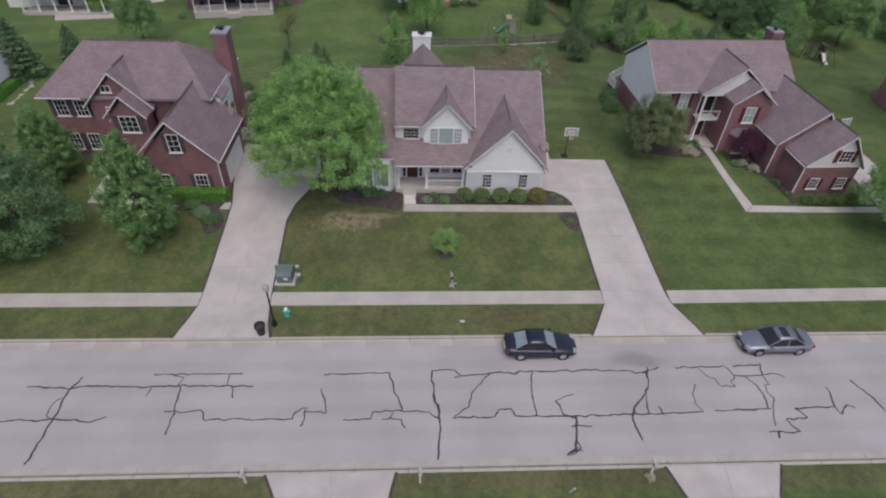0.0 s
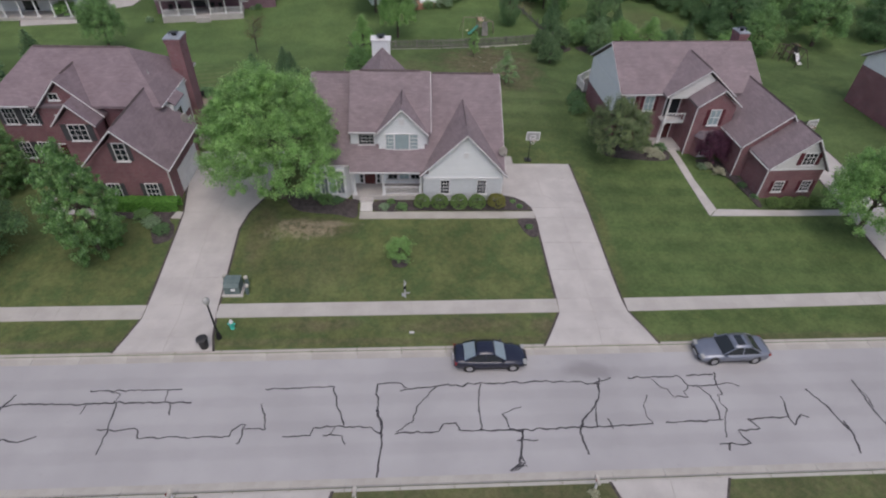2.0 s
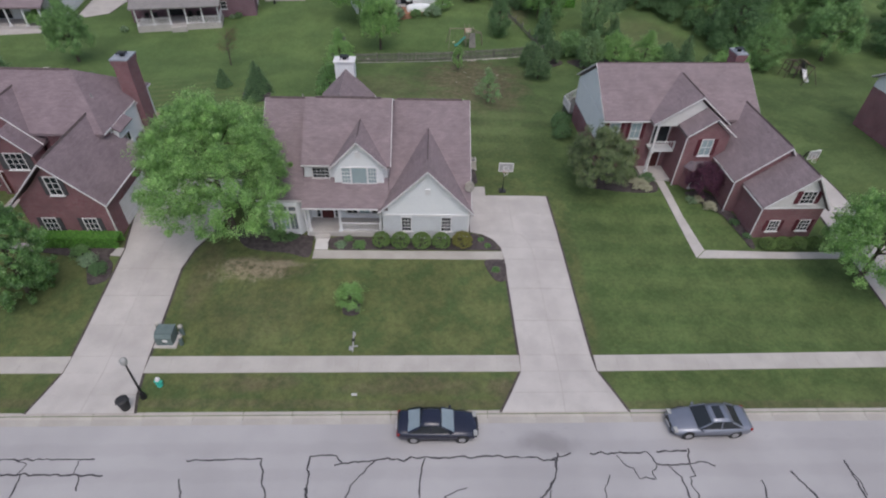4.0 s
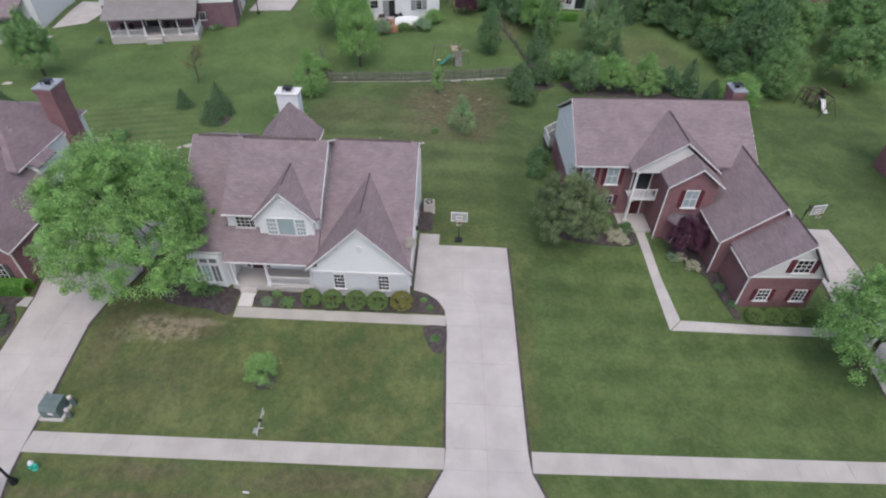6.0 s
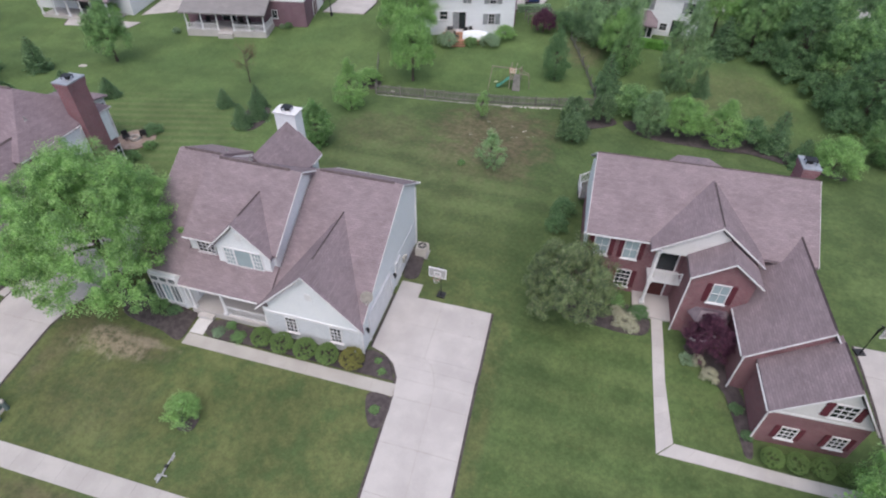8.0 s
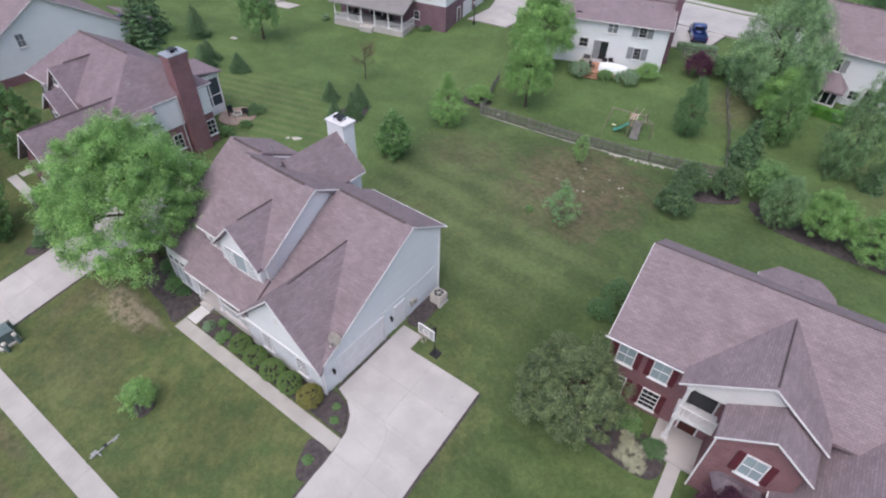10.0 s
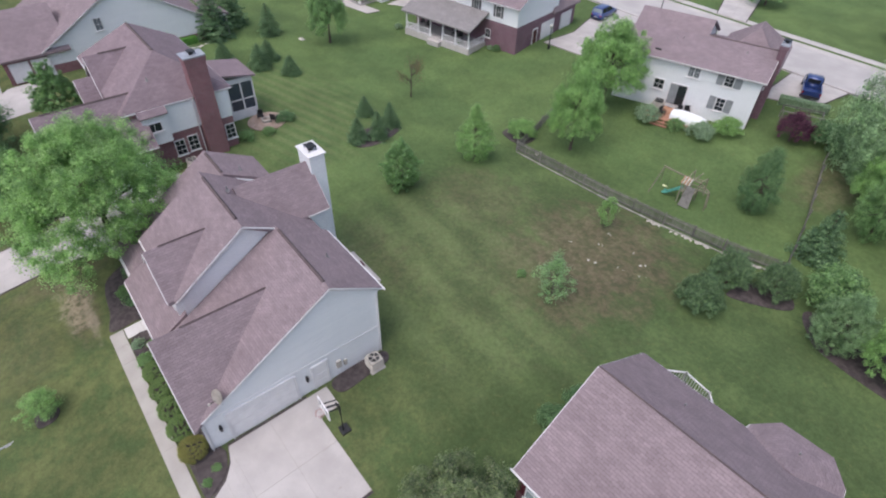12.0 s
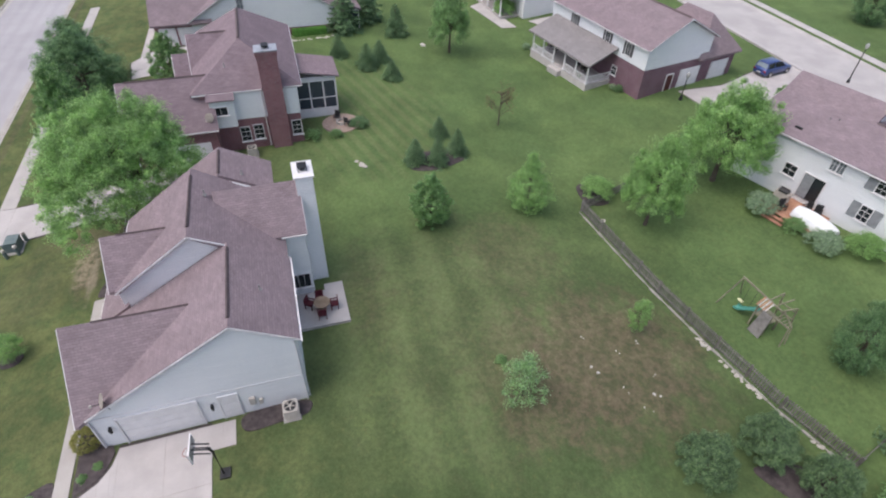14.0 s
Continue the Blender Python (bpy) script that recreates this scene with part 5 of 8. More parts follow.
    downspout(H, (-16.1, 39.75, 5.1), (-16.26, 39.9, 4.8), (-16.26, 39.9, 1.6))
    vent_pipe(H, -19.5, 48.6, 9.45)
    # screened sun room
    part("sun_room_base", made(box, -26.2, 54.4, g, -22.2, 58.4, 2.9), WHITE, H)
    for x in (-26.15, -24.2, -22.27):
        part("post", made(box, x - 0.07, 58.28, 2.9, x + 0.07, 58.41, 6.05), WHITE, H)
    for y in (54.5, 55.75, 57.1, 58.33):
        part("post", made(box, -22.3, y - 0.07, 2.9, -22.17, y + 0.07, 6.1), WHITE, H)
    part("mid_rail", made(box, -22.31, 54.58, 3.95, -22.19, 58.26, 4.05), WHITE, H)
    part("top_rail", made(box, -22.32, 54.58, 5.75, -22.18, 58.4, 6.0), WHITE, H)
    part("screen", made(box, -26.1, 54.45, 2.9, -22.25, 58.3, 5.98), SMOKED, H, "dark screen panels of the sun room")
    bm = bm_new()
    along_y(bm, [(-26.1, 5.98), (-22.26, 5.98), (-22.26, 6.2), (-26.1, 6.2)], 54.45, 58.3)
    part("ceiling_board", bm, WHITE, H)
    roof(H, [[(-26.5, 54.4, 7.15), (-26.5, 58.75, 6.3), (-21.9, 58.75, 6.3), (-21.9, 54.4, 7.15)]], SHINGLE_B, 0.16)


brick_house()


# ---- houses behind ----
def plain_house(m, label, w, d, base, eave, ridge, wall, lower=None, mat=None, openings=(), gable="x", split=0.0, cap_from=0.0):
    """A gabled house in its own space: front wall on y = 0, x to the right."""
    H = thing("house", m, label, "house")
    bm = bm_new()
    box(bm, 0, 0, base, w, d, split or eave)
    part("wall", bm, lower or wall, H)
    bm = bm_new()
    if split:
        box(bm, 0.02, 0.02, split, w - 0.02, d - 0.02, eave)
    if gable == "x":
        along_x(bm, [(0.02, eave), (d - 0.02, eave), (d / 2, ridge - 0.25)], 0.02, w - 0.02)
        planes = gable_planes("x", -0.35, w + 0.35, -0.4, d + 0.4, d / 2, eave, ridge)
        rakes = [[(x, -0.4, eave - 0.1), (x, d / 2, ridge - 0.1), (x, d + 0.4, eave - 0.1)] for x in (-0.37, w + 0.37)]
        cap = ((cap_from, d / 2, ridge + 0.02), (w, d / 2, ridge + 0.02))
        gut = [[(-0.35, y, eave - 0.1), (w + 0.35, y, eave - 0.1)] for y in (-0.42, d + 0.42)]
    else:
        along_y(bm, [(0.02, eave), (w - 0.02, eave), (w / 2, ridge - 0.25)], 0.02, d - 0.02)
        planes = gable_planes("y", -0.35, d + 0.35, -0.4, w + 0.4, w / 2, eave, ridge)
        rakes = [[(-0.4, y, eave - 0.1), (w / 2, y, ridge - 0.1), (w + 0.4, y, eave - 0.1)] for y in (-0.37, d + 0.37)]
        cap = ((w / 2, 0, ridge + 0.02), (w / 2, d, ridge + 0.02))
        gut = [[(x, -0.35, eave - 0.1), (x, d + 0.35, eave - 0.1)] for x in (-0.42, w + 0.42)]
    part("gable_wall", bm, wall, H)
    roof(H, planes, mat)
    trim(H, *rakes)
    trim(H, *gut, w=0.08, h=0.09, name="gutter")
    ridge_cap(H, *cap)
    for x, y, z, f, ww, hh, kind in openings:
        if kind == "door":
            door(H, wall_frame(x, y, z, f), ww, hh, RED_DOOR)
        elif kind == "slide":
            door(H, wall_frame(x, y, z, f), ww, hh, GLASS, (2, 1), "patio_door")
        elif kind == "garage":
            door(H, wall_frame(x, y, z, f), ww, hh, WHITE, (4, 4), "garage_door")
        elif kind == "g":
            window(H, wall_frame(x, y, z, f), ww, hh, 2, 3, GREY_SHUTTER, wide=0.85)
        else:
            window(H, wall_frame(x, y, z, f), ww, hh, 2, 2, DARK_SHUTTER if kind == "s" else None, pane=SHADED if kind == "c" else None)
    return H


E = plain_house(pose(-3.0, 92.1, 1.95, 0, 0, 18), "white siding house seen from its back garden", 14.2, 9.4, -1, 5.55, 7.0, SIDING, cap_from=7.4,
                openings=((4.7, 0, 2.7, 0, 1.0, 1.0, "w"), (6.8, 0, 0.9, 0, 1.7, 2.2, "slide"), (11.15, 0, 2.2, 0, 0.8, 1.3, "g"), (7.5, 0, 4.85, 0, 0.48, 1.2, "c"), (8.08, 0, 4.85, 0, 0.48, 1.2, "c"), (11.25, 0, 4.8, 0, 0.82, 1.2, "g"), (14.2, 3, 4.4, 90, 0.9, 1.3, "w")))
roof(E, hip_planes(8.2, 15.0, 6.0, 14.6, 4.4, 7.6, 8.6, 10.8, "y"))
part("wall", made(box, 8.5, 9.3, -1, 14.15, 14.3, 4.4), SIDING, E)
bm = bm_new()
along_x(bm, [(4.6, 5.0), (11.2, 5.0), (11.2, 5.5), (6.3, 7.85), (4.6, 6.6)], 0.03, 7.1)
part("gable_wall", bm, SIDING, E)
roof(E, [[(-0.36, 4.3, 6.85), (7.4, 4.3, 6.85), (7.4, 6.3, 8.1), (-0.36, 6.3, 8.1)], [(-0.36, 6.3, 8.1), (7.4, 6.3, 8.1), (7.4, 11.5, 5.6), (-0.36, 11.5, 5.6)]])
part("siding", made(box, 14.18, 0.03, -0.9, 14.23, 9.37, 5.3), BRICK_PLUM, E, "brown brick end wall")
part("roof_vent", made(box, 3.2, 0.65, 5.8, 3.8, 0.9, 5.97), DARK_METAL, E)
part("screen", made(box, 5.98, -0.1, 0.95, 6.78, -0.075, 3.05), GREY_SHUTTER, E, "grey screen leaf of a patio door")
chimney(E, 14.24, 3.2, 14.9, 5.0, -1, 8.0, BRICK_PLUM, 0.06)
for x, y, z in ((4.6, 3.0, 6.5), (5.2, 3.3, 6.6), (11.6, 3.2, 6.6)):
    vent_pipe(E, x, y, z)
F = plain_house(pose(-17.6, 90.9, 1.9, 0, 0, 11) @ pose(-17, 0, 0), "brick and white siding house with a covered back porch", 17, 9.5, -1, 5.7, 8.3, SIDING, BRICK_PLUM, split=3.3,
                openings=((14.0, 0, 4.6, 0, 0.7, 1.3, "s"), (10.5, 0, 4.6, 0, 0.7, 1.3, "s"), (4.5, 0, 4.6, 0, 0.7, 1.3, "s"), (12.6, 0, 1.6, 0, 0.7, 1.0, "w"), (6, 0, 0.5, 0, 1.9, 2.1, "slide"), (17, 4.2, 0.1, 90, 0.9, 2.0, "door"), (17, 7.2, 0.1, 90, 2.8, 2.2, "garage")))
bm = bm_new()
box(bm, 8, 9.48, -1, 16.9, 14.3, 3.2)
part("wall", bm, BRICK_PLUM, F)
roof(F, hip_planes(7.6, 17.4, 8.0, 14.7, 3.3, 7.0, 10.5, 14.5))
door(F, wall_frame(16.9, 12.0, 0.1, 90), 2.6, 2.2, WHITE, (4, 4), "garage_door")
part("porch_floor", made(box, 1.2, -3.6, -1, 12.3, 0, 0.35), CONCRETE, F)
roof(F, [[(0.8, -3.9, 2.75), (12.6, -3.9, 2.75), (12.6, 0, 4.2), (0.8, 0, 4.2)]], GREY_SHINGLE, 0.2, "porch_roof")
for i in range(6):
    column(F, 1.4 + i * 2.15, -3.45, 0.35, 2.7, 0.09)
railing(F, [(1.4, -3.45, 0.35), (5.6, -3.45, 0.35)], 0.85, 0.16)
railing(F, [(7.8, -3.45, 0.35), (12.1, -3.45, 0.35), (12.1, -0.1, 0.35)], 0.85, 0.16)
part("step", made(box, 5.7, -4.2, -0.6, 7.7, -3.6, 0.15), CONCRETE, F)
D = plain_house(pose(-60, 87, 1.5, 0, 0, 4), "white house with a columned back porch", 16, 10, -1, 5.6, 9.2, SIDING, openings=((4, 0, 4.4, 0, 1.2, 1.2, "w"), (8, 0, 0.4, 0, 2.0, 2.1, "slide"), (12, 0, 4.4, 0, 1.2, 1.2, "w")))
roof(D, [[(3, -3.2, 2.9), (15, -3.2, 2.9), (15, 0, 4.2), (3, 0, 4.2)]], name="porch_roof")
part("porch_floor", made(box, 3.2, -3, -1, 14.8, 0, 0.3), CONCRETE, D)
for i in range(6):
    column(D, 3.4 + i * 2.2, -2.9, 0.3, 2.8, 0.12)
G = plain_house(pose(-62, 43.6, 1.6), "brick and white siding house with a side garage", 17, 18.5, -1, 2.9, 8.6, SIDING, BRICK, split=1.2,
                openings=((17, 6.2, 4.6, 90, 0.75, 1.3, "c"),))
part("wall", made(box, 7, -4.4, -1, 17, 0.0, 2.75), BRICK, G)
roof(G, gable_planes("y", -4.8, 2.5, 6.6, 17.4, 12.0, 2.8, 6.4))
for y in (-3.0, -0.8):
    door(G, wall_frame(17, y, 0.1, 90), 1.75, 2.1, WHITE, (4, 4), "garage_door")
part("sun_room", made(box, 12.1, 18.5, -0.2, 16.95, 20.95, 2.85), SMOKED, G, "dark screened porch")
part("porch_frame", lattice([12.0, 12.1, 13.65, 13.75, 15.3, 15.4, 16.9, 17.0], [-0.2, 0.3, 1.5, 1.6, 2.7, 2.9], 20.94, 21.02, lambda i, j: i % 2 == 0 or j % 2 == 0), WHITE, G)
side = part("porch_frame", lattice([18.5, 18.6, 19.7, 19.8, 20.9, 21.0], [-0.2, 0.3, 1.5, 1.6, 2.7, 2.9], -0.04, 0.04, lambda i, j: i % 2 == 0 or j % 2 == 0), WHITE, G)
side.matrix_basis = pose(17.0, 0, 0, 0, 0, 90)
part("porch_floor", made(box, 12, 18.5, -1, 17, 21, -0.2), CONCRETE, G)
roof(G, [[(11.7, 18.5, 4.0), (11.7, 21.3, 3.0), (17.3, 21.3, 3.0), (17.3, 18.5, 4.0)]], name="porch_roof")
plain_house(pose(55.7, 49.8, 1.4, 0, 0, 5), "red brick house with a grey siding gable", 15, 11, -1, 5.6, 9.4, SIDING, BRICK, split=4.6, openings=((3, 0, 4, 0, 1, 1.4, "s"), (7.5, 0, 4, 0, 1, 1.4, "s"), (12, 0, 4, 0, 1, 1.4, "s")))
Hh = plain_house(pose(23.5, 104, 1.6, 0, 0, -4), "pale house with a glazed bay behind garden trees", 11.2, 10, -1, 5.6, 9.0, SIDING, openings=((6.8, 0, 1.25, 0, 0.9, 0.9, "w"), (8.6, 0, 0.2, 0, 1.6, 2.1, "slide"), (4.0, 0, 4.0, 0, 0.7, 1.3, "g"), (9.7, 0, 4.0, 0, 0.7, 1.3, "g")))
part("bay_base", made(box, 2.6, -2.1, -1, 5.6, 0, 0.1), SIDING, Hh)
part("bay_glass", made(box, 2.72, -2.0, 0.1, 5.48, -0.01, 1.9), GLASS, Hh, "dark glass of a garden bay")
part("bay_frame", lattice([2.6, 2.74, 3.3, 3.42, 4.04, 4.16, 4.78, 4.9, 5.46, 5.6], [0.1, 0.28, 1.72, 1.95], -2.1, -1.98, lambda i, j: i % 2 == 0 or j != 1), WHITE, Hh)
roof(Hh, [[(2.1, -2.5, 1.95), (6.0, -2.5, 1.95), (4.7, 0, 3.2), (3.4, 0, 3.2)], [(2.1, -2.5, 1.95), (3.4, 0, 3.2), (2.1, 0, 1.95)], [(6.0, -2.5, 1.95), (6.0, 0, 1.95), (4.7, 0, 3.2)]], name="bay_roof")
plain_house(pose(66, 112, 1.6, 0, 0, -14), "brick house behind garden trees", 15, 10, -1, 5.6, 9.2, SIDING, BRICK, split=3.0, openings=((4, 0, 1.4, 0, 2.0, 1.4, "w"), (10, 0, 4.4, 0, 1.2, 1.2, "s")))


# ---- trees and shrubs ----
def leaf_quads(centres, normals, sizes, seed):
    rng = np.random.default_rng(seed)
    n = len(centres)
    r = rng.normal(size=(n, 3))
    u = np.cross(normals, r)
    u /= np.linalg.norm(u, axis=1, keepdims=True) + 1e-9
    v = np.cross(normals, u)
    s = sizes[:, None]
    vs = np.empty((n, 4, 3))
    vs[:, 0], vs[:, 1], vs[:, 2], vs[:, 3] = centres - u * s, centres - v * s * 0.55, centres + u * s, centres + v * s * 0.55
    return vs.reshape(-1, 3)


def leaf_mesh(name, vs, material):
    n = len(vs) // 4
    me = bpy.data.meshes.new(name)
    me.vertices.add(4 * n)
    me.vertices.foreach_set("co", vs.ravel())
    me.loops.add(4 * n)
    me.loops.foreach_set("vertex_index", np.arange(4 * n, dtype=np.int32))
    me.polygons.add(n)
    me.polygons.foreach_set("loop_start", np.arange(0, 4 * n, 4, dtype=np.int32))
    me.update(calc_edges=True)
    me.materials.append(material)
    return me


def crown_mesh(seed, n, clumps, leaf, material, shape="round", squash=1.0, flat=0.7, spread=(0.1, 0.36)):
    """A crown of unit radius round the origin: leaf sprays at the ends of limbs, with an uneven outline."""
    rng = np.random.default_rng(seed)
    d = rng.normal(size=(clumps, 3))
    d /= np.linalg.norm(d, axis=1, keepdims=True)
    if shape == "clipped":
        d[:, 2] = np.abs(d[:, 2]) * 1.3 - 0.3
        d /= np.linalg.norm(d, axis=1, keepdims=True)
        rad, reach = np.full(clumps, 0.86), 1 + rng.normal(0, 0.012, clumps)
    else:
        rad = rng.uniform(0.25, 1.0, clumps) ** 0.45
        # boughs of unequal reach
        a = np.arctan2(d[:, 1], d[:, 0])
        reach = 0.95 + 0.08 * np.sin(3 * a + seed) * np.cos(2.5 * d[:, 2] + seed) + 0.05 * np.sin(7 * a + 5 * d[:, 2] + 2 * seed) + rng.normal(0, 0.04, clumps)
        if shape == "round":
            d[:, 2] = np.abs(d[:, 2]) * 1.25 - 0.42
            top = d[:, 2] > 0.62
            d[top, :2] *= rng.uniform(0.2, 1.0, (top.sum(), 1))
        elif shape == "egg":
            d[:, 2] = d[:, 2] * 1.1
            d[:, :2] *= np.clip(1.0 - 0.5 * np.clip(d[:, 2], 0, 1), 0.3, 1)[:, None]
        elif shape == "cone":
            d[:, 2] = d[:, 2] * 1.15
            d[:, :2] *= np.clip(0.78 - 0.62 * d[:, 2], 0.1, 1)[:, None] * 1.15
    c = d * (rad * reach)[:, None] * np.array((1, 1, squash))
    size = rng.uniform(*spread, clumps) * (90 / clumps) ** 0.2
    k = rng.integers(0, clumps, n)
    o = rng.normal(size=(n, 3))
    o /= np.linalg.norm(o, axis=1, keepdims=True)
    o *= (rng.uniform(0, 1, n) ** 0.5)[:, None]
    p = c[k] + o * size[k][:, None] * np.array((1.1, 1.1, flat))
    nrm = o * 0.7 + p * 0.4 + np.array((0, 0, 0.75)) + rng.normal(size=(n, 3)) * 0.5
    nrm /= np.linalg.norm(nrm, axis=1, keepdims=True)
    return leaf_mesh("crown", leaf_quads(p, nrm, leaf * rng.uniform(0.55, 1.25, n), seed + 1), material), c


def trunk_mesh(seed, ends, height, r):
    """A tapered trunk with limbs to some of the clumps; the crown's centre lies at height."""
    rng = random.Random(seed)
    bm = bm_new()
    tube(bm, [(0, 0, -height), (0.01, 0, -height * 0.6), (0.03, 0.02, -0.1), (0.0, 0.03, 0.45)], [r * 1.5, r, r * 0.75, r * 0.25], 9)
    for i, e in enumerate(ends[:16]):
        z = rng.uniform(-0.35, 0.2)
        a = Vector((0.02, 0.01, z))
        e = Vector(e) * 0.92
        tube(bm, [a, a.lerp(e, 0.5) + Vector((0, 0, 0.06)), e], [r * 0.45, r * 0.28, r * 0.08], 6)
    me = bpy.data.meshes.new("trunk")
    bm.to_mesh(me)
    bm.free()
    me.materials.append(BARK)
    return me


KINDS = {}


def tree_kind(key, seed, n, clumps, leaf, material, shape="round", squash=1.0, height=1.3, r=0.05, flat=0.7, spread=(0.1, 0.36)):
    crown, ends = crown_mesh(seed, n, clumps, leaf, material, shape, squash, flat, spread)
    KINDS[key] = (crown, trunk_mesh(seed, ends, height, r), height)


def plant(key, x, y, radius, top, label, category="tree", name="tree", turn=0, group=""):
    """A tree or shrub of a kind, with crown radius and height above its ground."""
    crown, trunk, hh = KINDS[key]
    z = gz(x, y)
    sz = top / (hh + EXTENT[key])
    T = thing(name, pose(x, y, z - 0.05, 0, 0, turn), label, category, group)
    for nm, me in (("trunk", trunk), ("crown", crown)):
        o = new(nm, me)
        o.parent = T
        o.matrix_basis = Matrix.Translation((0, 0, hh * sz)) @ Matrix.Diagonal((radius, radius, sz, 1))
    return T


tree_kind("ash", 3, 180000, 950, 0.0112, LEAF_BRIGHT, "round", 1.08, 1.0, 0.045, 0.85, (0.07, 0.22))
tree_kind("clipped", 83, 9000, 300, 0.042, LEAF_CLIPPED, "clipped", 0.95, 0.75, 0.03, 0.9, (0.1, 0.18))
tree_kind("clipped_gold", 84, 9000, 300, 0.042, LEAF_GOLD, "clipped", 0.95, 0.75, 0.03, 0.9, (0.1, 0.18))
tree_kind("ash_far", 5, 60000, 300, 0.0175, LEAF_BRIGHT, "round", 0.98, 0.85, 0.045, 0.7, (0.09, 0.27))
tree_kind("maple", 11, 60000, 420, 0.022, LEAF_MAPLE, "egg", 1.25, 1.2, 0.045, 0.8, (0.07, 0.2))
tree_kind("maple_mid", 12, 36000, 320, 0.021, LEAF_MID, "egg", 1.2, 1.25, 0.045, 0.75, (0.1, 0.28))
tree_kind("dark", 17, 46000, 380, 0.019, LEAF_DARK, "egg", 1.1, 1.05, 0.05, 0.75, (0.1, 0.28))
tree_kind("mid", 19, 46000, 230, 0.021, LEAF_MID, "round", 1.0, 0.8, 0.05, 0.75, (0.09, 0.28))
tree_kind("crab", 23, 70000, 300, 0.0165, LEAF_OLIVE, "round", 0.95, 0.85, 0.05, 0.8, (0.07, 0.2))
tree_kind("purple", 29, 26000, 200, 0.025, LEAF_PURPLE, "round", 0.9, 0.8, 0.05, 0.7, (0.1, 0.3))
tree_kind("young", 31, 7000, 80, 0.04, LEAF_BRIGHT, "egg", 1.1, 1.5, 0.03, 0.7, (0.1, 0.36))
tree_kind("narrow", 35, 30000, 260, 0.022, LEAF_BRIGHT, "cone", 1.3, 1.35, 0.035, 0.75, (0.1, 0.3))
tree_kind("feathery", 36, 60000, 420, 0.017, LEAF_FEATHER, "egg", 1.35, 1.35, 0.035, 1.3, (0.08, 0.2))
tree_kind("feathery_pale", 37, 110000, 520, 0.015, LEAF_WILLOW, "egg", 1.1, 1.0, 0.035, 1.5, (0.09, 0.24))
tree_kind("bush", 41, 7000, 90, 0.045, LEAF_MID, "round", 0.9, 0.7, 0.03, 0.75, (0.1, 0.34))
tree_kind("bush_pale", 43, 6000, 80, 0.045, LEAF_PALE, "round", 0.9, 0.7, 0.03, 0.75, (0.1, 0.34))
tree_kind("bush_cream", 44, 6000, 80, 0.05, LEAF_CREAM, "round", 0.9, 0.7, 0.03, 0.75, (0.1, 0.34))
tree_kind("young_pale", 33, 4200, 60, 0.04, LEAF_SILVERY, "cone", 1.3, 1.4, 0.03, 0.7, (0.1, 0.36))
tree_kind("bush_dark", 53, 8000, 100, 0.042, LEAF_DARK, "round", 0.95, 0.8, 0.03, 0.75, (0.1, 0.34))
tree_kind("evergreen", 71, 36000, 260, 0.024, LEAF_EVER, "round", 1.0, 0.75, 0.04, 0.85, (0.1, 0.22))
tree_kind("bush_bright", 59, 20000, 160, 0.028, LEAF_BRIGHT, "round", 1.0, 0.85, 0.03, 0.75, (0.1, 0.34))


def spruce_mesh(seed, tiers, per, material):
    """Whorls of drooping boughs round a straight stem, each bough a flat spray of needles."""
    rng = np.random.default_rng(seed)
    cs, ns, ss = [], [], []
    for t in range(tiers):
        f = t / tiers
        boughs = 7 + int(5 * (1 - f))
        for k in range(boughs):
            a = 2 * math.pi * (k + rng.uniform(-0.3, 0.3)) / boughs + t * 1.1
            reach = ((1 - f) ** 0.8 + 0.05) * rng.uniform(0.72, 1.12)
            m = int(per / boughs * (0.3 + (1 - f)))
            q = rng.uniform(0.1, 1, m) ** 0.7
            w = 0.2 * (1 - q * 0.75) * reach + 0.02
            side = rng.normal(0, 1, m) * w
            x, y = reach * q * math.cos(a) - side * math.sin(a), reach * q * math.sin(a) + side * math.cos(a)
            z = f * 2.0 - 0.2 * q * (1.1 - f) + 0.06 * q ** 3 + rng.normal(0, 0.016, m)
            cs.append(np.stack((x, y, z), 1))
            ns.append(np.stack((np.full(m, math.cos(a) * 0.4), np.full(m, math.sin(a) * 0.4), np.full(m, 0.9)), 1) + rng.normal(0, 0.35, (m, 3)))
            ss.append(0.05 * rng.uniform(0.6, 1.2, m) * (1.15 - 0.6 * f))
    c, n, s = np.concatenate(cs), np.concatenate(ns), np.concatenate(ss)
    n /= np.linalg.norm(n, axis=1, keepdims=True)
    me = leaf_mesh("crown", leaf_quads(c, n, s, seed), material)
    bm = bm_new()
    tube(bm, [(0, 0, -0.25), (0, 0, 0.8), (0, 0, 1.95)], [0.075, 0.05, 0.01], 8)
    tm = bpy.data.meshes.new("trunk")
    bm.to_mesh(tm)
    bm.free()
    tm.materials.append(BARK)
    return me, tm


KINDS["spruce"] = (*spruce_mesh(61, 12, 900, NEEDLE), 0.2)


def top_of(me):
    co = np.empty(len(me.vertices) * 3)
    me.vertices.foreach_get("co", co)
    return float(np.percentile(co[2::3], 99.7))


EXTENT = {k: top_of(v[0]) for k, v in KINDS.items()}

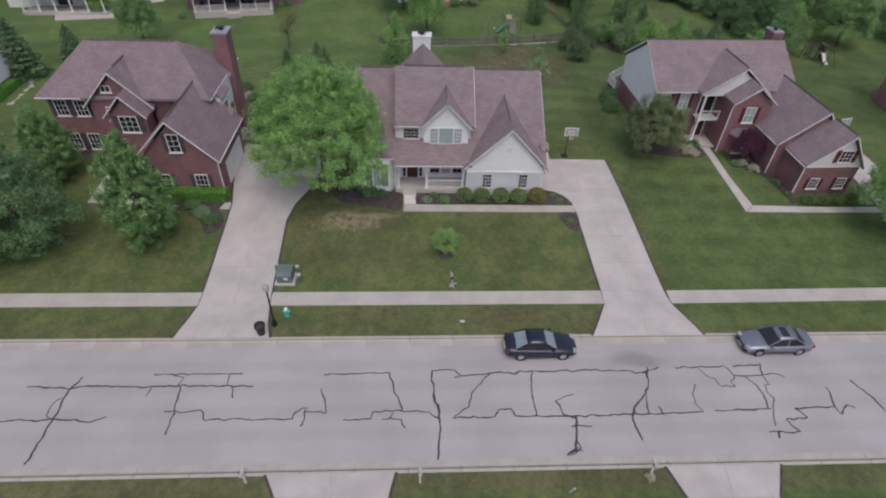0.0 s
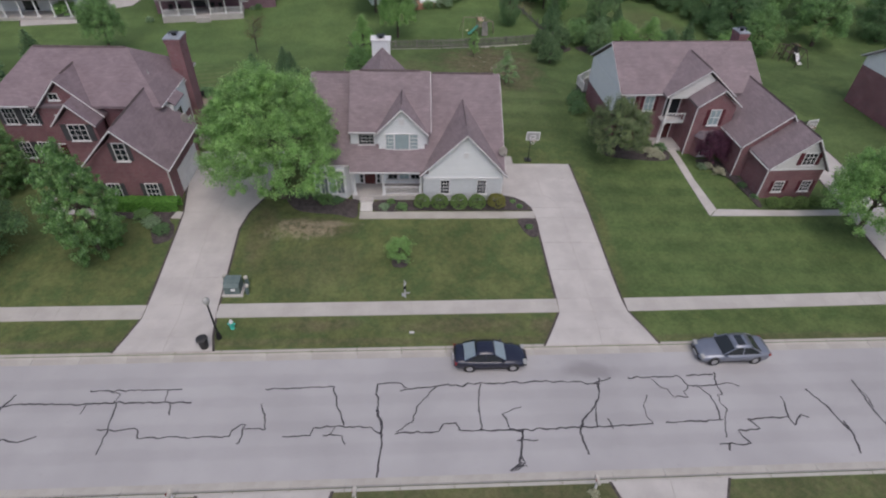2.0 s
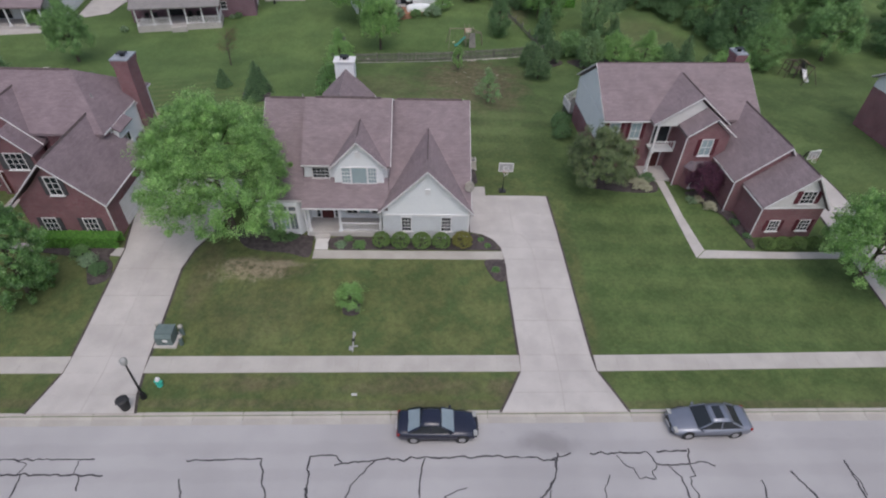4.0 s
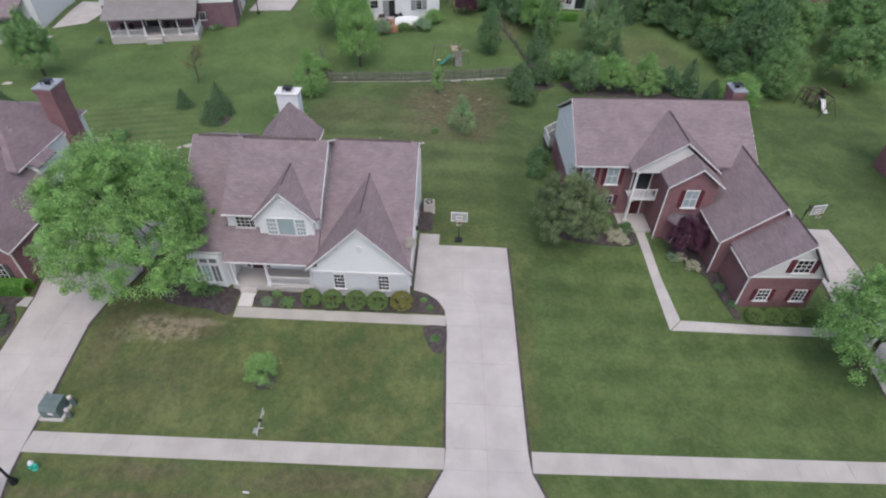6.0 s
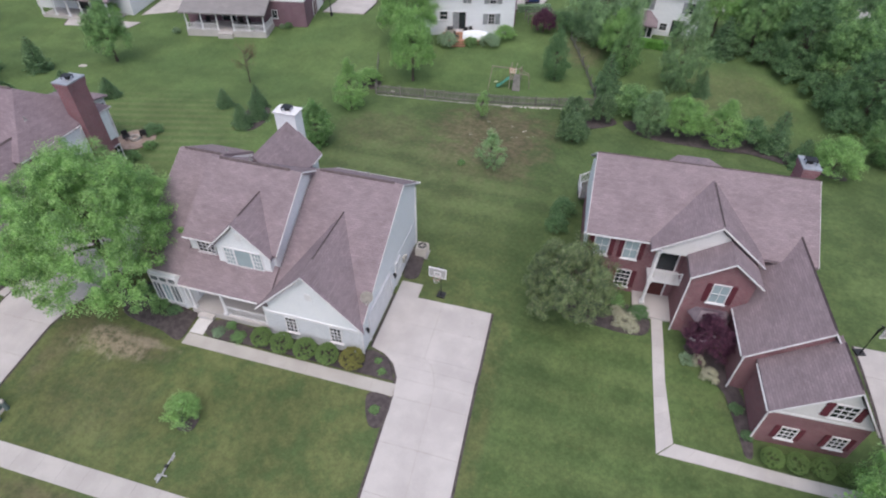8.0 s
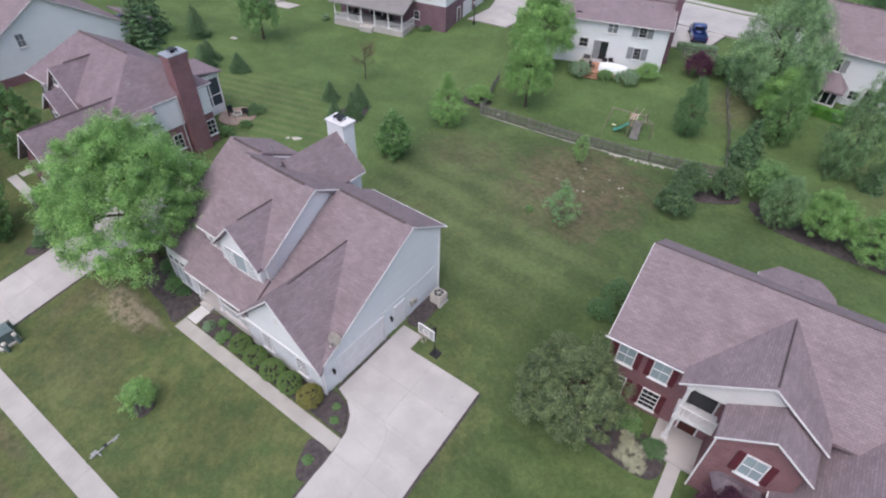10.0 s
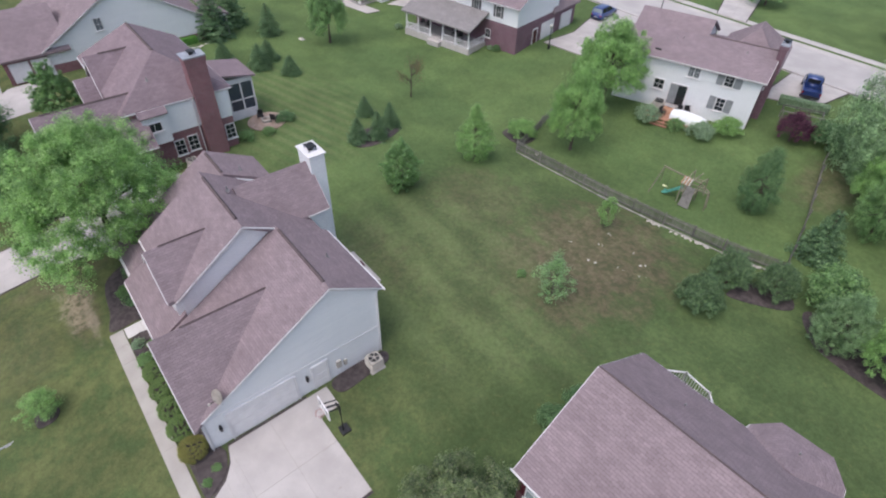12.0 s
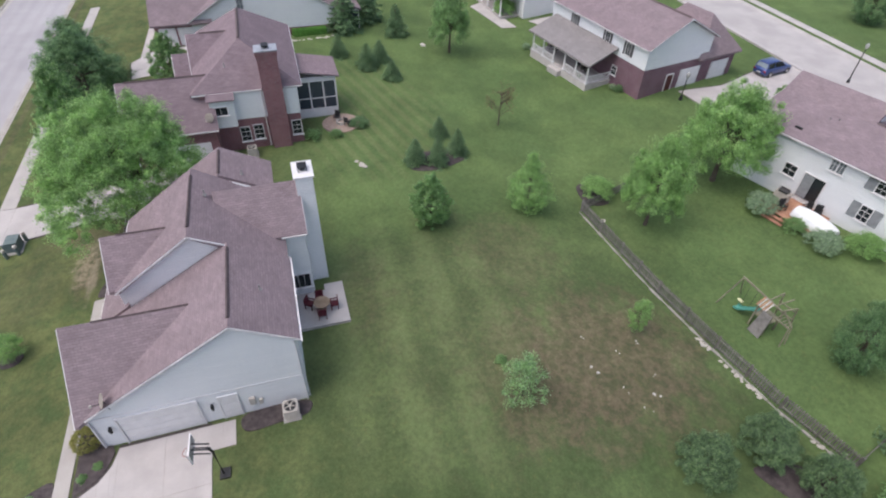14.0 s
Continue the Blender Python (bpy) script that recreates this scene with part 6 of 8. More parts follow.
# front gardens
plant("ash", -7.75, 41.0, 5.95, 11.4, "tall bright green spreading shade tree beside the driveway", turn=160)
plant("maple", -20.7, 34.5, 2.8, 9.5, "bright green oval maple on the front lawn", turn=40)
plant("dark", -30.0, 34.0, 4.7, 9.0, "dark green dense tree on a front lawn")
plant("dark", -37.5, 32.0, 4.4, 7.8, "dark green dense tree on a front lawn", turn=120)
plant("maple", -31.2, 42.2, 2.5, 6.8, "bright green small tree before a brick house", turn=70)
plant("crab", 23.1, 47.9, 3.3, 6.0, "olive green crab apple with a round crown")
plant("ash_far", 41.5, 36.6, 3.9, 8.7, "light green leafy tree on a front lawn", turn=30)
plant("purple", 32.5, 46.9, 1.65, 3.4, "dark purple-leaved ornamental maple by the entry")
plant("young", 2.5, 33.5, 1.15, 2.3, "small bright green young tree in a mulch ring")
# back gardens
plant("narrow", -2.8, 71.4, 1.9, 5.7, "green young maple on the back lawn", turn=20)
plant("maple", -2.7, 62.9, 1.8, 4.7, "small round green tree on the back lawn", turn=80)
plant("ash_far", 1.3, 80.6, 2.7, 8.6, "bright green tree beside a fence corner", turn=15)
plant("ash_far", -2.2, 89.6, 4.0, 9.6, "bright green broad tree beside a white house", turn=200)
plant("young", 11.5, 73.4, 0.8, 3.4, "thin young tree on worn ground")
plant("young_pale", 14.4, 63.9, 1.5, 4.1, "thin young tree with pale leaves", turn=60)
plant("bush", 11.7, 63.6, 0.4, 0.6, "tiny green shrub on the lawn", "shrub", "shrub")
for i, (x, y, r, h) in enumerate(((-11.0, 65.9, 1.2, 2.9), (-12.3, 68.2, 1.2, 2.7), (-15.9, 67.4, 1.1, 2.1), (-11.6, 63.9, 1.3, 2.5), (-32.7, 63.3, 1.6, 2.9), (-29.3, 65.6, 1.4, 2.2), (-34.5, 65.2, 1.5, 2.5), (-44.5, 62.5, 2.6, 6.5), (-42.3, 69, 1.8, 4.0), (-48, 66, 2.6, 7.0), (-36.6, 60.5, 1.4, 2.6))):
    plant("spruce", x, y, r, h, "dark green spruce on a back lawn", turn=37 * i, group="garden spruces")
plant("mid", -36.0, 74.6, 2.7, 7.8, "narrow green tree on a back lawn")
plant("bush_bright", -3.6, 78.6, 1.6, 1.9, "round green shrub in a mulch bed", "shrub", "shrub")
plant("bush_bright", -46.5, 86.2, 1.8, 2.4, "round green shrub by a patio", "shrub", "shrub")
for i, (x, y, r, h) in enumerate(((21.35, 71.7, 1.7, 3.2), (21.2, 76.1, 1.7, 3.1), (23.9, 77.8, 1.55, 3.1))):
    plant("evergreen", x, y, r, h, "stout dark evergreen at the lawn's edge", "shrub", "evergreen_shrub", 50 * i, "evergreens by the fence")
for i, (x, y, r, h, k) in enumerate(((28.8, 76.4, 2.2, 4.7, "feathery"), (32.0, 76.8, 2.3, 4.5, "ash_far"), (35.9, 76.3, 2.4, 4.9, "narrow"), (38.7, 76.8, 1.7, 3.2, "bush_dark"), (27.2, 80.2, 2.2, 3.4, "bush"), (45.6, 72.8, 2.4, 4.2, "bush_bright"))):
    plant(k, x, y, r, h, "light green rounded shrub in a garden border", "shrub", "shrub", 60 * i, "border shrubs")
for i, (x, y, r, h) in enumerate(((41.0, 76.2, 1.8, 4.4), (43.0, 73.8, 1.5, 3.0), (34.6, 87.0, 1.3, 3.0), (23.9, 84.4, 2.0, 4.6), (37.6, 98.6, 2.2, 5.0), (27.4, 80.8, 1.3, 3.0))):
    plant("spruce", x, y, r, h, "dark green spruce in a garden border", turn=71 * i, group="garden spruces")
for i, (x, y, r, h, k) in enumerate(((17.7, 85.5, 1.8, 6.2, "dark"), (25.6, 89.6, 2.0, 7.6, "maple_mid"), (31.9, 87.4, 3.0, 10.5, "feathery"), (41.6, 101.2, 3.6, 8.5, "mid"), (37.2, 105.5, 3.2, 9.0, "ash_far"), (46.4, 97.0, 4.0, 9.5, "dark"), (51.0, 92.0, 4.4, 10.0, "mid"), (43.5, 106.0, 4.4, 10.0, "mid"),
                                     (51.0, 84.6, 4.2, 10.0, "dark"), (56.5, 88.0, 4.0, 9.0, "mid"), (51.5, 77.0, 3.0, 6.8, "maple_mid"), (61.8, 80.0, 4.0, 8.0, "mid"), (66.0, 90.0, 4.6, 10.0, "mid"),
                                     (48.0, 101.0, 4.4, 10.0, "mid"), (54.5, 103.5, 5.0, 11.0, "dark"), (72.0, 98.0, 5.0, 11.0, "mid"), (22.4, 98.4, 5.4, 12.5, "feathery_pale"),
                                     (73.0, 82.0, 4.2, 9.0, "dark"), (80.0, 90.0, 4.8, 10.0, "mid"), (48.5, 112.0, 5.0, 10.5, "dark"), (24.3, 93.2, 2.4, 6.4, "ash_far"))):
    plant(k, x, y, r, h, "leafy garden tree among the back gardens", turn=53 * i, group="back garden trees")
for i, (x, y, r, h) in enumerate(((39.4, 99.8, 1.9, 2.6), (42.8, 97.6, 2.0, 3.0), (45.0, 93.8, 2.0, 2.8), (47.4, 90.0, 2.1, 3.2), (48.2, 86.4, 2.0, 2.8), (48.8, 82.6, 2.0, 3.0))):
    plant("bush_dark", x, y, r, h, "dark undergrowth shrub at the edge of a wood", "shrub", "shrub", 57 * i, "undergrowth shrubs")
plant("purple", 14.4, 98.2, 1.7, 3.2, "dark purple-leaved shrub by a white house", "shrub", "shrub")
for i, (x, y, r, h, k) in enumerate(((2.9, 90.6, 1.5, 1.9, "bush_pale"), (8.3, 92.0, 1.5, 1.7, "bush_pale"), (9.8, 94.3, 1.5, 1.9, "bush_bright"), (5.8, 91.4, 1.0, 1.2, "bush"), (17.0, 100.5, 2.2, 2.4, "bush_dark"))):
    plant(k, x, y, r, h, "flowering shrub round a back deck", "shrub", "shrub", 40 * i, "shrubs round the deck")

# front borders
rbed((-7.6, 41.2), (-6.6, 39.4), (-5.2, 38.85), (-3.0, 38.6), (-1.25, 38.2), (-1.15, 39.8), (-1.2, 40.5), (-2.2, 40.7), (-5.2, 41.6), (-6.6, 42.2))
rbed((0.25, 39.05), (4.0, 39.08), (8.0, 39.1), (13.4, 39.1), (13.6, 39.4), (12.9, 40.5), (11.6, 41.0), (11.2, 40.3), (4.5, 40.35), (0.3, 40.45))
rbed((12.4, 38.0), (13.9, 37.95), (13.9, 36.2), (13.2, 36.0), (12.6, 36.9), label="dark mulch strip beside the driveway")
rbed((11.2, 48.0), (12.35, 47.95), (12.3, 49.8), (12.1, 51.5), (11.2, 51.45), label="dark mulch bed round an air conditioner")
rbed((2.0, 32.9), (3.0, 32.9), (3.1, 33.8), (2.5, 34.2), (1.9, 33.8), label="dark mulch ring round a young tree")
rbed((-5.2, 77.4), (-2.6, 77.2), (-2.2, 79.2), (-4.2, 80.2), (-5.4, 79.0), label="dark mulch bed in a fence corner")
rbed((-12.9, 64.2), (-10.6, 63.2), (-10.0, 65.4), (-11.2, 68.6), (-12.9, 68.9), (-13.2, 66.6), label="mulch bed under spruces")
# dark strip along the entry wall also stands in for the shade there
rbed((31.4, 47.4), (31.6, 46.6), (32.8, 45.4), (33.8, 44.3), (34.4, 42.2), (34.6, 40.4), (35.1, 40.4), (35.1, 42.4), (34.7, 44.5), (33.4, 47.4), label="mulch strip doubling as wall shade beside a brick entry")
rbed((25.4, 47.3), (28.7, 47.3), (28.9, 49.2), (26, 50.2), (22.6, 50.0), (22.4, 48.0), label="mulch bed under a crab apple")
rbed((27, 78.8), (27.4, 76.0), (30, 74.9), (36, 74.7), (42, 74.9), (46.4, 72.2), (46.8, 73.6), (40, 78), label="long mulch border behind the lawn")
rbed((21.8, 75.0), (23.2, 75.4), (25.6, 77.4), (24.8, 78.8), (22.4, 77.8), label="mulch bed under evergreens")
rbed((-22.6, 39.6), (-16.6, 39.4), (-16.4, 38.0), (-15.8, 37.2), (-15.7, 35.8), (-17, 35.4), (-17.6, 37.6), (-22.4, 38.6), label="mulch bed before a hedge")
SHR = [(4.3, 39.55, 0.76, "clipped"), (5.8, 39.5, 0.8, "clipped"), (7.45, 39.5, 0.82, "clipped"), (9.0, 39.5, 0.8, "clipped"), (10.68, 39.6, 0.86, "clipped_gold")]
for i, (x, y, r, k) in enumerate(SHR):
    plant(k, x, y, r, 1.3, "clipped round shrub with golden tips in a mulch bed" if k == "clipped_gold" else "clipped round green shrub in a mulch bed", "shrub", "shrub", 45 * i, "clipped shrubs before the garage")
for i, (x, y, r, h, k) in enumerate(((1.1, 39.4, 0.5, 0.55, "bush_pale"), (2.55, 39.4, 0.55, 0.6, "bush"), (1.6, 40.1, 0.4, 0.5, "bush"), (12.7, 39.5, 0.3, 0.35, "bush"), (12.2, 40.2, 0.3, 0.3, "bush"), (-3.9, 40.1, 0.75, 0.9, "bush"), (-4.6, 40.8, 0.6, 0.8, "bush_dark"), (-2.9, 40.2, 0.5, 0.6, "bush_dark"), (-5.9, 41.0, 0.7, 0.9, "bush_dark"),
                                       (13.2, 37.0, 0.35, 0.4, "bush"), (27.3, 48.0, 0.85, 0.9, "bush_cream"), (27.9, 47.6, 0.5, 0.6, "bush_cream"), (28.3, 49.1, 0.7, 0.8, "bush_dark"), (26.5, 49.7, 0.8, 0.9, "bush"), (26.75, 48.9, 0.45, 0.7, "bush_cream"), (31.4, 46.0, 0.55, 0.6, "bush_pale"), (32.8, 45.1, 0.6, 0.8, "bush_cream"), (32.1, 46.1, 0.5, 0.6, "bush_cream"), (34.3, 43.2, 0.45, 0.5, "bush_dark"), (34.8, 41.6, 0.4, 0.45, "bush_dark"), (21.6, 56.5, 1.0, 1.6, "bush_dark"), (21.8, 58.6, 1.1, 1.8, "bush_dark"),
                                       (-17.6, 37.4, 0.8, 0.9, "bush_pale"), (-16.6, 36.6, 0.7, 0.8, "bush_dark"), (-18.6, 38.2, 0.8, 0.9, "bush"), (-18.2, 55.2, 0.9, 1.0, "bush"), (-19.4, 60.0, 1.0, 0.9, "bush_dark"), (-17.8, 57.4, 0.7, 0.8, "bush"), (-12.5, 106.5, 1.4, 2.0, "bush"))):
    plant(k, x, y, r, h, "low garden shrub in a planting bed", "shrub", "shrub", 33 * i, "low shrubs")


def hedge(x0, y0, x1, y1, h, w, leaves=None, label="clipped bright green hedge of dense leaves"):
    """A clipped hedge: a box of small leaves over twigs."""
    L = math.hypot(x1 - x0, y1 - y0)
    rng = np.random.default_rng(int(L * 100))
    n = int(L * (2 * h + w) * 520)
    p = np.stack((rng.uniform(0, L, n), rng.uniform(-w / 2, w / 2, n), rng.uniform(0.05, h, n)), 1)
    f = rng.integers(0, 3, n)
    p[f == 0, 2] = h + rng.normal(0, 0.03, (f == 0).sum())
    p[f == 1, 1] = -w / 2 + rng.normal(0, 0.03, (f == 1).sum())
    p[f == 2, 1] = w / 2 + rng.normal(0, 0.03, (f == 2).sum())
    nr = np.zeros((n, 3))
    nr[f == 0, 2], nr[f == 1, 1], nr[f == 2, 1] = 1, -1, 1
    nr += rng.normal(0, 0.5, (n, 3))
    nr /= np.linalg.norm(nr, axis=1, keepdims=True)
    T = thing("hedge", on(x0, y0, 0, math.degrees(math.atan2(y1 - y0, x1 - x0))), label, "hedge")
    o = new("foliage", leaf_mesh("foliage", leaf_quads(p, nr, np.full(n, 0.07), 5), leaves or LEAF_HEDGE))
    o.parent = T
    bm = bm_new()
    for i in range(int(L / 0.5)):
        tube(bm, [(0.25 + i * 0.5, 0, -0.1), (0.25 + i * 0.5, 0.05, h * 0.5), (0.2 + i * 0.5, 0.1, h * 0.9)], [0.04, 0.03, 0.01], 6)
    part("twigs", bm, BARK, T)


hedge(-22.2, 39.3, -15.9, 39.35, 1.0, 0.9)
hedge(24.6, 98.9, 31.0, 98.4, 1.0, 1.1)
hedge(9.6, 105.2, 14.2, 106.9, 0.9, 0.9, LEAF_PALE, "pale grey-green clipped hedge beside a driveway")
for i, (x, y) in enumerate(((35.96, 40.4), (37.25, 40.45), (38.6, 40.5), (40.0, 40.55))):
    plant("clipped", x, y, 0.68, 1.0, "clipped round green shrub before a brick wall", "shrub", "shrub", 70 * i, "clipped shrubs before the brick wing")


# ---- vehicles ----
def loft(bm, sections):
    """Skin closed rings of equal length; ends are capped."""
    rings = [[bm.verts.new(p) for p in s] for s in sections]
    n = len(rings[0])
    for r, t in zip(rings, rings[1:]):
        for i in range(n):
            bm.faces.new((r[i], r[(i + 1) % n], t[(i + 1) % n], t[i]))
    bm.faces.new(list(reversed(rings[0])))
    bm.faces.new(rings[-1])
    bmesh.ops.recalc_face_normals(bm, faces=bm.faces)


def smooth(ob):
    ob.data.polygons.foreach_set("use_smooth", [True] * len(ob.data.polygons))
    return ob


def car(m, label, paint, L=4.85, Wd=1.84, Ht=1.45, sunroof=False, van=False, screens=None):
    """A saloon, nose along +x, standing on z = 0."""
    C = thing("car", m, label, "car", "parked cars")
    belt = 0.62 * Ht
    bm = bm_new()
    secs = []
    for f, half, zt in ((-0.5, 0.66, 0.60), (-0.485, 0.8, 0.9), (-0.44, 0.87, belt + 0.04), (-0.3, 0.92, belt + 0.06), (0.0, 0.92, belt), (0.2, 0.92, belt - 0.02), (0.33, 0.9, belt - 0.08), (0.44, 0.84, belt - 0.2), (0.485, 0.74, 0.58), (0.5, 0.58, 0.5)):
        h = half * Wd / 1.84
        zb = 0.22 if abs(f) < 0.47 else 0.34
        secs.append([(f * L, -h * 0.9, zb), (f * L, -h, zb + 0.12), (f * L, -h, zt - 0.22), (f * L, -h * 0.93, zt - 0.06), (f * L, -h * 0.72, zt), (f * L, 0, zt + 0.025), (f * L, h * 0.72, zt), (f * L, h * 0.93, zt - 0.06), (f * L, h, zt - 0.22), (f * L, h, zb + 0.12), (f * L, h * 0.9, zb)])
    loft(bm, secs)
    smooth(part("body", bm, paint, C))
    rear, fore = (-0.46, 0.2) if van else (-0.36, 0.2)
    r1, f1 = (-0.42, 0.02) if van else (-0.2, 0.04)
    hb, ht = Wd * 0.45, Wd * 0.35
    zt = Ht
    bm = bm_new()
    loft(bm, [[(x * L, -hw, z), (x * L, -hw * 0.55, z + 0.03 * k), (x * L, 0, z + 0.045 * k), (x * L, hw * 0.55, z + 0.03 * k), (x * L, hw, z), (x * L, hw, z - 0.05), (x * L, -hw, z - 0.05)] for x, hw, z, k in
              ((r1 - 0.015, ht * 0.95, zt - 0.07, 1), (r1 + 0.05, ht, zt - 0.03, 1), ((r1 + f1) / 2, ht, zt, 1), (f1 - 0.03, ht, zt - 0.035, 1), (f1 + 0.01, ht * 0.95, zt - 0.08, 1))])
    smooth(part("roof", bm, paint, C))
    if sunroof:
        part("sunroof", made(box, f1 * L - 0.75, -0.42, zt - 0.02, f1 * L - 0.25, 0.42, zt + 0.045), GLASS, C)

    def pane(name, pts, mat=GLASS):
        bm = bm_new()
        nrm = (Vector(pts[1]) - Vector(pts[0])).cross(Vector(pts[2]) - Vector(pts[1])).normalized()
        prism(bm, pts, nrm * -0.03)
        part(name, bm, mat, C)

    b = belt + 0.02
    pane("windscreen", [(fore * L, -hb * 0.9, b), (fore * L, hb * 0.9, b), (f1 * L, ht * 0.93, zt - 0.08), (f1 * L, -ht * 0.93, zt - 0.08)], screens or GLARE)
    pane("rear_window", [(rear * L, hb * 0.9, b + 0.04), (rear * L, -hb * 0.9, b + 0.04), (r1 * L, -ht * 0.93, zt - 0.07), (r1 * L, ht * 0.93, zt - 0.07)], screens or GLARE)
    mid = (f1 + r1) / 2
    for s in (-1, 1):
        pane("side_window", [(fore * L - 0.1, s * hb, b), (mid * L + 0.03, s * hb, b), (mid * L + 0.03, s * (ht + 0.01), zt - 0.06), (f1 * L, s * (ht + 0.01), zt - 0.1)][::s])
        pane("side_window", [(mid * L - 0.03, s * hb, b), (rear * L + 0.12, s * hb, b + 0.03), (r1 * L, s * (ht + 0.01), zt - 0.1), (mid * L - 0.03, s * (ht + 0.01), zt - 0.06)][::s])
        for p, q, w in (((fore * L, s * hb * 0.95, b), (f1 * L, s * ht, zt - 0.08), 0.07), ((rear * L, s * hb * 0.95, b + 0.02), (r1 * L, s * ht, zt - 0.07), 0.12), ((mid * L, s * hb, b), (mid * L, s * ht, zt - 0.05), 0.07)):
            part("pillar", made(beam, p, q, w, 0.05), paint, C)
        bm = bm_new()
        box(bm, fore * L - 0.28, s * (Wd / 2 + 0.02) - 0.09, b - 0.02, fore * L - 0.14, s * (Wd / 2 + 0.02) + 0.09, b + 0.12)
        bmesh.ops.bevel(bm, geom=bm.edges[:], offset=0.03, segments=1, affect="EDGES")
        part("mirror", bm, paint, C)
        bm = bm_new()
        box(bm, 0.44 * L, s * 0.62 - 0.17, 0.56, 0.487 * L, s * 0.62 + 0.17, 0.7)
        part("headlight", bm, LAMP_GLASS, C)
        part("tail_light", made(box, -0.492 * L, s * 0.66 - 0.17, 0.66, -0.46 * L, s * 0.66 + 0.17, 0.84), TAIL, C)
        part("trim_strip", made(box, -0.3 * L, s * Wd / 2 - 0.015, 0.3, 0.3 * L, s * Wd / 2 + 0.015, 0.36), CHAR, C)
        for fx in (-0.29, 0.3):
            bm = bm_new()
            y0, y1 = s * (Wd / 2 - 0.2), s * (Wd / 2 + 0.012)
            tube(bm, [(fx * L, y0, 0.33), (fx * L, y0 + s * 0.03, 0.33), (fx * L, y1 - s * 0.03, 0.33), (fx * L, y1, 0.33)], [0.31, 0.335, 0.335, 0.31], 24)
            w = part("wheel", bm, RUBBER, C)
            bm = bm_new()
            tube(bm, [(fx * L, y1 - s * 0.01, 0.33), (fx * L, y1 + s * 0.008, 0.33)], [0.22, 0.2], 18)
            part("rim", bm, ALLOY, w)
            bm = bm_new()
            tube(bm, [(fx * L, y1 - s * 0.1, 0.345), (fx * L, y1 - s * 0.018, 0.345)], [0.4, 0.4], 20)
            part("wheel_arch", bm, CHAR, C)
    part("grille", made(box, 0.485 * L, -0.4, 0.42, 0.503 * L, 0.4, 0.58), CHAR, C)
    bar = bm_new()
    box(bar, 0.497 * L, -0.26, 0.33, 0.508 * L, 0.26, 0.42)
    part("number_plate", bar, WHITE, C)
    part("number_plate", made(box, -0.508 * L, -0.26, 0.5, -0.49 * L, 0.26, 0.6), WHITE, C)
    return C


# sky reflection put into the colour of the car screens
GLARE = glossy("sky_lit_glass", (0.22, 0.27, 0.3), 0.08)
car(STREET @ pose(8.85, 24.15, 0.02, 0, 0, 0), "black-navy saloon car parked at the kerb", NAVY)
car(STREET @ pose(25.4, 24.3, 0.02, 0, 0, 181), "silver-grey saloon car with a sunroof parked at the kerb", SILVER, sunroof=True, Ht=1.42, screens=GLASS)
car(pose(-19.2, 110.2, 2.3, 0, 0, 100), "blue minivan parked on a driveway", BLUE, 4.9, 1.9, 1.7, van=True)


def pickup(m, label, paint):
    """A pickup truck, nose along +x: a body, a cab with its screens and an open load bed."""
    C = thing("pickup_truck", m, label, "pickup truck", "parked cars")
    bm = bm_new()
    loft(bm, [[(x, -h * 0.94, 0.38), (x, -h, 0.55), (x, -h, z - 0.12), (x, -h * 0.9, z), (x, 0, z + 0.03), (x, h * 0.9, z), (x, h, z - 0.12), (x, h, 0.55), (x, h * 0.94, 0.38)] for x, h, z in ((-0.35, 0.95, 1.08), (0.6, 0.95, 1.08), (1.3, 0.95, 1.05), (2.3, 0.9, 0.98), (2.62, 0.8, 0.8))])
    smooth(part("body", bm, paint, C))
    bm = bm_new()
    loft(bm, [[(x, -h, 1.05), (x, -h * 0.85, z), (x, h * 0.85, z), (x, h, 1.05)] for x, h, z in ((-0.38, 0.9, 1.1), (-0.3, 0.88, 1.74), (0.75, 0.88, 1.78), (1.35, 0.9, 1.1))])
    smooth(part("cab", bm, paint, C))
    bm = bm_new()
    prism(bm, [(0.84, -0.68, 1.7), (1.3, -0.76, 1.18), (1.3, 0.76, 1.18), (0.84, 0.68, 1.7)], (0.04, 0, 0.035))
    part("windscreen", bm, GLASS, C)
    part("rear_window", made(box, -0.42, -0.62, 1.2, -0.33, 0.62, 1.64), GLASS, C)
    for s in (-1, 1):
        part("side_window", made(box, -0.2, s * 0.86 - 0.05, 1.18, 0.85, s * 0.86 + 0.05, 1.6), GLASS, C)
        part("bed_side", made(box, -2.6, s * 0.9 - 0.06, 0.5, -0.36, s * 0.9 + 0.06, 1.08), paint, C)
        part("tail_light", made(box, -2.64, s * 0.88 - 0.07, 0.72, -2.601, s * 0.88 + 0.07, 1.0), TAIL, C)
        for x in (-1.65, 1.75):
            bm = bm_new()
            tube(bm, [(x, s * 0.72, 0.37), (x, s * 0.75, 0.37), (x, s * 0.95, 0.37), (x, s * 0.97, 0.37)], [0.34, 0.37, 0.37, 0.34], 20)
            w = part("wheel", bm, RUBBER, C)
            bm = bm_new()
            tube(bm, [(x, s * 0.965, 0.37), (x, s * 0.985, 0.37)], [0.22, 0.2], 16)
            part("rim", bm, ALLOY, w)
    part("bed_floor", made(box, -2.6, -0.84, 0.5, -0.36, 0.84, 0.6), paint, C)
    part("tailgate", made(box, -2.6, -0.84, 0.601, -2.52, 0.84, 1.06), paint, C)
    part("bumper", made(box, -2.78, -0.9, 0.42, -2.641, 0.9, 0.58), CHAR, C)


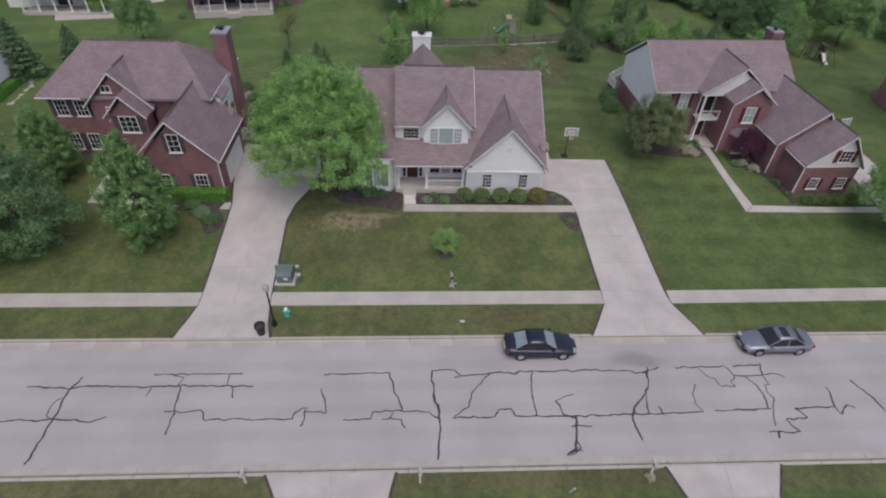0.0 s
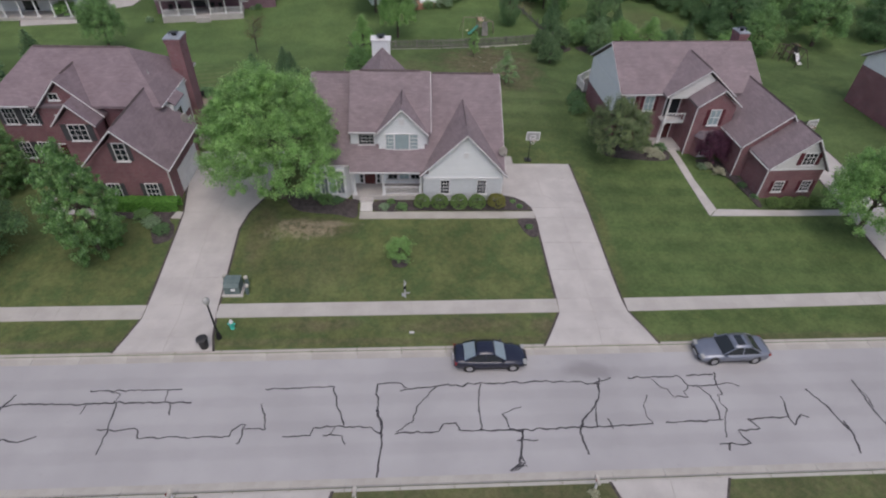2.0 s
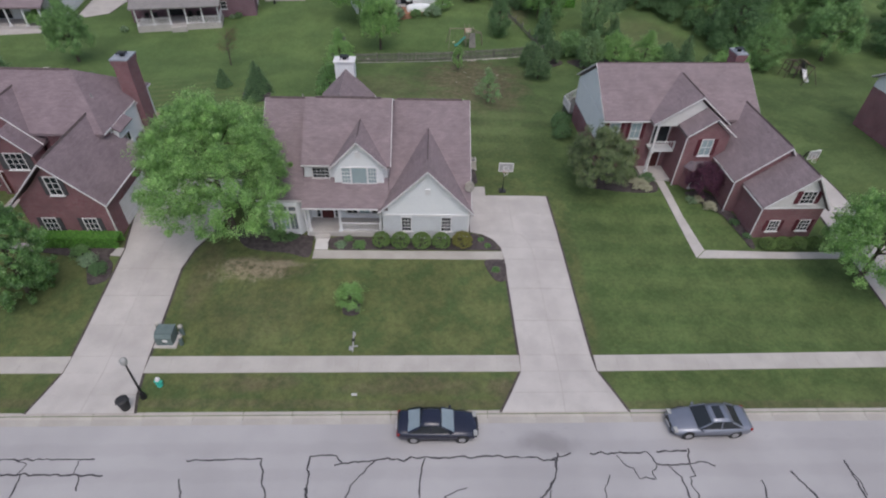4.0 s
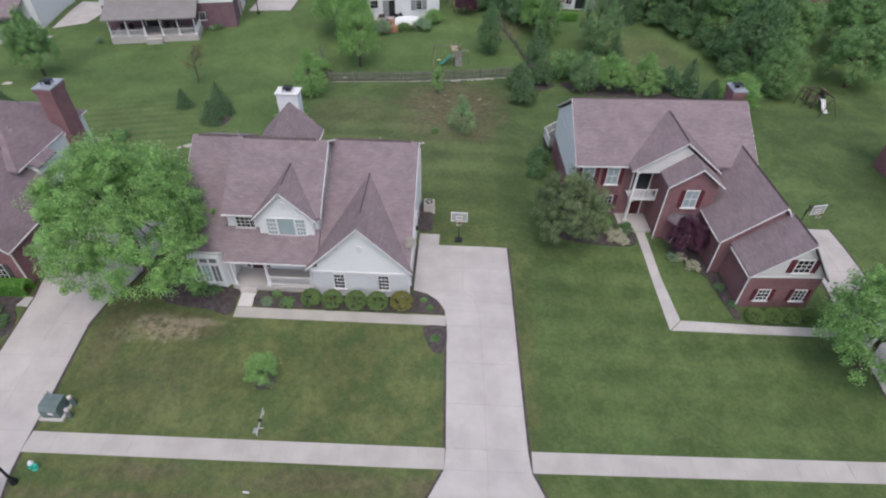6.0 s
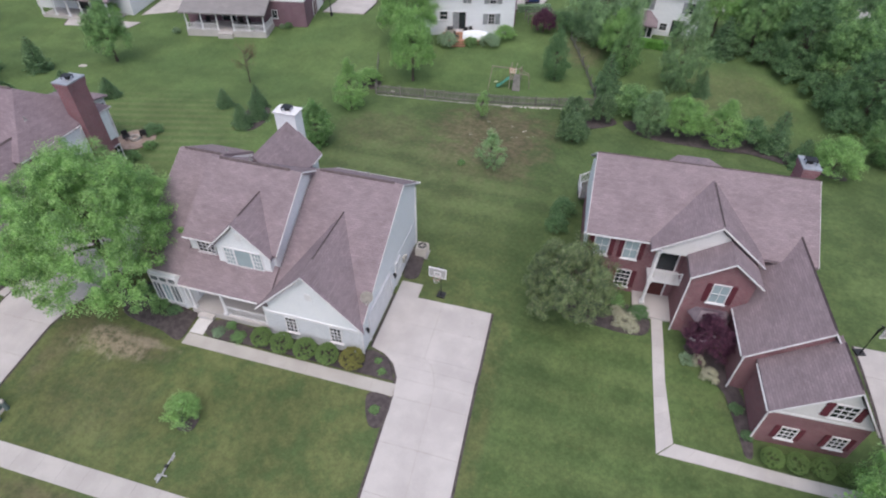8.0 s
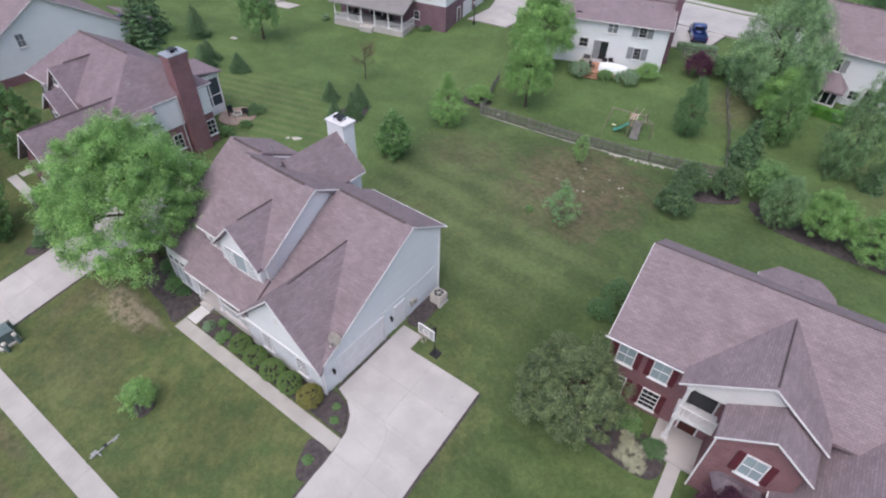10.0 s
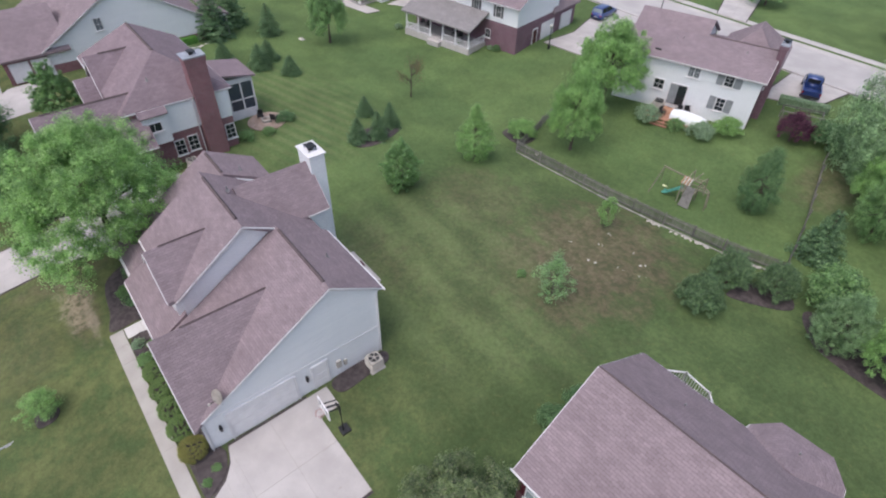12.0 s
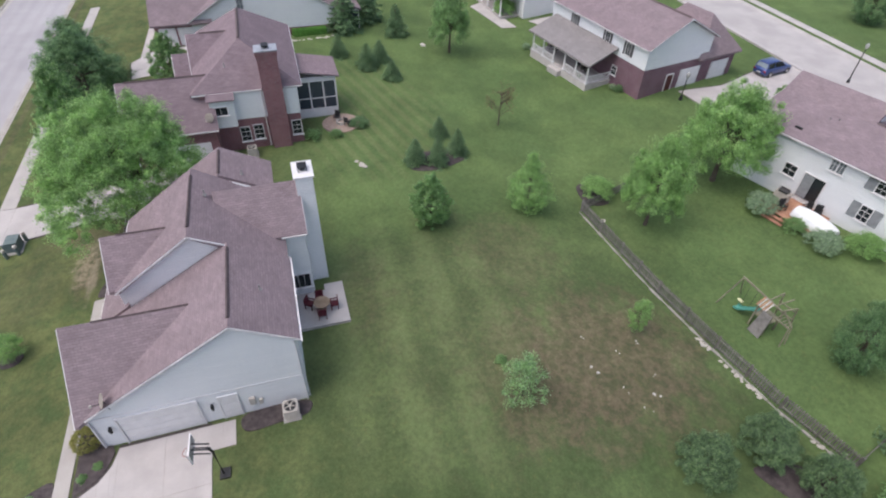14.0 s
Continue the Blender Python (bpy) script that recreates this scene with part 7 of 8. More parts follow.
pickup(pose(10.45, 110.7, 2.3, 0, 0, 113), "blue pickup truck with an open bed on a driveway", BLUE)
car(pose(-68.5, 36.5, 1.3, 0, 0, 20), "white car parked on a driveway", WHITE)


# ---- the street behind ----
bm = bm_new()
box(bm, -150, 114.6, 1.0, 150, 123.4, 2.29)
tagged(part("road", bm, PALE_ROAD), "pale asphalt street behind the houses", "road", "", "structure")
for y0, s in ((114.9, -1), (123.1, 1)):
    bm = bm_new()
    along_x(bm, [(y0 + s * a, z) for a, z in ((0, 2.2), (0, 2.3), (0.42, 2.32), (0.62, 2.42), (0.82, 2.43), (0.82, 2.2))], -120, 120)
    tagged(part("kerb", bm, CONCRETE), "pale concrete kerb of a back street", "kerb", "", "structure")
paved("driveway", "pale concrete driveway of a white house", "driveway", steps([((7.6, 105.0), (12.6, 107.0)), ((6.8, 114.0), (13.4, 114.2))], 2.8), 2, 0.12)
paved("driveway", "pale concrete driveway of a brick house", "driveway", steps([((-17.6, 96.2), (-11.6, 97.0)), ((-17.6, 102), (-11.6, 102)), ((-22, 114), (-14.5, 114.2))], 2.8), 2, 0.12)
paved("driveway", "pale concrete driveway across a back street", "driveway", steps([((-10.2, 125.4), (-5.7, 125.4)), ((-16.0, 139.3), (-11.5, 142))], 2.8), 2, 0.12)
paved("driveway", "pale concrete driveway beside a brick house", "driveway", steps([((-44.6, 38.6), (-44.6, 44.0)), ((-42.0, 36.0), (-42.0, 40.6)), ((-37.2, 36.6), (-37.2, 40.0))], 2.5), 2, 0.05)
paved("driveway", "pale concrete driveway between two houses", "driveway", steps([((-43.5, 98), (-37.5, 98)), ((-43, 88.5), (-39, 90.5))], 2.5), 2, 0.05)
W([((-57, 37.2), (-57, 38.1)), ((-42.1, 37.0), (-42.1, 37.9))])
W([((-60, 126.6), (-60, 125.2)), ((40, 126.6), (40, 125.2))], 2.0)
W([((11.4, 47.4), (13.0, 47.4)), ((11.4, 46.05), (13.0, 46.05))], 0.7)
paved("patio", "rounded pale concrete patio behind a white house", "patio", [((-52.5, 84.6), (-41.5, 86.2)), ((-51.5, 82.6), (-42.0, 84.2))], 4, 0.06)

for i, (x, y, r, h, k) in enumerate(((-62, 133, 4, 7, "mid"), (-30, 136, 3, 6, "dark"), (-8, 135, 3, 5, "mid"), (12, 136, 4, 7, "dark"), (30, 134, 4, 8, "mid"), (-4, 117 - 5, 1.5, 3, "dark"), (-70, 118, 4, 9, "dark"), (-64, 78, 4, 9, "dark"), (-72, 66, 4.5, 9, "mid"), (30, 128, 4, 8, "dark"))):
    plant(k, x, y, r, h, "leafy tree along a back street", turn=47 * i, group="back street trees")


# ---- back fences ----
def fence(points, label, h=1.15, gap=0.17, post=2.4):
    """Grey wooden fence: posts, two rails and single pickets."""
    Fn = thing("fence", pose(0, 0, 0), label, "fence")
    for p, q in zip(points, points[1:]):
        p, q = np.array(p), np.array(q)
        L = float(np.linalg.norm(q - p))
        d = (q - p) / L
        a = math.atan2(d[1], d[0])
        n = max(1, round(L / post))
        for i in range(n + 1):
            c = p + d * L * i / n
            ob = shared("fence_post", "post", lambda: made(box, -0.05, -0.05, -0.3, 0.05, 0.05, h + 0.12), GREY_WOOD, Fn)
            ob.matrix_basis = on(c[0], c[1], 0, math.degrees(a))
            if i < n:
                e = p + d * L * (i + 1) / n
                for z in (0.3, h - 0.2):
                    part("rail", made(beam, (c[0], c[1], gz(*c) + z), (e[0], e[1], gz(*e) + z), 0.04, 0.09), GREY_WOOD, Fn)
        m = int(L / gap)
        for i in range(m):
            c = p + d * (i + 0.5) * gap + np.array((-d[1], d[0])) * 0.035
            ob = shared(("picket", h), "slat", lambda: lattice([-0.045, 0.045], [0.06, h - 0.06, h], -0.01, 0.01, lambda i, j: True), GREY_WOOD, Fn)
            ob.matrix_basis = on(c[0], c[1], random.uniform(-0.02, 0.02), math.degrees(a) + random.uniform(-2, 2))
    return Fn


fence([(-1.75, 76.15), (4.0, 76.75), (8.5, 77.25), (14.0, 78.2), (19.0, 79.2), (23.4, 80.6)], "weathered grey picket fence along a back lawn")
fence([(-1.75, 76.2), (-4.4, 84.0)], "weathered grey picket fence meeting a garden corner", 1.0)
fence([(23.4, 80.5), (21.4, 88.0), (18.4, 97.0)], "low weathered grey fence between gardens", 0.75, 0.45)


def timber_frame(x0, y0, x1, y1, h):
    """An open frame of grey posts and rails."""
    L = math.hypot(x1 - x0, y1 - y0)
    T = thing("timber_frame", on(x0, y0, 0, math.degrees(math.atan2(y1 - y0, x1 - x0))), "open weathered timber frame behind a purple shrub", "timber frame")
    for i in range(4):
        for y in (0.0, 1.5):
            part("post", made(box, L * i / 3 - 0.05, y - 0.05, -0.3, L * i / 3 + 0.05, y + 0.05, h), GREY_WOOD, T)
    for z in (h * 0.5, h):
        for y in (0.0, 1.5):
            part("rail", made(box, -0.1, y - 0.04, z, L + 0.1, y + 0.04, z + 0.09), GREY_WOOD, T)
    for x in (0.0, L):
        part("rail", made(box, x - 0.04, 0.05, h - 0.1, x + 0.04, 1.45, h - 0.01), GREY_WOOD, T)


timber_frame(11.9, 101.0, 15.3, 102.7, 1.3)


def stones(points, n, size, label, seed):
    """Loose pale stones along a line."""
    rng = random.Random(seed)
    for i in range(n):
        f = rng.random() * (len(points) - 1)
        k = int(f)
        x = points[k][0] + (points[k + 1][0] - points[k][0]) * (f - k) + rng.uniform(-0.12, 0.12)
        y = points[k][1] + (points[k + 1][1] - points[k][1]) * (f - k) + rng.uniform(-0.12, 0.12)
        bm = bm_new()
        bmesh.ops.create_icosphere(bm, subdivisions=2, radius=1)
        s = size * rng.uniform(0.6, 1.4)
        for v in bm.verts:
            v.co *= 1 + 0.3 * noise.noise(v.co * 1.3 + Vector((i, seed, 0)))
            v.co = Vector((v.co.x * s * 1.4, v.co.y * s, v.co.z * s * 0.5))
        o = part("stone", bm, STONE)
        o.matrix_basis = on(x, y, s * 0.15, rng.uniform(0, 180))
        tagged(o, label, "stone", "loose stones")


# low edging of pale earth and stones along the fence
bm = bm_new()
line = [(-1.6, 75.95), (4.0, 76.53), (8.5, 77.03), (14.0, 77.97), (19.0, 78.95), (23.2, 80.3)]
for (x0, y0), (x1, y1) in zip(line, line[1:]):
    n = 8
    for k in range(n):
        a, b = (k + 0.02) / n, (k + 0.97) / n
        w = 0.07 + 0.035 * math.sin(k * 2.3 + x0)
        q = [(x0 + (x1 - x0) * f, y0 + (y1 - y0) * f + s, 0) for f, s in ((a, -w), (b, -w), (b, w), (a, w))]
        prism(bm, [(x, y, gz(x, y) + 0.06) for x, y, z in q], (0, 0, -0.15))
tagged(part("edging", bm, noisy("dull_edging_stone", (0.24, 0.23, 0.21), (0.36, 0.345, 0.32), 1.2, 0.9, 14, 0.4)), "low edging of dull stones along a fence", "edging", "", "structure")
stones([(13.0, 77.6), (16.5, 78.25), (19.0, 78.8), (22.4, 79.85)], 34, 0.095, "pale edging stone at the foot of a fence", 4)
for k, (x, y) in enumerate(((10.9, 69.4), (12.6, 71.2), (13.4, 69.0), (14.6, 72.6), (15.2, 70.2), (16.1, 72.0), (16.9, 70.8), (12.2, 73.0))):
    stones([(x, y), (x + 0.7, y + 0.5)], 2, 0.035 + 0.015 * (k % 3), "pale stone on worn ground", 80 + k)
stones([(-12.8, 58.6), (-12.0, 59.2)], 5, 0.2, "pale stone set in a lawn", 2)


# ---- garden and street things ----
def hoop(x, y, turn, z0=None):
    B = thing("basketball_hoop", on(x, y, 0, turn), "basketball hoop with a pale backboard on a black pole", "basketball hoop", "basketball hoops")
    bm = bm_new()
    tube(bm, [(0, 0, -0.2), (0, 0, 2.4), (0, -0.15, 2.9)], [0.075, 0.07, 0.065], 12)
    part("pole", bm, CHAR, B)
    for z in (2.85, 3.25):
        for sx in (-0.16, 0.16):
            part("arm", made(beam, (sx, -0.05, z - 0.3), (sx, -0.82, z), 0.05, 0.05), CHAR, B)
    part("backboard", made(box, -0.58, -0.86, 2.72, 0.58, -0.83, 3.48), LAMP_GLASS, B, "pale glass backboard")
    part("board_frame", lattice([-0.62, -0.57, 0.57, 0.62], [2.68, 2.73, 3.47, 3.52], -0.88, -0.81, lambda i, j: i != 1 or j != 1), WHITE, B)
    part("target", lattice([-0.24, -0.2, 0.2, 0.24], [2.85, 2.89, 3.16, 3.2], -0.885, -0.865, lambda i, j: i != 1 or j != 1), WHITE, B)
    bm = bm_new()
    ring = [(0.23 * math.cos(a), -1.1 + 0.23 * math.sin(a), 2.85) for a in np.linspace(0, 2 * math.pi, 19)]
    tube(bm, ring, [0.012] * 19, 6)
    part("rim", bm, TAIL, B, "red metal rim")
    bm = bm_new()
    for k in range(12):
        a = 2 * math.pi * k / 12
        tube(bm, [(0.23 * math.cos(a), -1.1 + 0.23 * math.sin(a), 2.85), (0.14 * math.cos(a + 0.4), -1.1 + 0.14 * math.sin(a + 0.4), 2.45)], [0.008, 0.008], 4)
    part("net", bm, WHITE, B)
    part("base_pad", made(box, -0.3, -0.2, -0.1, 0.3, 0.35, 0.12), CHAR, B)


hoop(14.55, 46.75, -2)
hoop(42.5, 49.7, 15)


def lamp_post(x, y, h=3.75, label="black street lamp with a lantern top beside a driveway"):
    P = thing("street_lamp", on(x, y), label, "street lamp", "street lamps")
    bm = bm_new()
    tube(bm, [(0, 0, -0.2), (0, 0, 0.1), (0, 0, 0.45), (0, 0, 0.55), (0, 0, h - 0.5)], [0.2, 0.2, 0.14, 0.075, 0.055], 14)
    part("pole", bm, DARK_METAL, P)
    bm = bm_new()
    tube(bm, [(0, 0, h - 0.5), (0, 0, h - 0.42), (0, 0, h - 0.2), (0, 0, h + 0.02)], [0.06, 0.14, 0.22, 0.2], 12)
    ln = part("lantern", bm, LAMP_GLASS, P)
    bm = bm_new()
    tube(bm, [(0, 0, h + 0.02), (0, 0, h + 0.1), (0, 0, h + 0.16)], [0.2, 0.13, 0.03], 12)
    part("lantern_cap", bm, LAMP_GLASS, ln)


lamp_post(-9.68, 26.35)
lamp_post(-15.9, 95.3, 3.0, "black yard lamp beside a driveway")
lamp_post(-14.7, 117.4, 4.6, "tall black street lamp on a back street")


def bin_can(x, y):
    B = thing("trash_can", on(x, y, 0.04, 30), "black plastic rubbish bin standing on the driveway mouth", "trash can")
    bm = bm_new()
    tube(bm, [(0, 0, 0), (0, 0, 0.05), (0, 0, 0.85)], [0.24, 0.26, 0.34], 16)
    part("bin", bm, CHAR, B)
    bm = bm_new()
    tube(bm, [(0, 0, 0.85), (0, 0, 0.9), (0, 0, 1.0)], [0.37, 0.37, 0.22], 16)
    part("lid", bm, CHAR, B)
    for s in (-1, 1):
        part("handle", made(box, s * 0.36 - 0.03, -0.09, 0.7, s * 0.36 + 0.03, 0.09, 0.75), CHAR, B)


bin_can(-10.42, 25.55)


def hydrant(x, y):
    Hd = thing("fire_hydrant", on(x, y), "turquoise fire hydrant with a white cap on the verge", "fire hydrant")
    bm = bm_new()
    tube(bm, [(0, 0, -0.1), (0, 0, 0.05), (0, 0, 0.06), (0, 0, 0.55), (0, 0, 0.6)], [0.17, 0.17, 0.12, 0.12, 0.16], 14)
    part("barrel", bm, TURQUOISE, Hd)
    bm = bm_new()
    tube(bm, [(0, 0, 0.6), (0, 0, 0.72), (0, 0, 0.8), (0, 0, 0.86)], [0.15, 0.13, 0.05, 0.035], 14)
    part("bonnet", bm, WHITE, Hd, "white bonnet")
    for d in ((1, 0), (-1, 0), (0, -1)):
        bm = bm_new()
        tube(bm, [(d[0] * 0.1, d[1] * 0.1, 0.42), (d[0] * 0.24, d[1] * 0.24, 0.42)], [0.075, 0.085], 10)
        part("outlet", bm, TURQUOISE, Hd)


hydrant(-8.97, 27.2)


def transformer(x, y):
    T = thing("transformer_box", on(x, y), "grey-green utility transformer box on a concrete pad", "utility box")
    part("pad", made(box, -0.75, -0.7, -0.2, 0.75, 0.7, 0.08), CONCRETE, T)
    bm = bm_new()
    along_x(bm, [(-0.55, 0.08), (0.5, 0.08), (0.5, 0.95), (-0.35, 0.95), (-0.55, 0.75)], -0.55, 0.55)
    part("cabinet", bm, GREEN_METAL, T)
    part("lid", made(box, -0.58, -0.35, 0.955, 0.58, 0.53, 1.0), GREEN_METAL, T)
    part("warning_label", made(box, -0.05, -0.565, 0.4, 0.25, -0.553, 0.62), WHITE, T)
    part("latch", made(box, -0.03, -0.58, 0.25, 0.03, -0.553, 0.36), DARK_METAL, T)


transformer(-9.65, 30.75)


def pedestal(x, y, lean=0):
    P = thing("cable_pedestal", on(x, y) @ pose(0, 0, 0, 0, lean, 0), "pale green cable pedestal beside a transformer box", "utility box", "cable pedestals")
    bm = bm_new()
    tube(bm, [(0, 0, -0.15), (0, 0, 0.65), (0, 0, 0.72)], [0.14, 0.14, 0.11], 12)
    part("post", bm, GREEN_METAL, P)
    bm = bm_new()
    tube(bm, [(0, 0, 0.72), (0, 0, 0.86), (0, 0, 0.92)], [0.15, 0.15, 0.08], 12)
    part("cap", bm, STONE, P)


pedestal(-8.8, 31.2), pedestal(-8.65, 30.4, 6), pedestal(-10.4, 31.4)


def fallen_post(x, y, turn):
    """A pale signpost that lies on the grass, with its short arm and plates."""
    S = thing("fallen_signpost", on(x, y, 0.02, turn), "pale weathered signpost lying flat on a lawn", "signpost")
    part("post", made(box, -0.04, -1.0, 0.0, 0.04, 1.0, 0.08), ALLOY_DULL, S)
    part("arm", made(box, 0.041, -0.58, 0.02, 0.34, -0.5, 0.08), ALLOY_DULL, S)
    part("plate", made(box, -0.26, -0.85, 0.02, -0.041, -0.5, 0.05), ALLOY_DULL, S, "pale blank plate")
    part("plate", made(box, 0.05, 0.35, 0.02, 0.14, 0.95, 0.06), ALLOY_DULL, S)
    part("bracket", made(box, -0.1, -0.15, 0.1, 0.1, 0.05, 0.16), DARK_METAL, S)


ALLOY_DULL = noisy("dull_painted_metal", (0.26, 0.26, 0.26), (0.36, 0.36, 0.36), 4, 0.6, 30, 0.1)
fallen_post(2.9, 30.75, 4)


def post(x, y, h, lean):
    S = thing("marker_post", on(x, y) @ pose(0, 0, 0, lean, 0, 20), "narrow white marker post leaning on the verge", "post")
    part("post", made(box, -0.06, -0.02, -0.2, 0.06, 0.02, h), WHITE, S)
    part("base", made(box, -0.09, -0.05, -0.15, 0.09, 0.05, 0.08), GREEN_METAL, S)


def small_sign(x, y):
    S = thing("yard_sign", on(x, y), "small white sign on a wire stake in the verge", "sign")
    part("plate", made(box, -0.17, -0.01, 0.3, 0.17, 0.01, 0.52), WHITE, S)
    for s in (-0.12, 0.12):
        part("wire", made(box, s - 0.008, -0.008, -0.1, s + 0.008, 0.008, 0.3), DARK_METAL, S)


small_sign(3.45, 26.3)


def mailbox(x, y, turn, lean=0):
    Mb = thing("mailbox", on(x, y, 0, turn) @ pose(0, 0, 0, 0, lean, 0), "pale mailbox on a post at the kerb", "mailbox", "mailboxes")
    part("post", made(box, -0.05, -0.05, -0.2, 0.05, 0.05, 1.05), WHITE, Mb)
    bm = bm_new()
    along_y(bm, [(-0.1, 1.06), (0.1, 1.06), (0.1, 1.18), (0.07, 1.25), (0, 1.28), (-0.07, 1.25), (-0.1, 1.18)], -0.25, 0.28)
    part("box", bm, STONE, Mb)
    part("flag", made(box, 0.1, 0.0, 1.15, 0.115, 0.14, 1.3), TAIL, Mb)


mailbox(-9.0, 15.0, 180), mailbox(0.5, 14.9, 180), mailbox(13.55, 15.2, 180, 4)
plant("bush_cream", 13.4, 14.95, 0.3, 0.4, "low pale dried plants round a mailbox", "shrub", "shrub")
post(8.7, 14.2, 0.9, 14)


def air_conditioner(x, y, turn=0):
    A = thing("air_conditioner", on(x, y, 0.02, turn), "pale grey air conditioning unit standing beside a wall", "air conditioner", "air conditioners")
    part("pad", made(box, -0.5, -0.5, -0.15, 0.5, 0.5, 0.06), CONCRETE, A)
    bm = bm_new()
    box(bm, -0.42, -0.42, 0.06, 0.42, 0.42, 0.86)
    bmesh.ops.bevel(bm, geom=[e for e in bm.edges if abs(e.verts[0].co.z - e.verts[1].co.z) > 0.1], offset=0.06, segments=2, affect="EDGES")
    part("case", bm, STONE, A)
    for k in range(7):
        z = 0.14 + k * 0.1
        part("louvre", lattice([-0.44, -0.41, 0.41, 0.44], [-0.44, -0.41, 0.41, 0.44], 0, 0.03, lambda i, j: i != 1 or j != 1), STONE, A).matrix_basis = pose(0, 0, z, -90, 0, 0)
    bm = bm_new()
    tube(bm, [(0, 0, 0.855), (0, 0, 0.885)], [0.34, 0.34], 24)
    part("fan_guard", bm, CHAR, A, "black fan guard")
    bm = bm_new()
    for k in range(5):
        box(bm, 0.04, -0.03, 0.89, 0.3, 0.03, 0.9, pose(0, 0, 0, 0, 0, 72 * k))
    tube(bm, [(0, 0, 0.88), (0, 0, 0.92)], [0.07, 0.06], 10)
    part("fan", bm, STONE, A)


air_conditioner(11.95, 50.55), air_conditioner(-16.6, 49.5)


def dish(x, y, z, turn, label="pale grey satellite dish on a shingle roof edge"):
    D0 = thing("satellite_dish", pose(x, y, z, 0, 0, turn), label, "satellite dish", "satellite dishes")
    bm = bm_new()
    rings = [[bm.verts.new((r * math.cos(a), -0.22 * (1 - r * r / 0.16) * 0.35, r * math.sin(a) * 1.05)) for a in np.linspace(0, 2 * math.pi, 24, endpoint=False)] for r in (0.05, 0.2, 0.33, 0.4)]
    for a, b in zip(rings, rings[1:]):
        for i in range(24):
            bm.faces.new((a[i], a[(i + 1) % 24], b[(i + 1) % 24], b[i]))
    bm.faces.new(rings[0])
    bmesh.ops.solidify(bm, geom=bm.faces[:], thickness=0.02)
    o = part("dish", bm, STONE, D0)
    o.matrix_basis = pose(0, 0, 0.55, -25, 0, 0)
    part("mast", made(beam, (0, 0.1, -0.3), (0, 0.06, 0.5), 0.05, 0.05), DARK_METAL, D0)
    part("feed_arm", made(beam, (0, 0.0, 0.3), (0, -0.5, 0.5), 0.03, 0.03), DARK_METAL, D0)
    part("feed_horn", made(box, -0.05, -0.58, 0.45, 0.05, -0.46, 0.56), STONE, D0)


dish(11.16, 41.7, 5.2, 20)
dish(-16.6, 46.6, 5.55, 65, "small pale grey satellite dish on a roof edge")


def chair(x, y, turn, mat, label, z=None):
    C = thing("garden_chair", pose(x, y, gz(x, y) + 0.05 if z is None else z, 0, 0, turn), label, "chair", "garden chairs")
    part("seat", made(box, -0.27, -0.27, 0.38, 0.27, 0.27, 0.43), mat, C)
    bm = bm_new()
    box(bm, -0.27, 0.22, 0.43, 0.27, 0.28, 0.95)
    part("backrest", bm, mat, C)
    for sx in (-0.25, 0.25):
        part("armrest", made(box, sx - 0.04, -0.25, 0.6, sx + 0.04, 0.25, 0.64), mat, C)
        for s2 in (-0.23, 0.23):
            part("leg", made(box, sx - 0.025, s2 - 0.025, 0, sx + 0.025, s2 + 0.025, 0.6 if s2 < 0 else 0.43), mat, C)


def round_table(x, y, z, mat, label, r=0.6):
    T = thing("garden_table", pose(x, y, z), label, "table")
    bm = bm_new()
    tube(bm, [(0, 0, 0.7), (0, 0, 0.74)], [r, r], 24)
    part("tabletop", bm, mat, T)
    bm = bm_new()
    tube(bm, [(0, 0, 0), (0, 0, 0.05), (0, 0, 0.06), (0, 0, 0.7)], [0.28, 0.28, 0.05, 0.05], 14)
    part("pedestal", bm, mat, T)


# patio behind the white house
bm = bm_new()
box(bm, 2.8, 51.65, 1.4, 6.0, 54.95, 2.12)
box(bm, 2.2, 53.65, 1.4, 2.79, 54.95, 2.11)
tagged(part("patio", bm, CONCRETE), "raised pale concrete patio behind the house", "patio", "", "structure")
round_table(4.6, 53.3, 2.12, WOOD, "brown round garden table on a patio", 0.55)
for i, (x, y, t) in enumerate(((3.9, 53.2, 90), (5.3, 53.2, -90), (4.6, 54.1, 0), (4.2, 52.5, 150))):
    chair(x, y, t, SHUTTER, "dark red-brown garden chair on a patio", 2.12)
# round fire-pit terrace of the brick house
bm = bm_new()
for i in range(40):
    a0, a1 = 2 * math.pi * i / 40, 2 * math.pi * (i + 0.93) / 40
    for r0, r1 in ((0.75, 1.2), (1.22, 1.65)):
        prism(bm, [(r * math.cos(a), r * math.sin(a), 0.05) for r, a in ((r0, a0), (r1, a0), (r1, a1), (r0, a1))], (0, 0, -0.1))
tube(bm, [(0, 0, -0.05), (0, 0, 0.045)], [0.74, 0.74], 30)
P = part("terrace", bm, noisy("tan_pavers", (0.3, 0.22, 0.18), (0.4, 0.31, 0.26), 3, 0.9, 20, 0.3))
P.matrix_basis = on(-20.2, 58.3, 0.02)
P.scale = (1.15, 1.15, 1)
tagged(P, "round terrace of tan pavers on a lawn", "terrace", "", "structure")
bm = bm_new()
for i in range(12):
    a = 2 * math.pi * i / 12
    box(bm, 0.36, -0.12, 0, 0.5, 0.12, 0.28, pose(0, 0, 0, 0, 0, 30 * i))
Fp = part("fire_pit", bm, STONE)
Fp.matrix_basis = on(-20.2, 58.3, 0.07)
tagged(Fp, "low ring of pale stones for a garden fire", "fire pit")
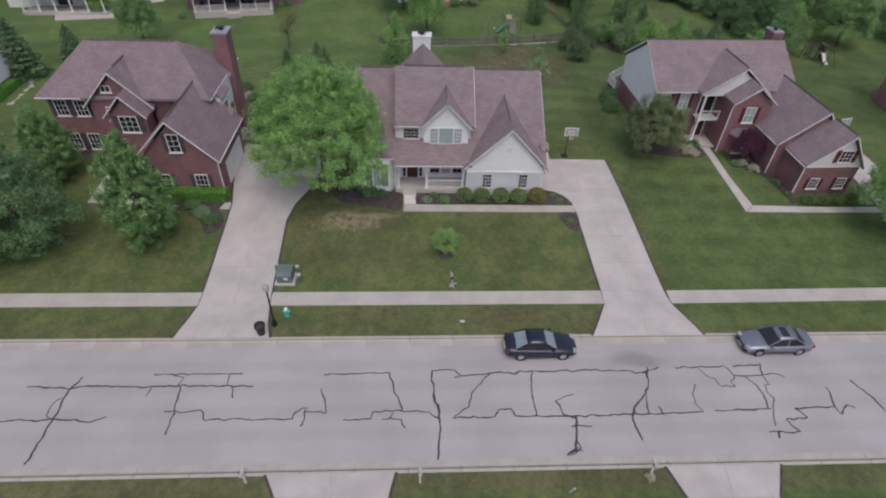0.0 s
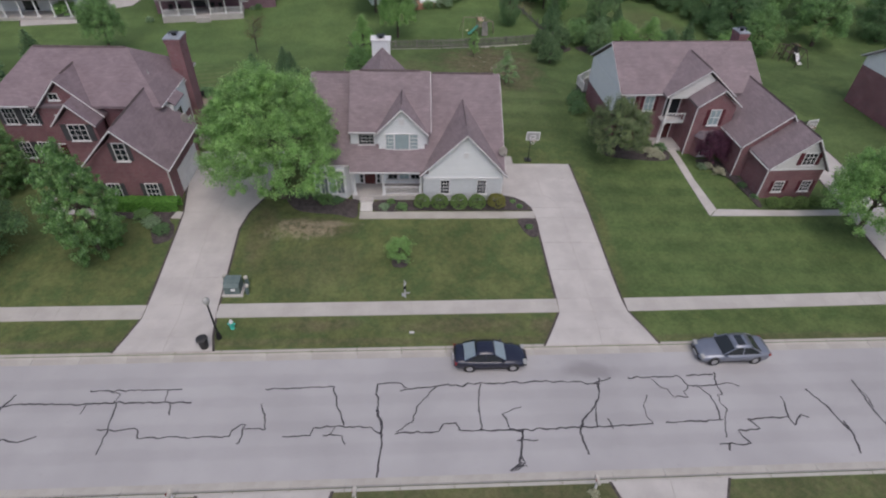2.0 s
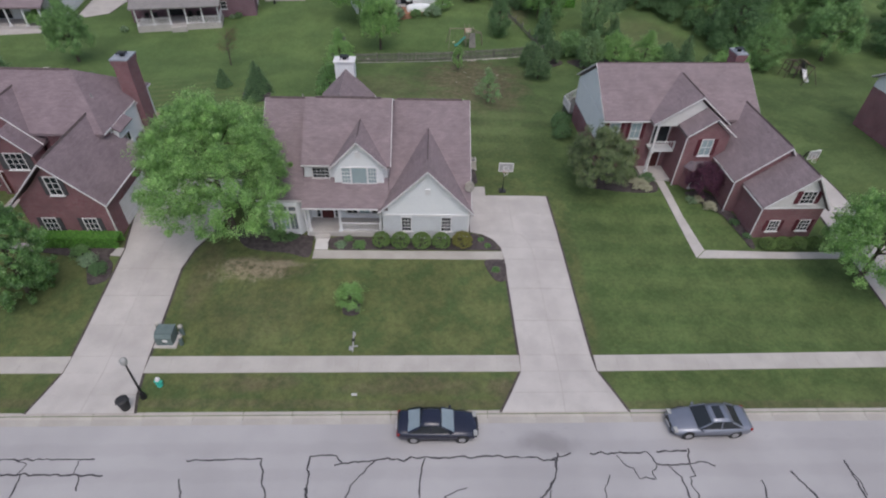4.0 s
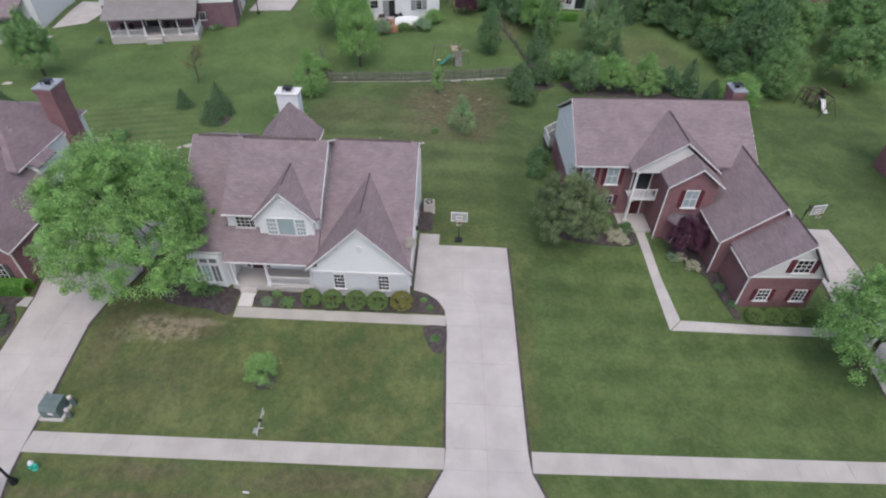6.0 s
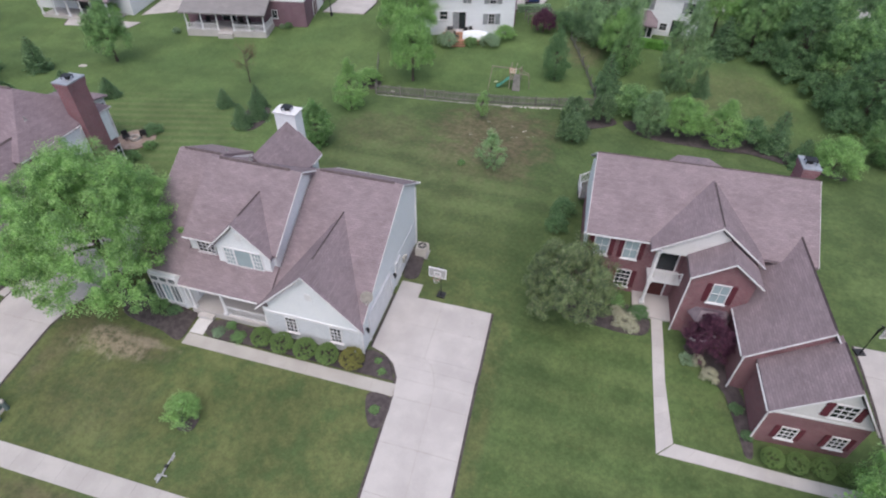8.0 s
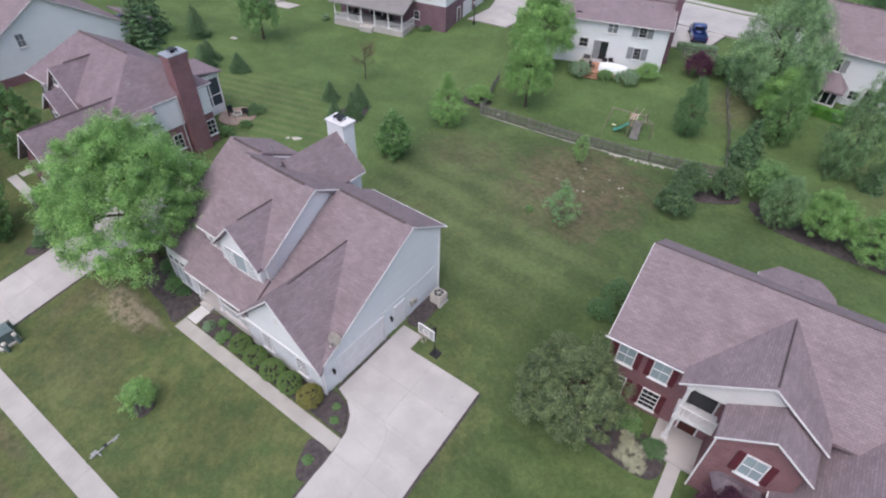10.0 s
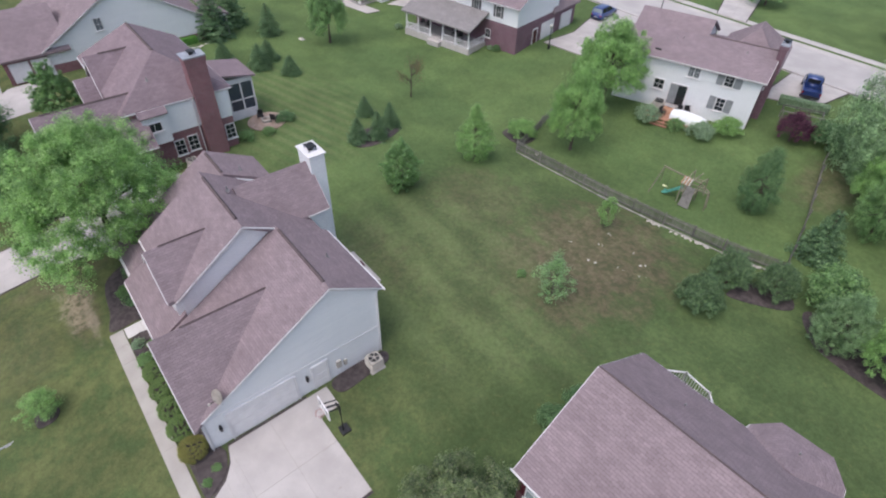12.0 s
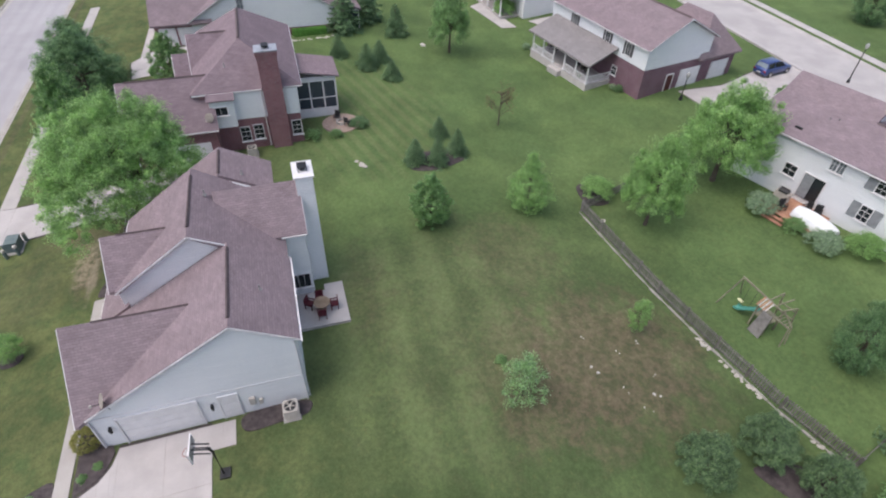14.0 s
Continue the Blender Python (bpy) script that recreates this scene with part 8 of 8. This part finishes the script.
chair(-20.9, 58.0, 60, CHAR, "dark garden chair beside a fire pit"), chair(-19.6, 58.9, -140, CHAR, "dark garden chair beside a fire pit")
# deck chairs of the angled house
chair(24.6, 62.6, 20, CHAR, "dark garden chair on a raised deck", 2.62), chair(25.3, 63.6, 110, CHAR, "dark garden chair on a raised deck", 2.62)
round_table(25.0, 63.0, 2.62, CHAR, "dark round garden table on a raised deck", 0.5)
paved("garden_path", "broad pale stepping slabs beside a deck", "path", [((27.4, 64.0), (28.0, 63.2)), ((28.6, 65.0), (29.2, 64.0))], 2, 0.08)


# deck of the white back house
def deck():
    K0 = thing("deck", pose(-3.0, 92.1, 1.95, 0, 0, 18), "low reddish wooden deck with steps behind a white house", "deck")
    for i in range(24):
        part("plank", made(box, 4.6, -3.2 + i * 0.133, 0.42, 9.3, -3.2 + i * 0.133 + 0.12, 0.47), REDWOOD, K0)
    for x in (4.7, 6.9, 9.2):
        for y in (-3.1, -0.2):
            part("post", made(box, x - 0.06, y - 0.06, -1, x + 0.06, y + 0.06, 0.41), REDWOOD, K0)
    for i in range(2):
        part("step", made(box, 5.6, -3.55 - 0.33 * i, 0.2 - 0.2 * i, 7.4, -3.23 - 0.33 * i, 0.27 - 0.2 * i), REDWOOD, K0)


REDWOOD = noisy("reddish_deck_wood", (0.33, 0.17, 0.11), (0.42, 0.24, 0.16), 2, 0.8, 20, 0.3, each=0.3)
deck()
em = pose(-3.0, 92.1, 1.95, 0, 0, 18)
bm = bm_new()
secs = []
for f in np.linspace(-1.5, 1.5, 9):
    k = 1 - 0.25 * (abs(f) / 1.5) ** 3
    secs.append([(f, 0.6 * k * math.cos(a), 0.05 + max(0, 0.85 * k * math.sin(a)) + 0.03 * noise.noise((f * 3, a, 0))) for a in np.linspace(math.pi, 0, 11)])
loft(bm, secs)
cv = part("covered_spa", bm, noisy("white_cloth", (0.66, 0.68, 0.7), (0.76, 0.77, 0.78), 2, 0.8, 20, 0.2))
cv.matrix_basis = em @ pose(9.0, -2.1, 0.42, 0, 0, -8) @ Matrix.Diagonal((1.2, 1.35, 1.15, 1))
tagged(cv, "long object under a white cloth cover on a deck", "cover")
gr = thing("grill", em @ pose(5.5, -1.2, 0.47, 0, 0, 0), "grey gas grill under a lid on a deck", "grill")
part("cabinet", made(box, -0.6, -0.28, 0, 0.6, 0.28, 0.85), STONE, gr)
bm = bm_new()
along_x(bm, [(-0.28, 0.86), (0.28, 0.86), (0.28, 1.0), (0.12, 1.2), (-0.12, 1.2), (-0.28, 1.0)], -0.4, 0.4)
part("lid", bm, CHAR, gr)
for i, (x, y) in enumerate(((7.6, -1.0), (8.4, -0.7), (6.3, -2.4))):
    m = em @ pose(x, y, 0.47)
    chair(m.translation.x, m.translation.y, 40 * i, CHAR, "dark garden chair on a wooden deck", m.translation.z)


# play sets
TEAL = noisy("teal_plastic", (0.07, 0.25, 0.2), (0.1, 0.32, 0.26), 2, 0.5, 30, 0.1)


def play_set(x, y, turn, slide_mat, label, wood=None):
    """A climbing tower with a swing beam, a slide, a slatted roof and leaning side frames."""
    wood = wood or PALE_WOOD
    S = thing("play_set", on(x, y, 0, turn) @ Matrix.Diagonal((0.86, 0.86, 0.86, 1)), label, "play set", "play sets")
    for sx in (-0.65, 0.65):
        for s2 in (-0.65, 0.65):
            part("post", made(box, sx - 0.06, s2 - 0.06, -0.2, sx + 0.06, s2 + 0.06, 2.3), wood, S)
    for i in range(9):
        part("plank", made(box, -0.7, -0.7 + i * 0.156, 1.3, 0.7, -0.7 + i * 0.156 + 0.14, 1.34), wood, S)
    for i in range(6):
        part("roof_slat", made(beam, (-0.75 + i * 0.16, -0.1, 2.78), (-0.75 + i * 0.16, -0.85, 2.3), 0.1, 0.03), STONE if i % 2 else REDWOOD, S)
    part("side_cloth", made(prism, [(-0.1, -0.72, 2.2), (0.72, -0.72, 2.2), (0.85, -1.25, 0.05), (-0.25, -1.25, 0.05)], (0, 0.03, -0.01)), GREY_WOOD, S, "grey cloth panel hung down the tower's side")
    part("swing_beam", made(beam, (0.7, 0.1, 2.55), (-3.2, 0.1, 2.75), 0.1, 0.14), wood, S)
    for s in (-1, 1):
        part("swing_leg", made(beam, (-3.1, 0.1, 2.75), (-3.5, 0.1 + s * 1.35, -0.1), 0.08, 0.08), wood, S)
    for xx in (-1.4, -2.5):
        for d in (-0.2, 0.2):
            part("chain", made(beam, (xx + d, 0.1, 2.6), (xx + d, 0.15, 0.6), 0.02, 0.02), DARK_METAL, S)
        part("swing_seat", made(box, xx - 0.24, 0.0, 0.56, xx + 0.24, 0.26, 0.6), CHAR if xx > -2 else LEMON, S)
    # open frames that stick out behind the tower
    for p, q in (((-0.65, 0.65, 2.3), (-0.5, 1.7, 2.75)), ((0.0, 0.65, 2.3), (0.25, 2.0, 2.6)), ((0.65, 0.65, 2.3), (0.9, 1.8, 2.3)), ((0.65, 0.65, 2.25), (1.9, 0.2, 1.9)), ((0.65, -0.65, 2.2), (1.9, -0.1, 1.9)),
                 ((1.9, 0.2, 1.9), (2.1, 0.3, -0.1)), ((1.9, -0.1, 1.9), (2.1, -0.3, -0.1)), ((-0.5, 1.7, 2.7), (-0.4, 2.0, -0.1)), ((0.9, 1.8, 2.3), (1.0, 2.1, -0.1)), ((-0.5, 1.6, 1.9), (0.9, 1.75, 1.9)), ((-0.45, 1.8, 1.0), (0.95, 1.9, 1.0))):
        part("brace", made(beam, p, q, 0.08, 0.1), wood, S)
    for k in range(5):
        f = (k + 0.7) / 5.5
        part("rung", made(beam, (0.65 + 1.3 * f, -0.5 + 0.25 * f, 2.2 - 0.35 * f), (0.65 + 1.3 * f, 0.5 - 0.2 * f, 2.2 - 0.3 * f), 0.05, 0.05), wood, S)
    bm = bm_new()
    pr = [(-0.3, 0.18), (-0.26, 0.18), (-0.24, 0.03), (0.24, 0.03), (0.26, 0.18), (0.3, 0.18), (0.3, 0), (-0.3, 0)]
    loft(bm, [[(xx, px - 0.35, zz + pz) for px, pz in pr] for xx, zz in ((-0.65, 1.35), (-0.9, 1.3), (-1.5, 0.7), (-2.0, 0.25), (-2.4, 0.18))])
    part("slide", bm, slide_mat, S, "plastic slide")


PALE_WOOD = noisy("pale_green_stained_wood", (0.17, 0.16, 0.11), (0.25, 0.235, 0.165), 2, 0.85, 25, 0.3)
LEMON = noisy("pale_yellow_plastic", (0.6, 0.6, 0.35), (0.68, 0.68, 0.42), 2, 0.5, 25, 0.1)
play_set(13.35, 82.35, 8, TEAL, "weathered wooden play set with swings on a back lawn")
play_set(55.2, 74.2, 95, WHITE, "dark wooden play set with a white slide on a back lawn", BARK)

# timber frame beside the white back house
tf = thing("timber_frame", on(14.3, 100.3, 0, 10), "low weathered timber frame beside a dark shrub", "timber frame")
for p, q in (((-1.8, -0.8, 0.9), (1.8, -0.8, 0.9)), ((-1.8, 0.8, 0.9), (1.8, 0.8, 0.9)), ((-1.8, -0.8, 0.9), (-1.8, 0.8, 0.9)), ((1.8, -0.8, 0.9), (1.8, 0.8, 0.9)), ((0, -0.8, 0.9), (0, 0.8, 0.9))):
    part("beam", made(beam, p, q, 0.1, 0.12), WOOD, tf)
for sx in (-1.8, 0, 1.8):
    for s2 in (-0.8, 0.8):
        part("post", made(box, sx - 0.06, s2 - 0.06, -0.2, sx + 0.06, s2 + 0.06, 0.85), WOOD, tf)


# a nearly bare reddish tree
def bare_tree(x, y, h):
    T = thing("tree", on(x, y), "small bare reddish-brown tree on a back lawn", "tree")
    rng = random.Random(9)
    bm = bm_new()
    tube(bm, [(0, 0, -0.2), (0.05, 0, 1.2), (0.0, 0.08, h * 0.9)], [0.09, 0.07, 0.015], 8)
    tips = []
    for i in range(26):
        z = rng.uniform(0.9, h * 0.85)
        a = rng.uniform(0, 6.28)
        L = rng.uniform(0.7, 1.5) * (1 - 0.4 * z / h)
        mid = Vector((math.cos(a) * L * 0.5, math.sin(a) * L * 0.5, z + L * 0.45))
        end = Vector((math.cos(a) * L, math.sin(a) * L, z + L * 0.9))
        tube(bm, [(0.02, 0.02, z), mid, end], [0.03, 0.02, 0.006], 5)
        for j in range(4):
            b = a + rng.uniform(-1, 1)
            e2 = mid.lerp(end, rng.random()) + Vector((math.cos(b) * 0.5, math.sin(b) * 0.5, 0.35))
            tube(bm, [mid.lerp(end, 0.4), e2], [0.012, 0.004], 4)
            tips.append(e2)
    part("trunk", bm, BARK, T)
    rg = np.random.default_rng(3)
    c = np.repeat(np.array(tips), 9, 0) + rg.normal(0, 0.2, (len(tips) * 9, 3))
    n = rg.normal(size=c.shape)
    n /= np.linalg.norm(n, axis=1, keepdims=True)
    o = new("crown", leaf_mesh("crown", leaf_quads(c, n, np.full(len(c), 0.055), 2), LEAF_RED))
    o.parent = T


LEAF_RED = leafy("reddish_leaves", (0.12, 0.07, 0.05), (0.17, 0.1, 0.07), (0.2, 0.14, 0.1))
bare_tree(-17.0, 74.2, 4.2)


# patio and planting behind the side-garage house
paved("patio", "pale stone patio behind a brick and siding house", "patio", [((-50.6, 59.0), (-51.0, 55.4)), ((-45.6, 58.9), (-45.8, 55.6))], 3, 0.06)
hedge(-44.2, 55.6, -44.4, 60.0, 0.8, 0.9)
for i, (x, y) in enumerate(((-48.6, 57.6), (-47.4, 58.2), (-47.8, 56.6))):
    chair(x, y, 70 * i, STONE, "pale garden chair on a stone patio", gz(x, y) + 0.08)
stones([(-42.6, 55.4), (-42.7, 59.9), (-44.1, 62.6)], 26, 0.14, "pale edging stone round a garden bed", 12)
stones([(-38.9, 71.7), (-38.5, 71.8)], 2, 0.28, "pale stone set in a lawn", 21)
stones([(-0.5, 77.3), (-0.2, 77.3)], 1, 0.32, "pale boulder beside a fence corner", 23)
# things round the porch of the brick and siding house
for i, (x, y, k, r) in enumerate(((-20.0, 89.9, "bush_dark", 0.6), (-20.9, 89.7, "bush_pale", 0.45), (-23.9, 86.9, "bush_dark", 0.6), (-34.4, 84.6, "bush_pale", 0.6), (-10.6, 104.4, "bush_bright", 1.3))):
    plant(k, x, y, r, r * 1.5, "low leafy plant beside a house", "shrub", "shrub", 40 * i, "plants round a porch")
fm = pose(-17.6, 90.9, 1.9, 0, 0, 11) @ pose(-17, 0, 0)
for i, (x, y) in enumerate(((2.2, -1.3), (3.4, -1.3), (8.0, -1.2), (9.2, -1.4))):
    m = fm @ pose(x, y, 0.35)
    chair(m.translation.x, m.translation.y, 6 + 20 * (i % 2), CHAR, "dark garden chair on a covered porch", m.translation.z)
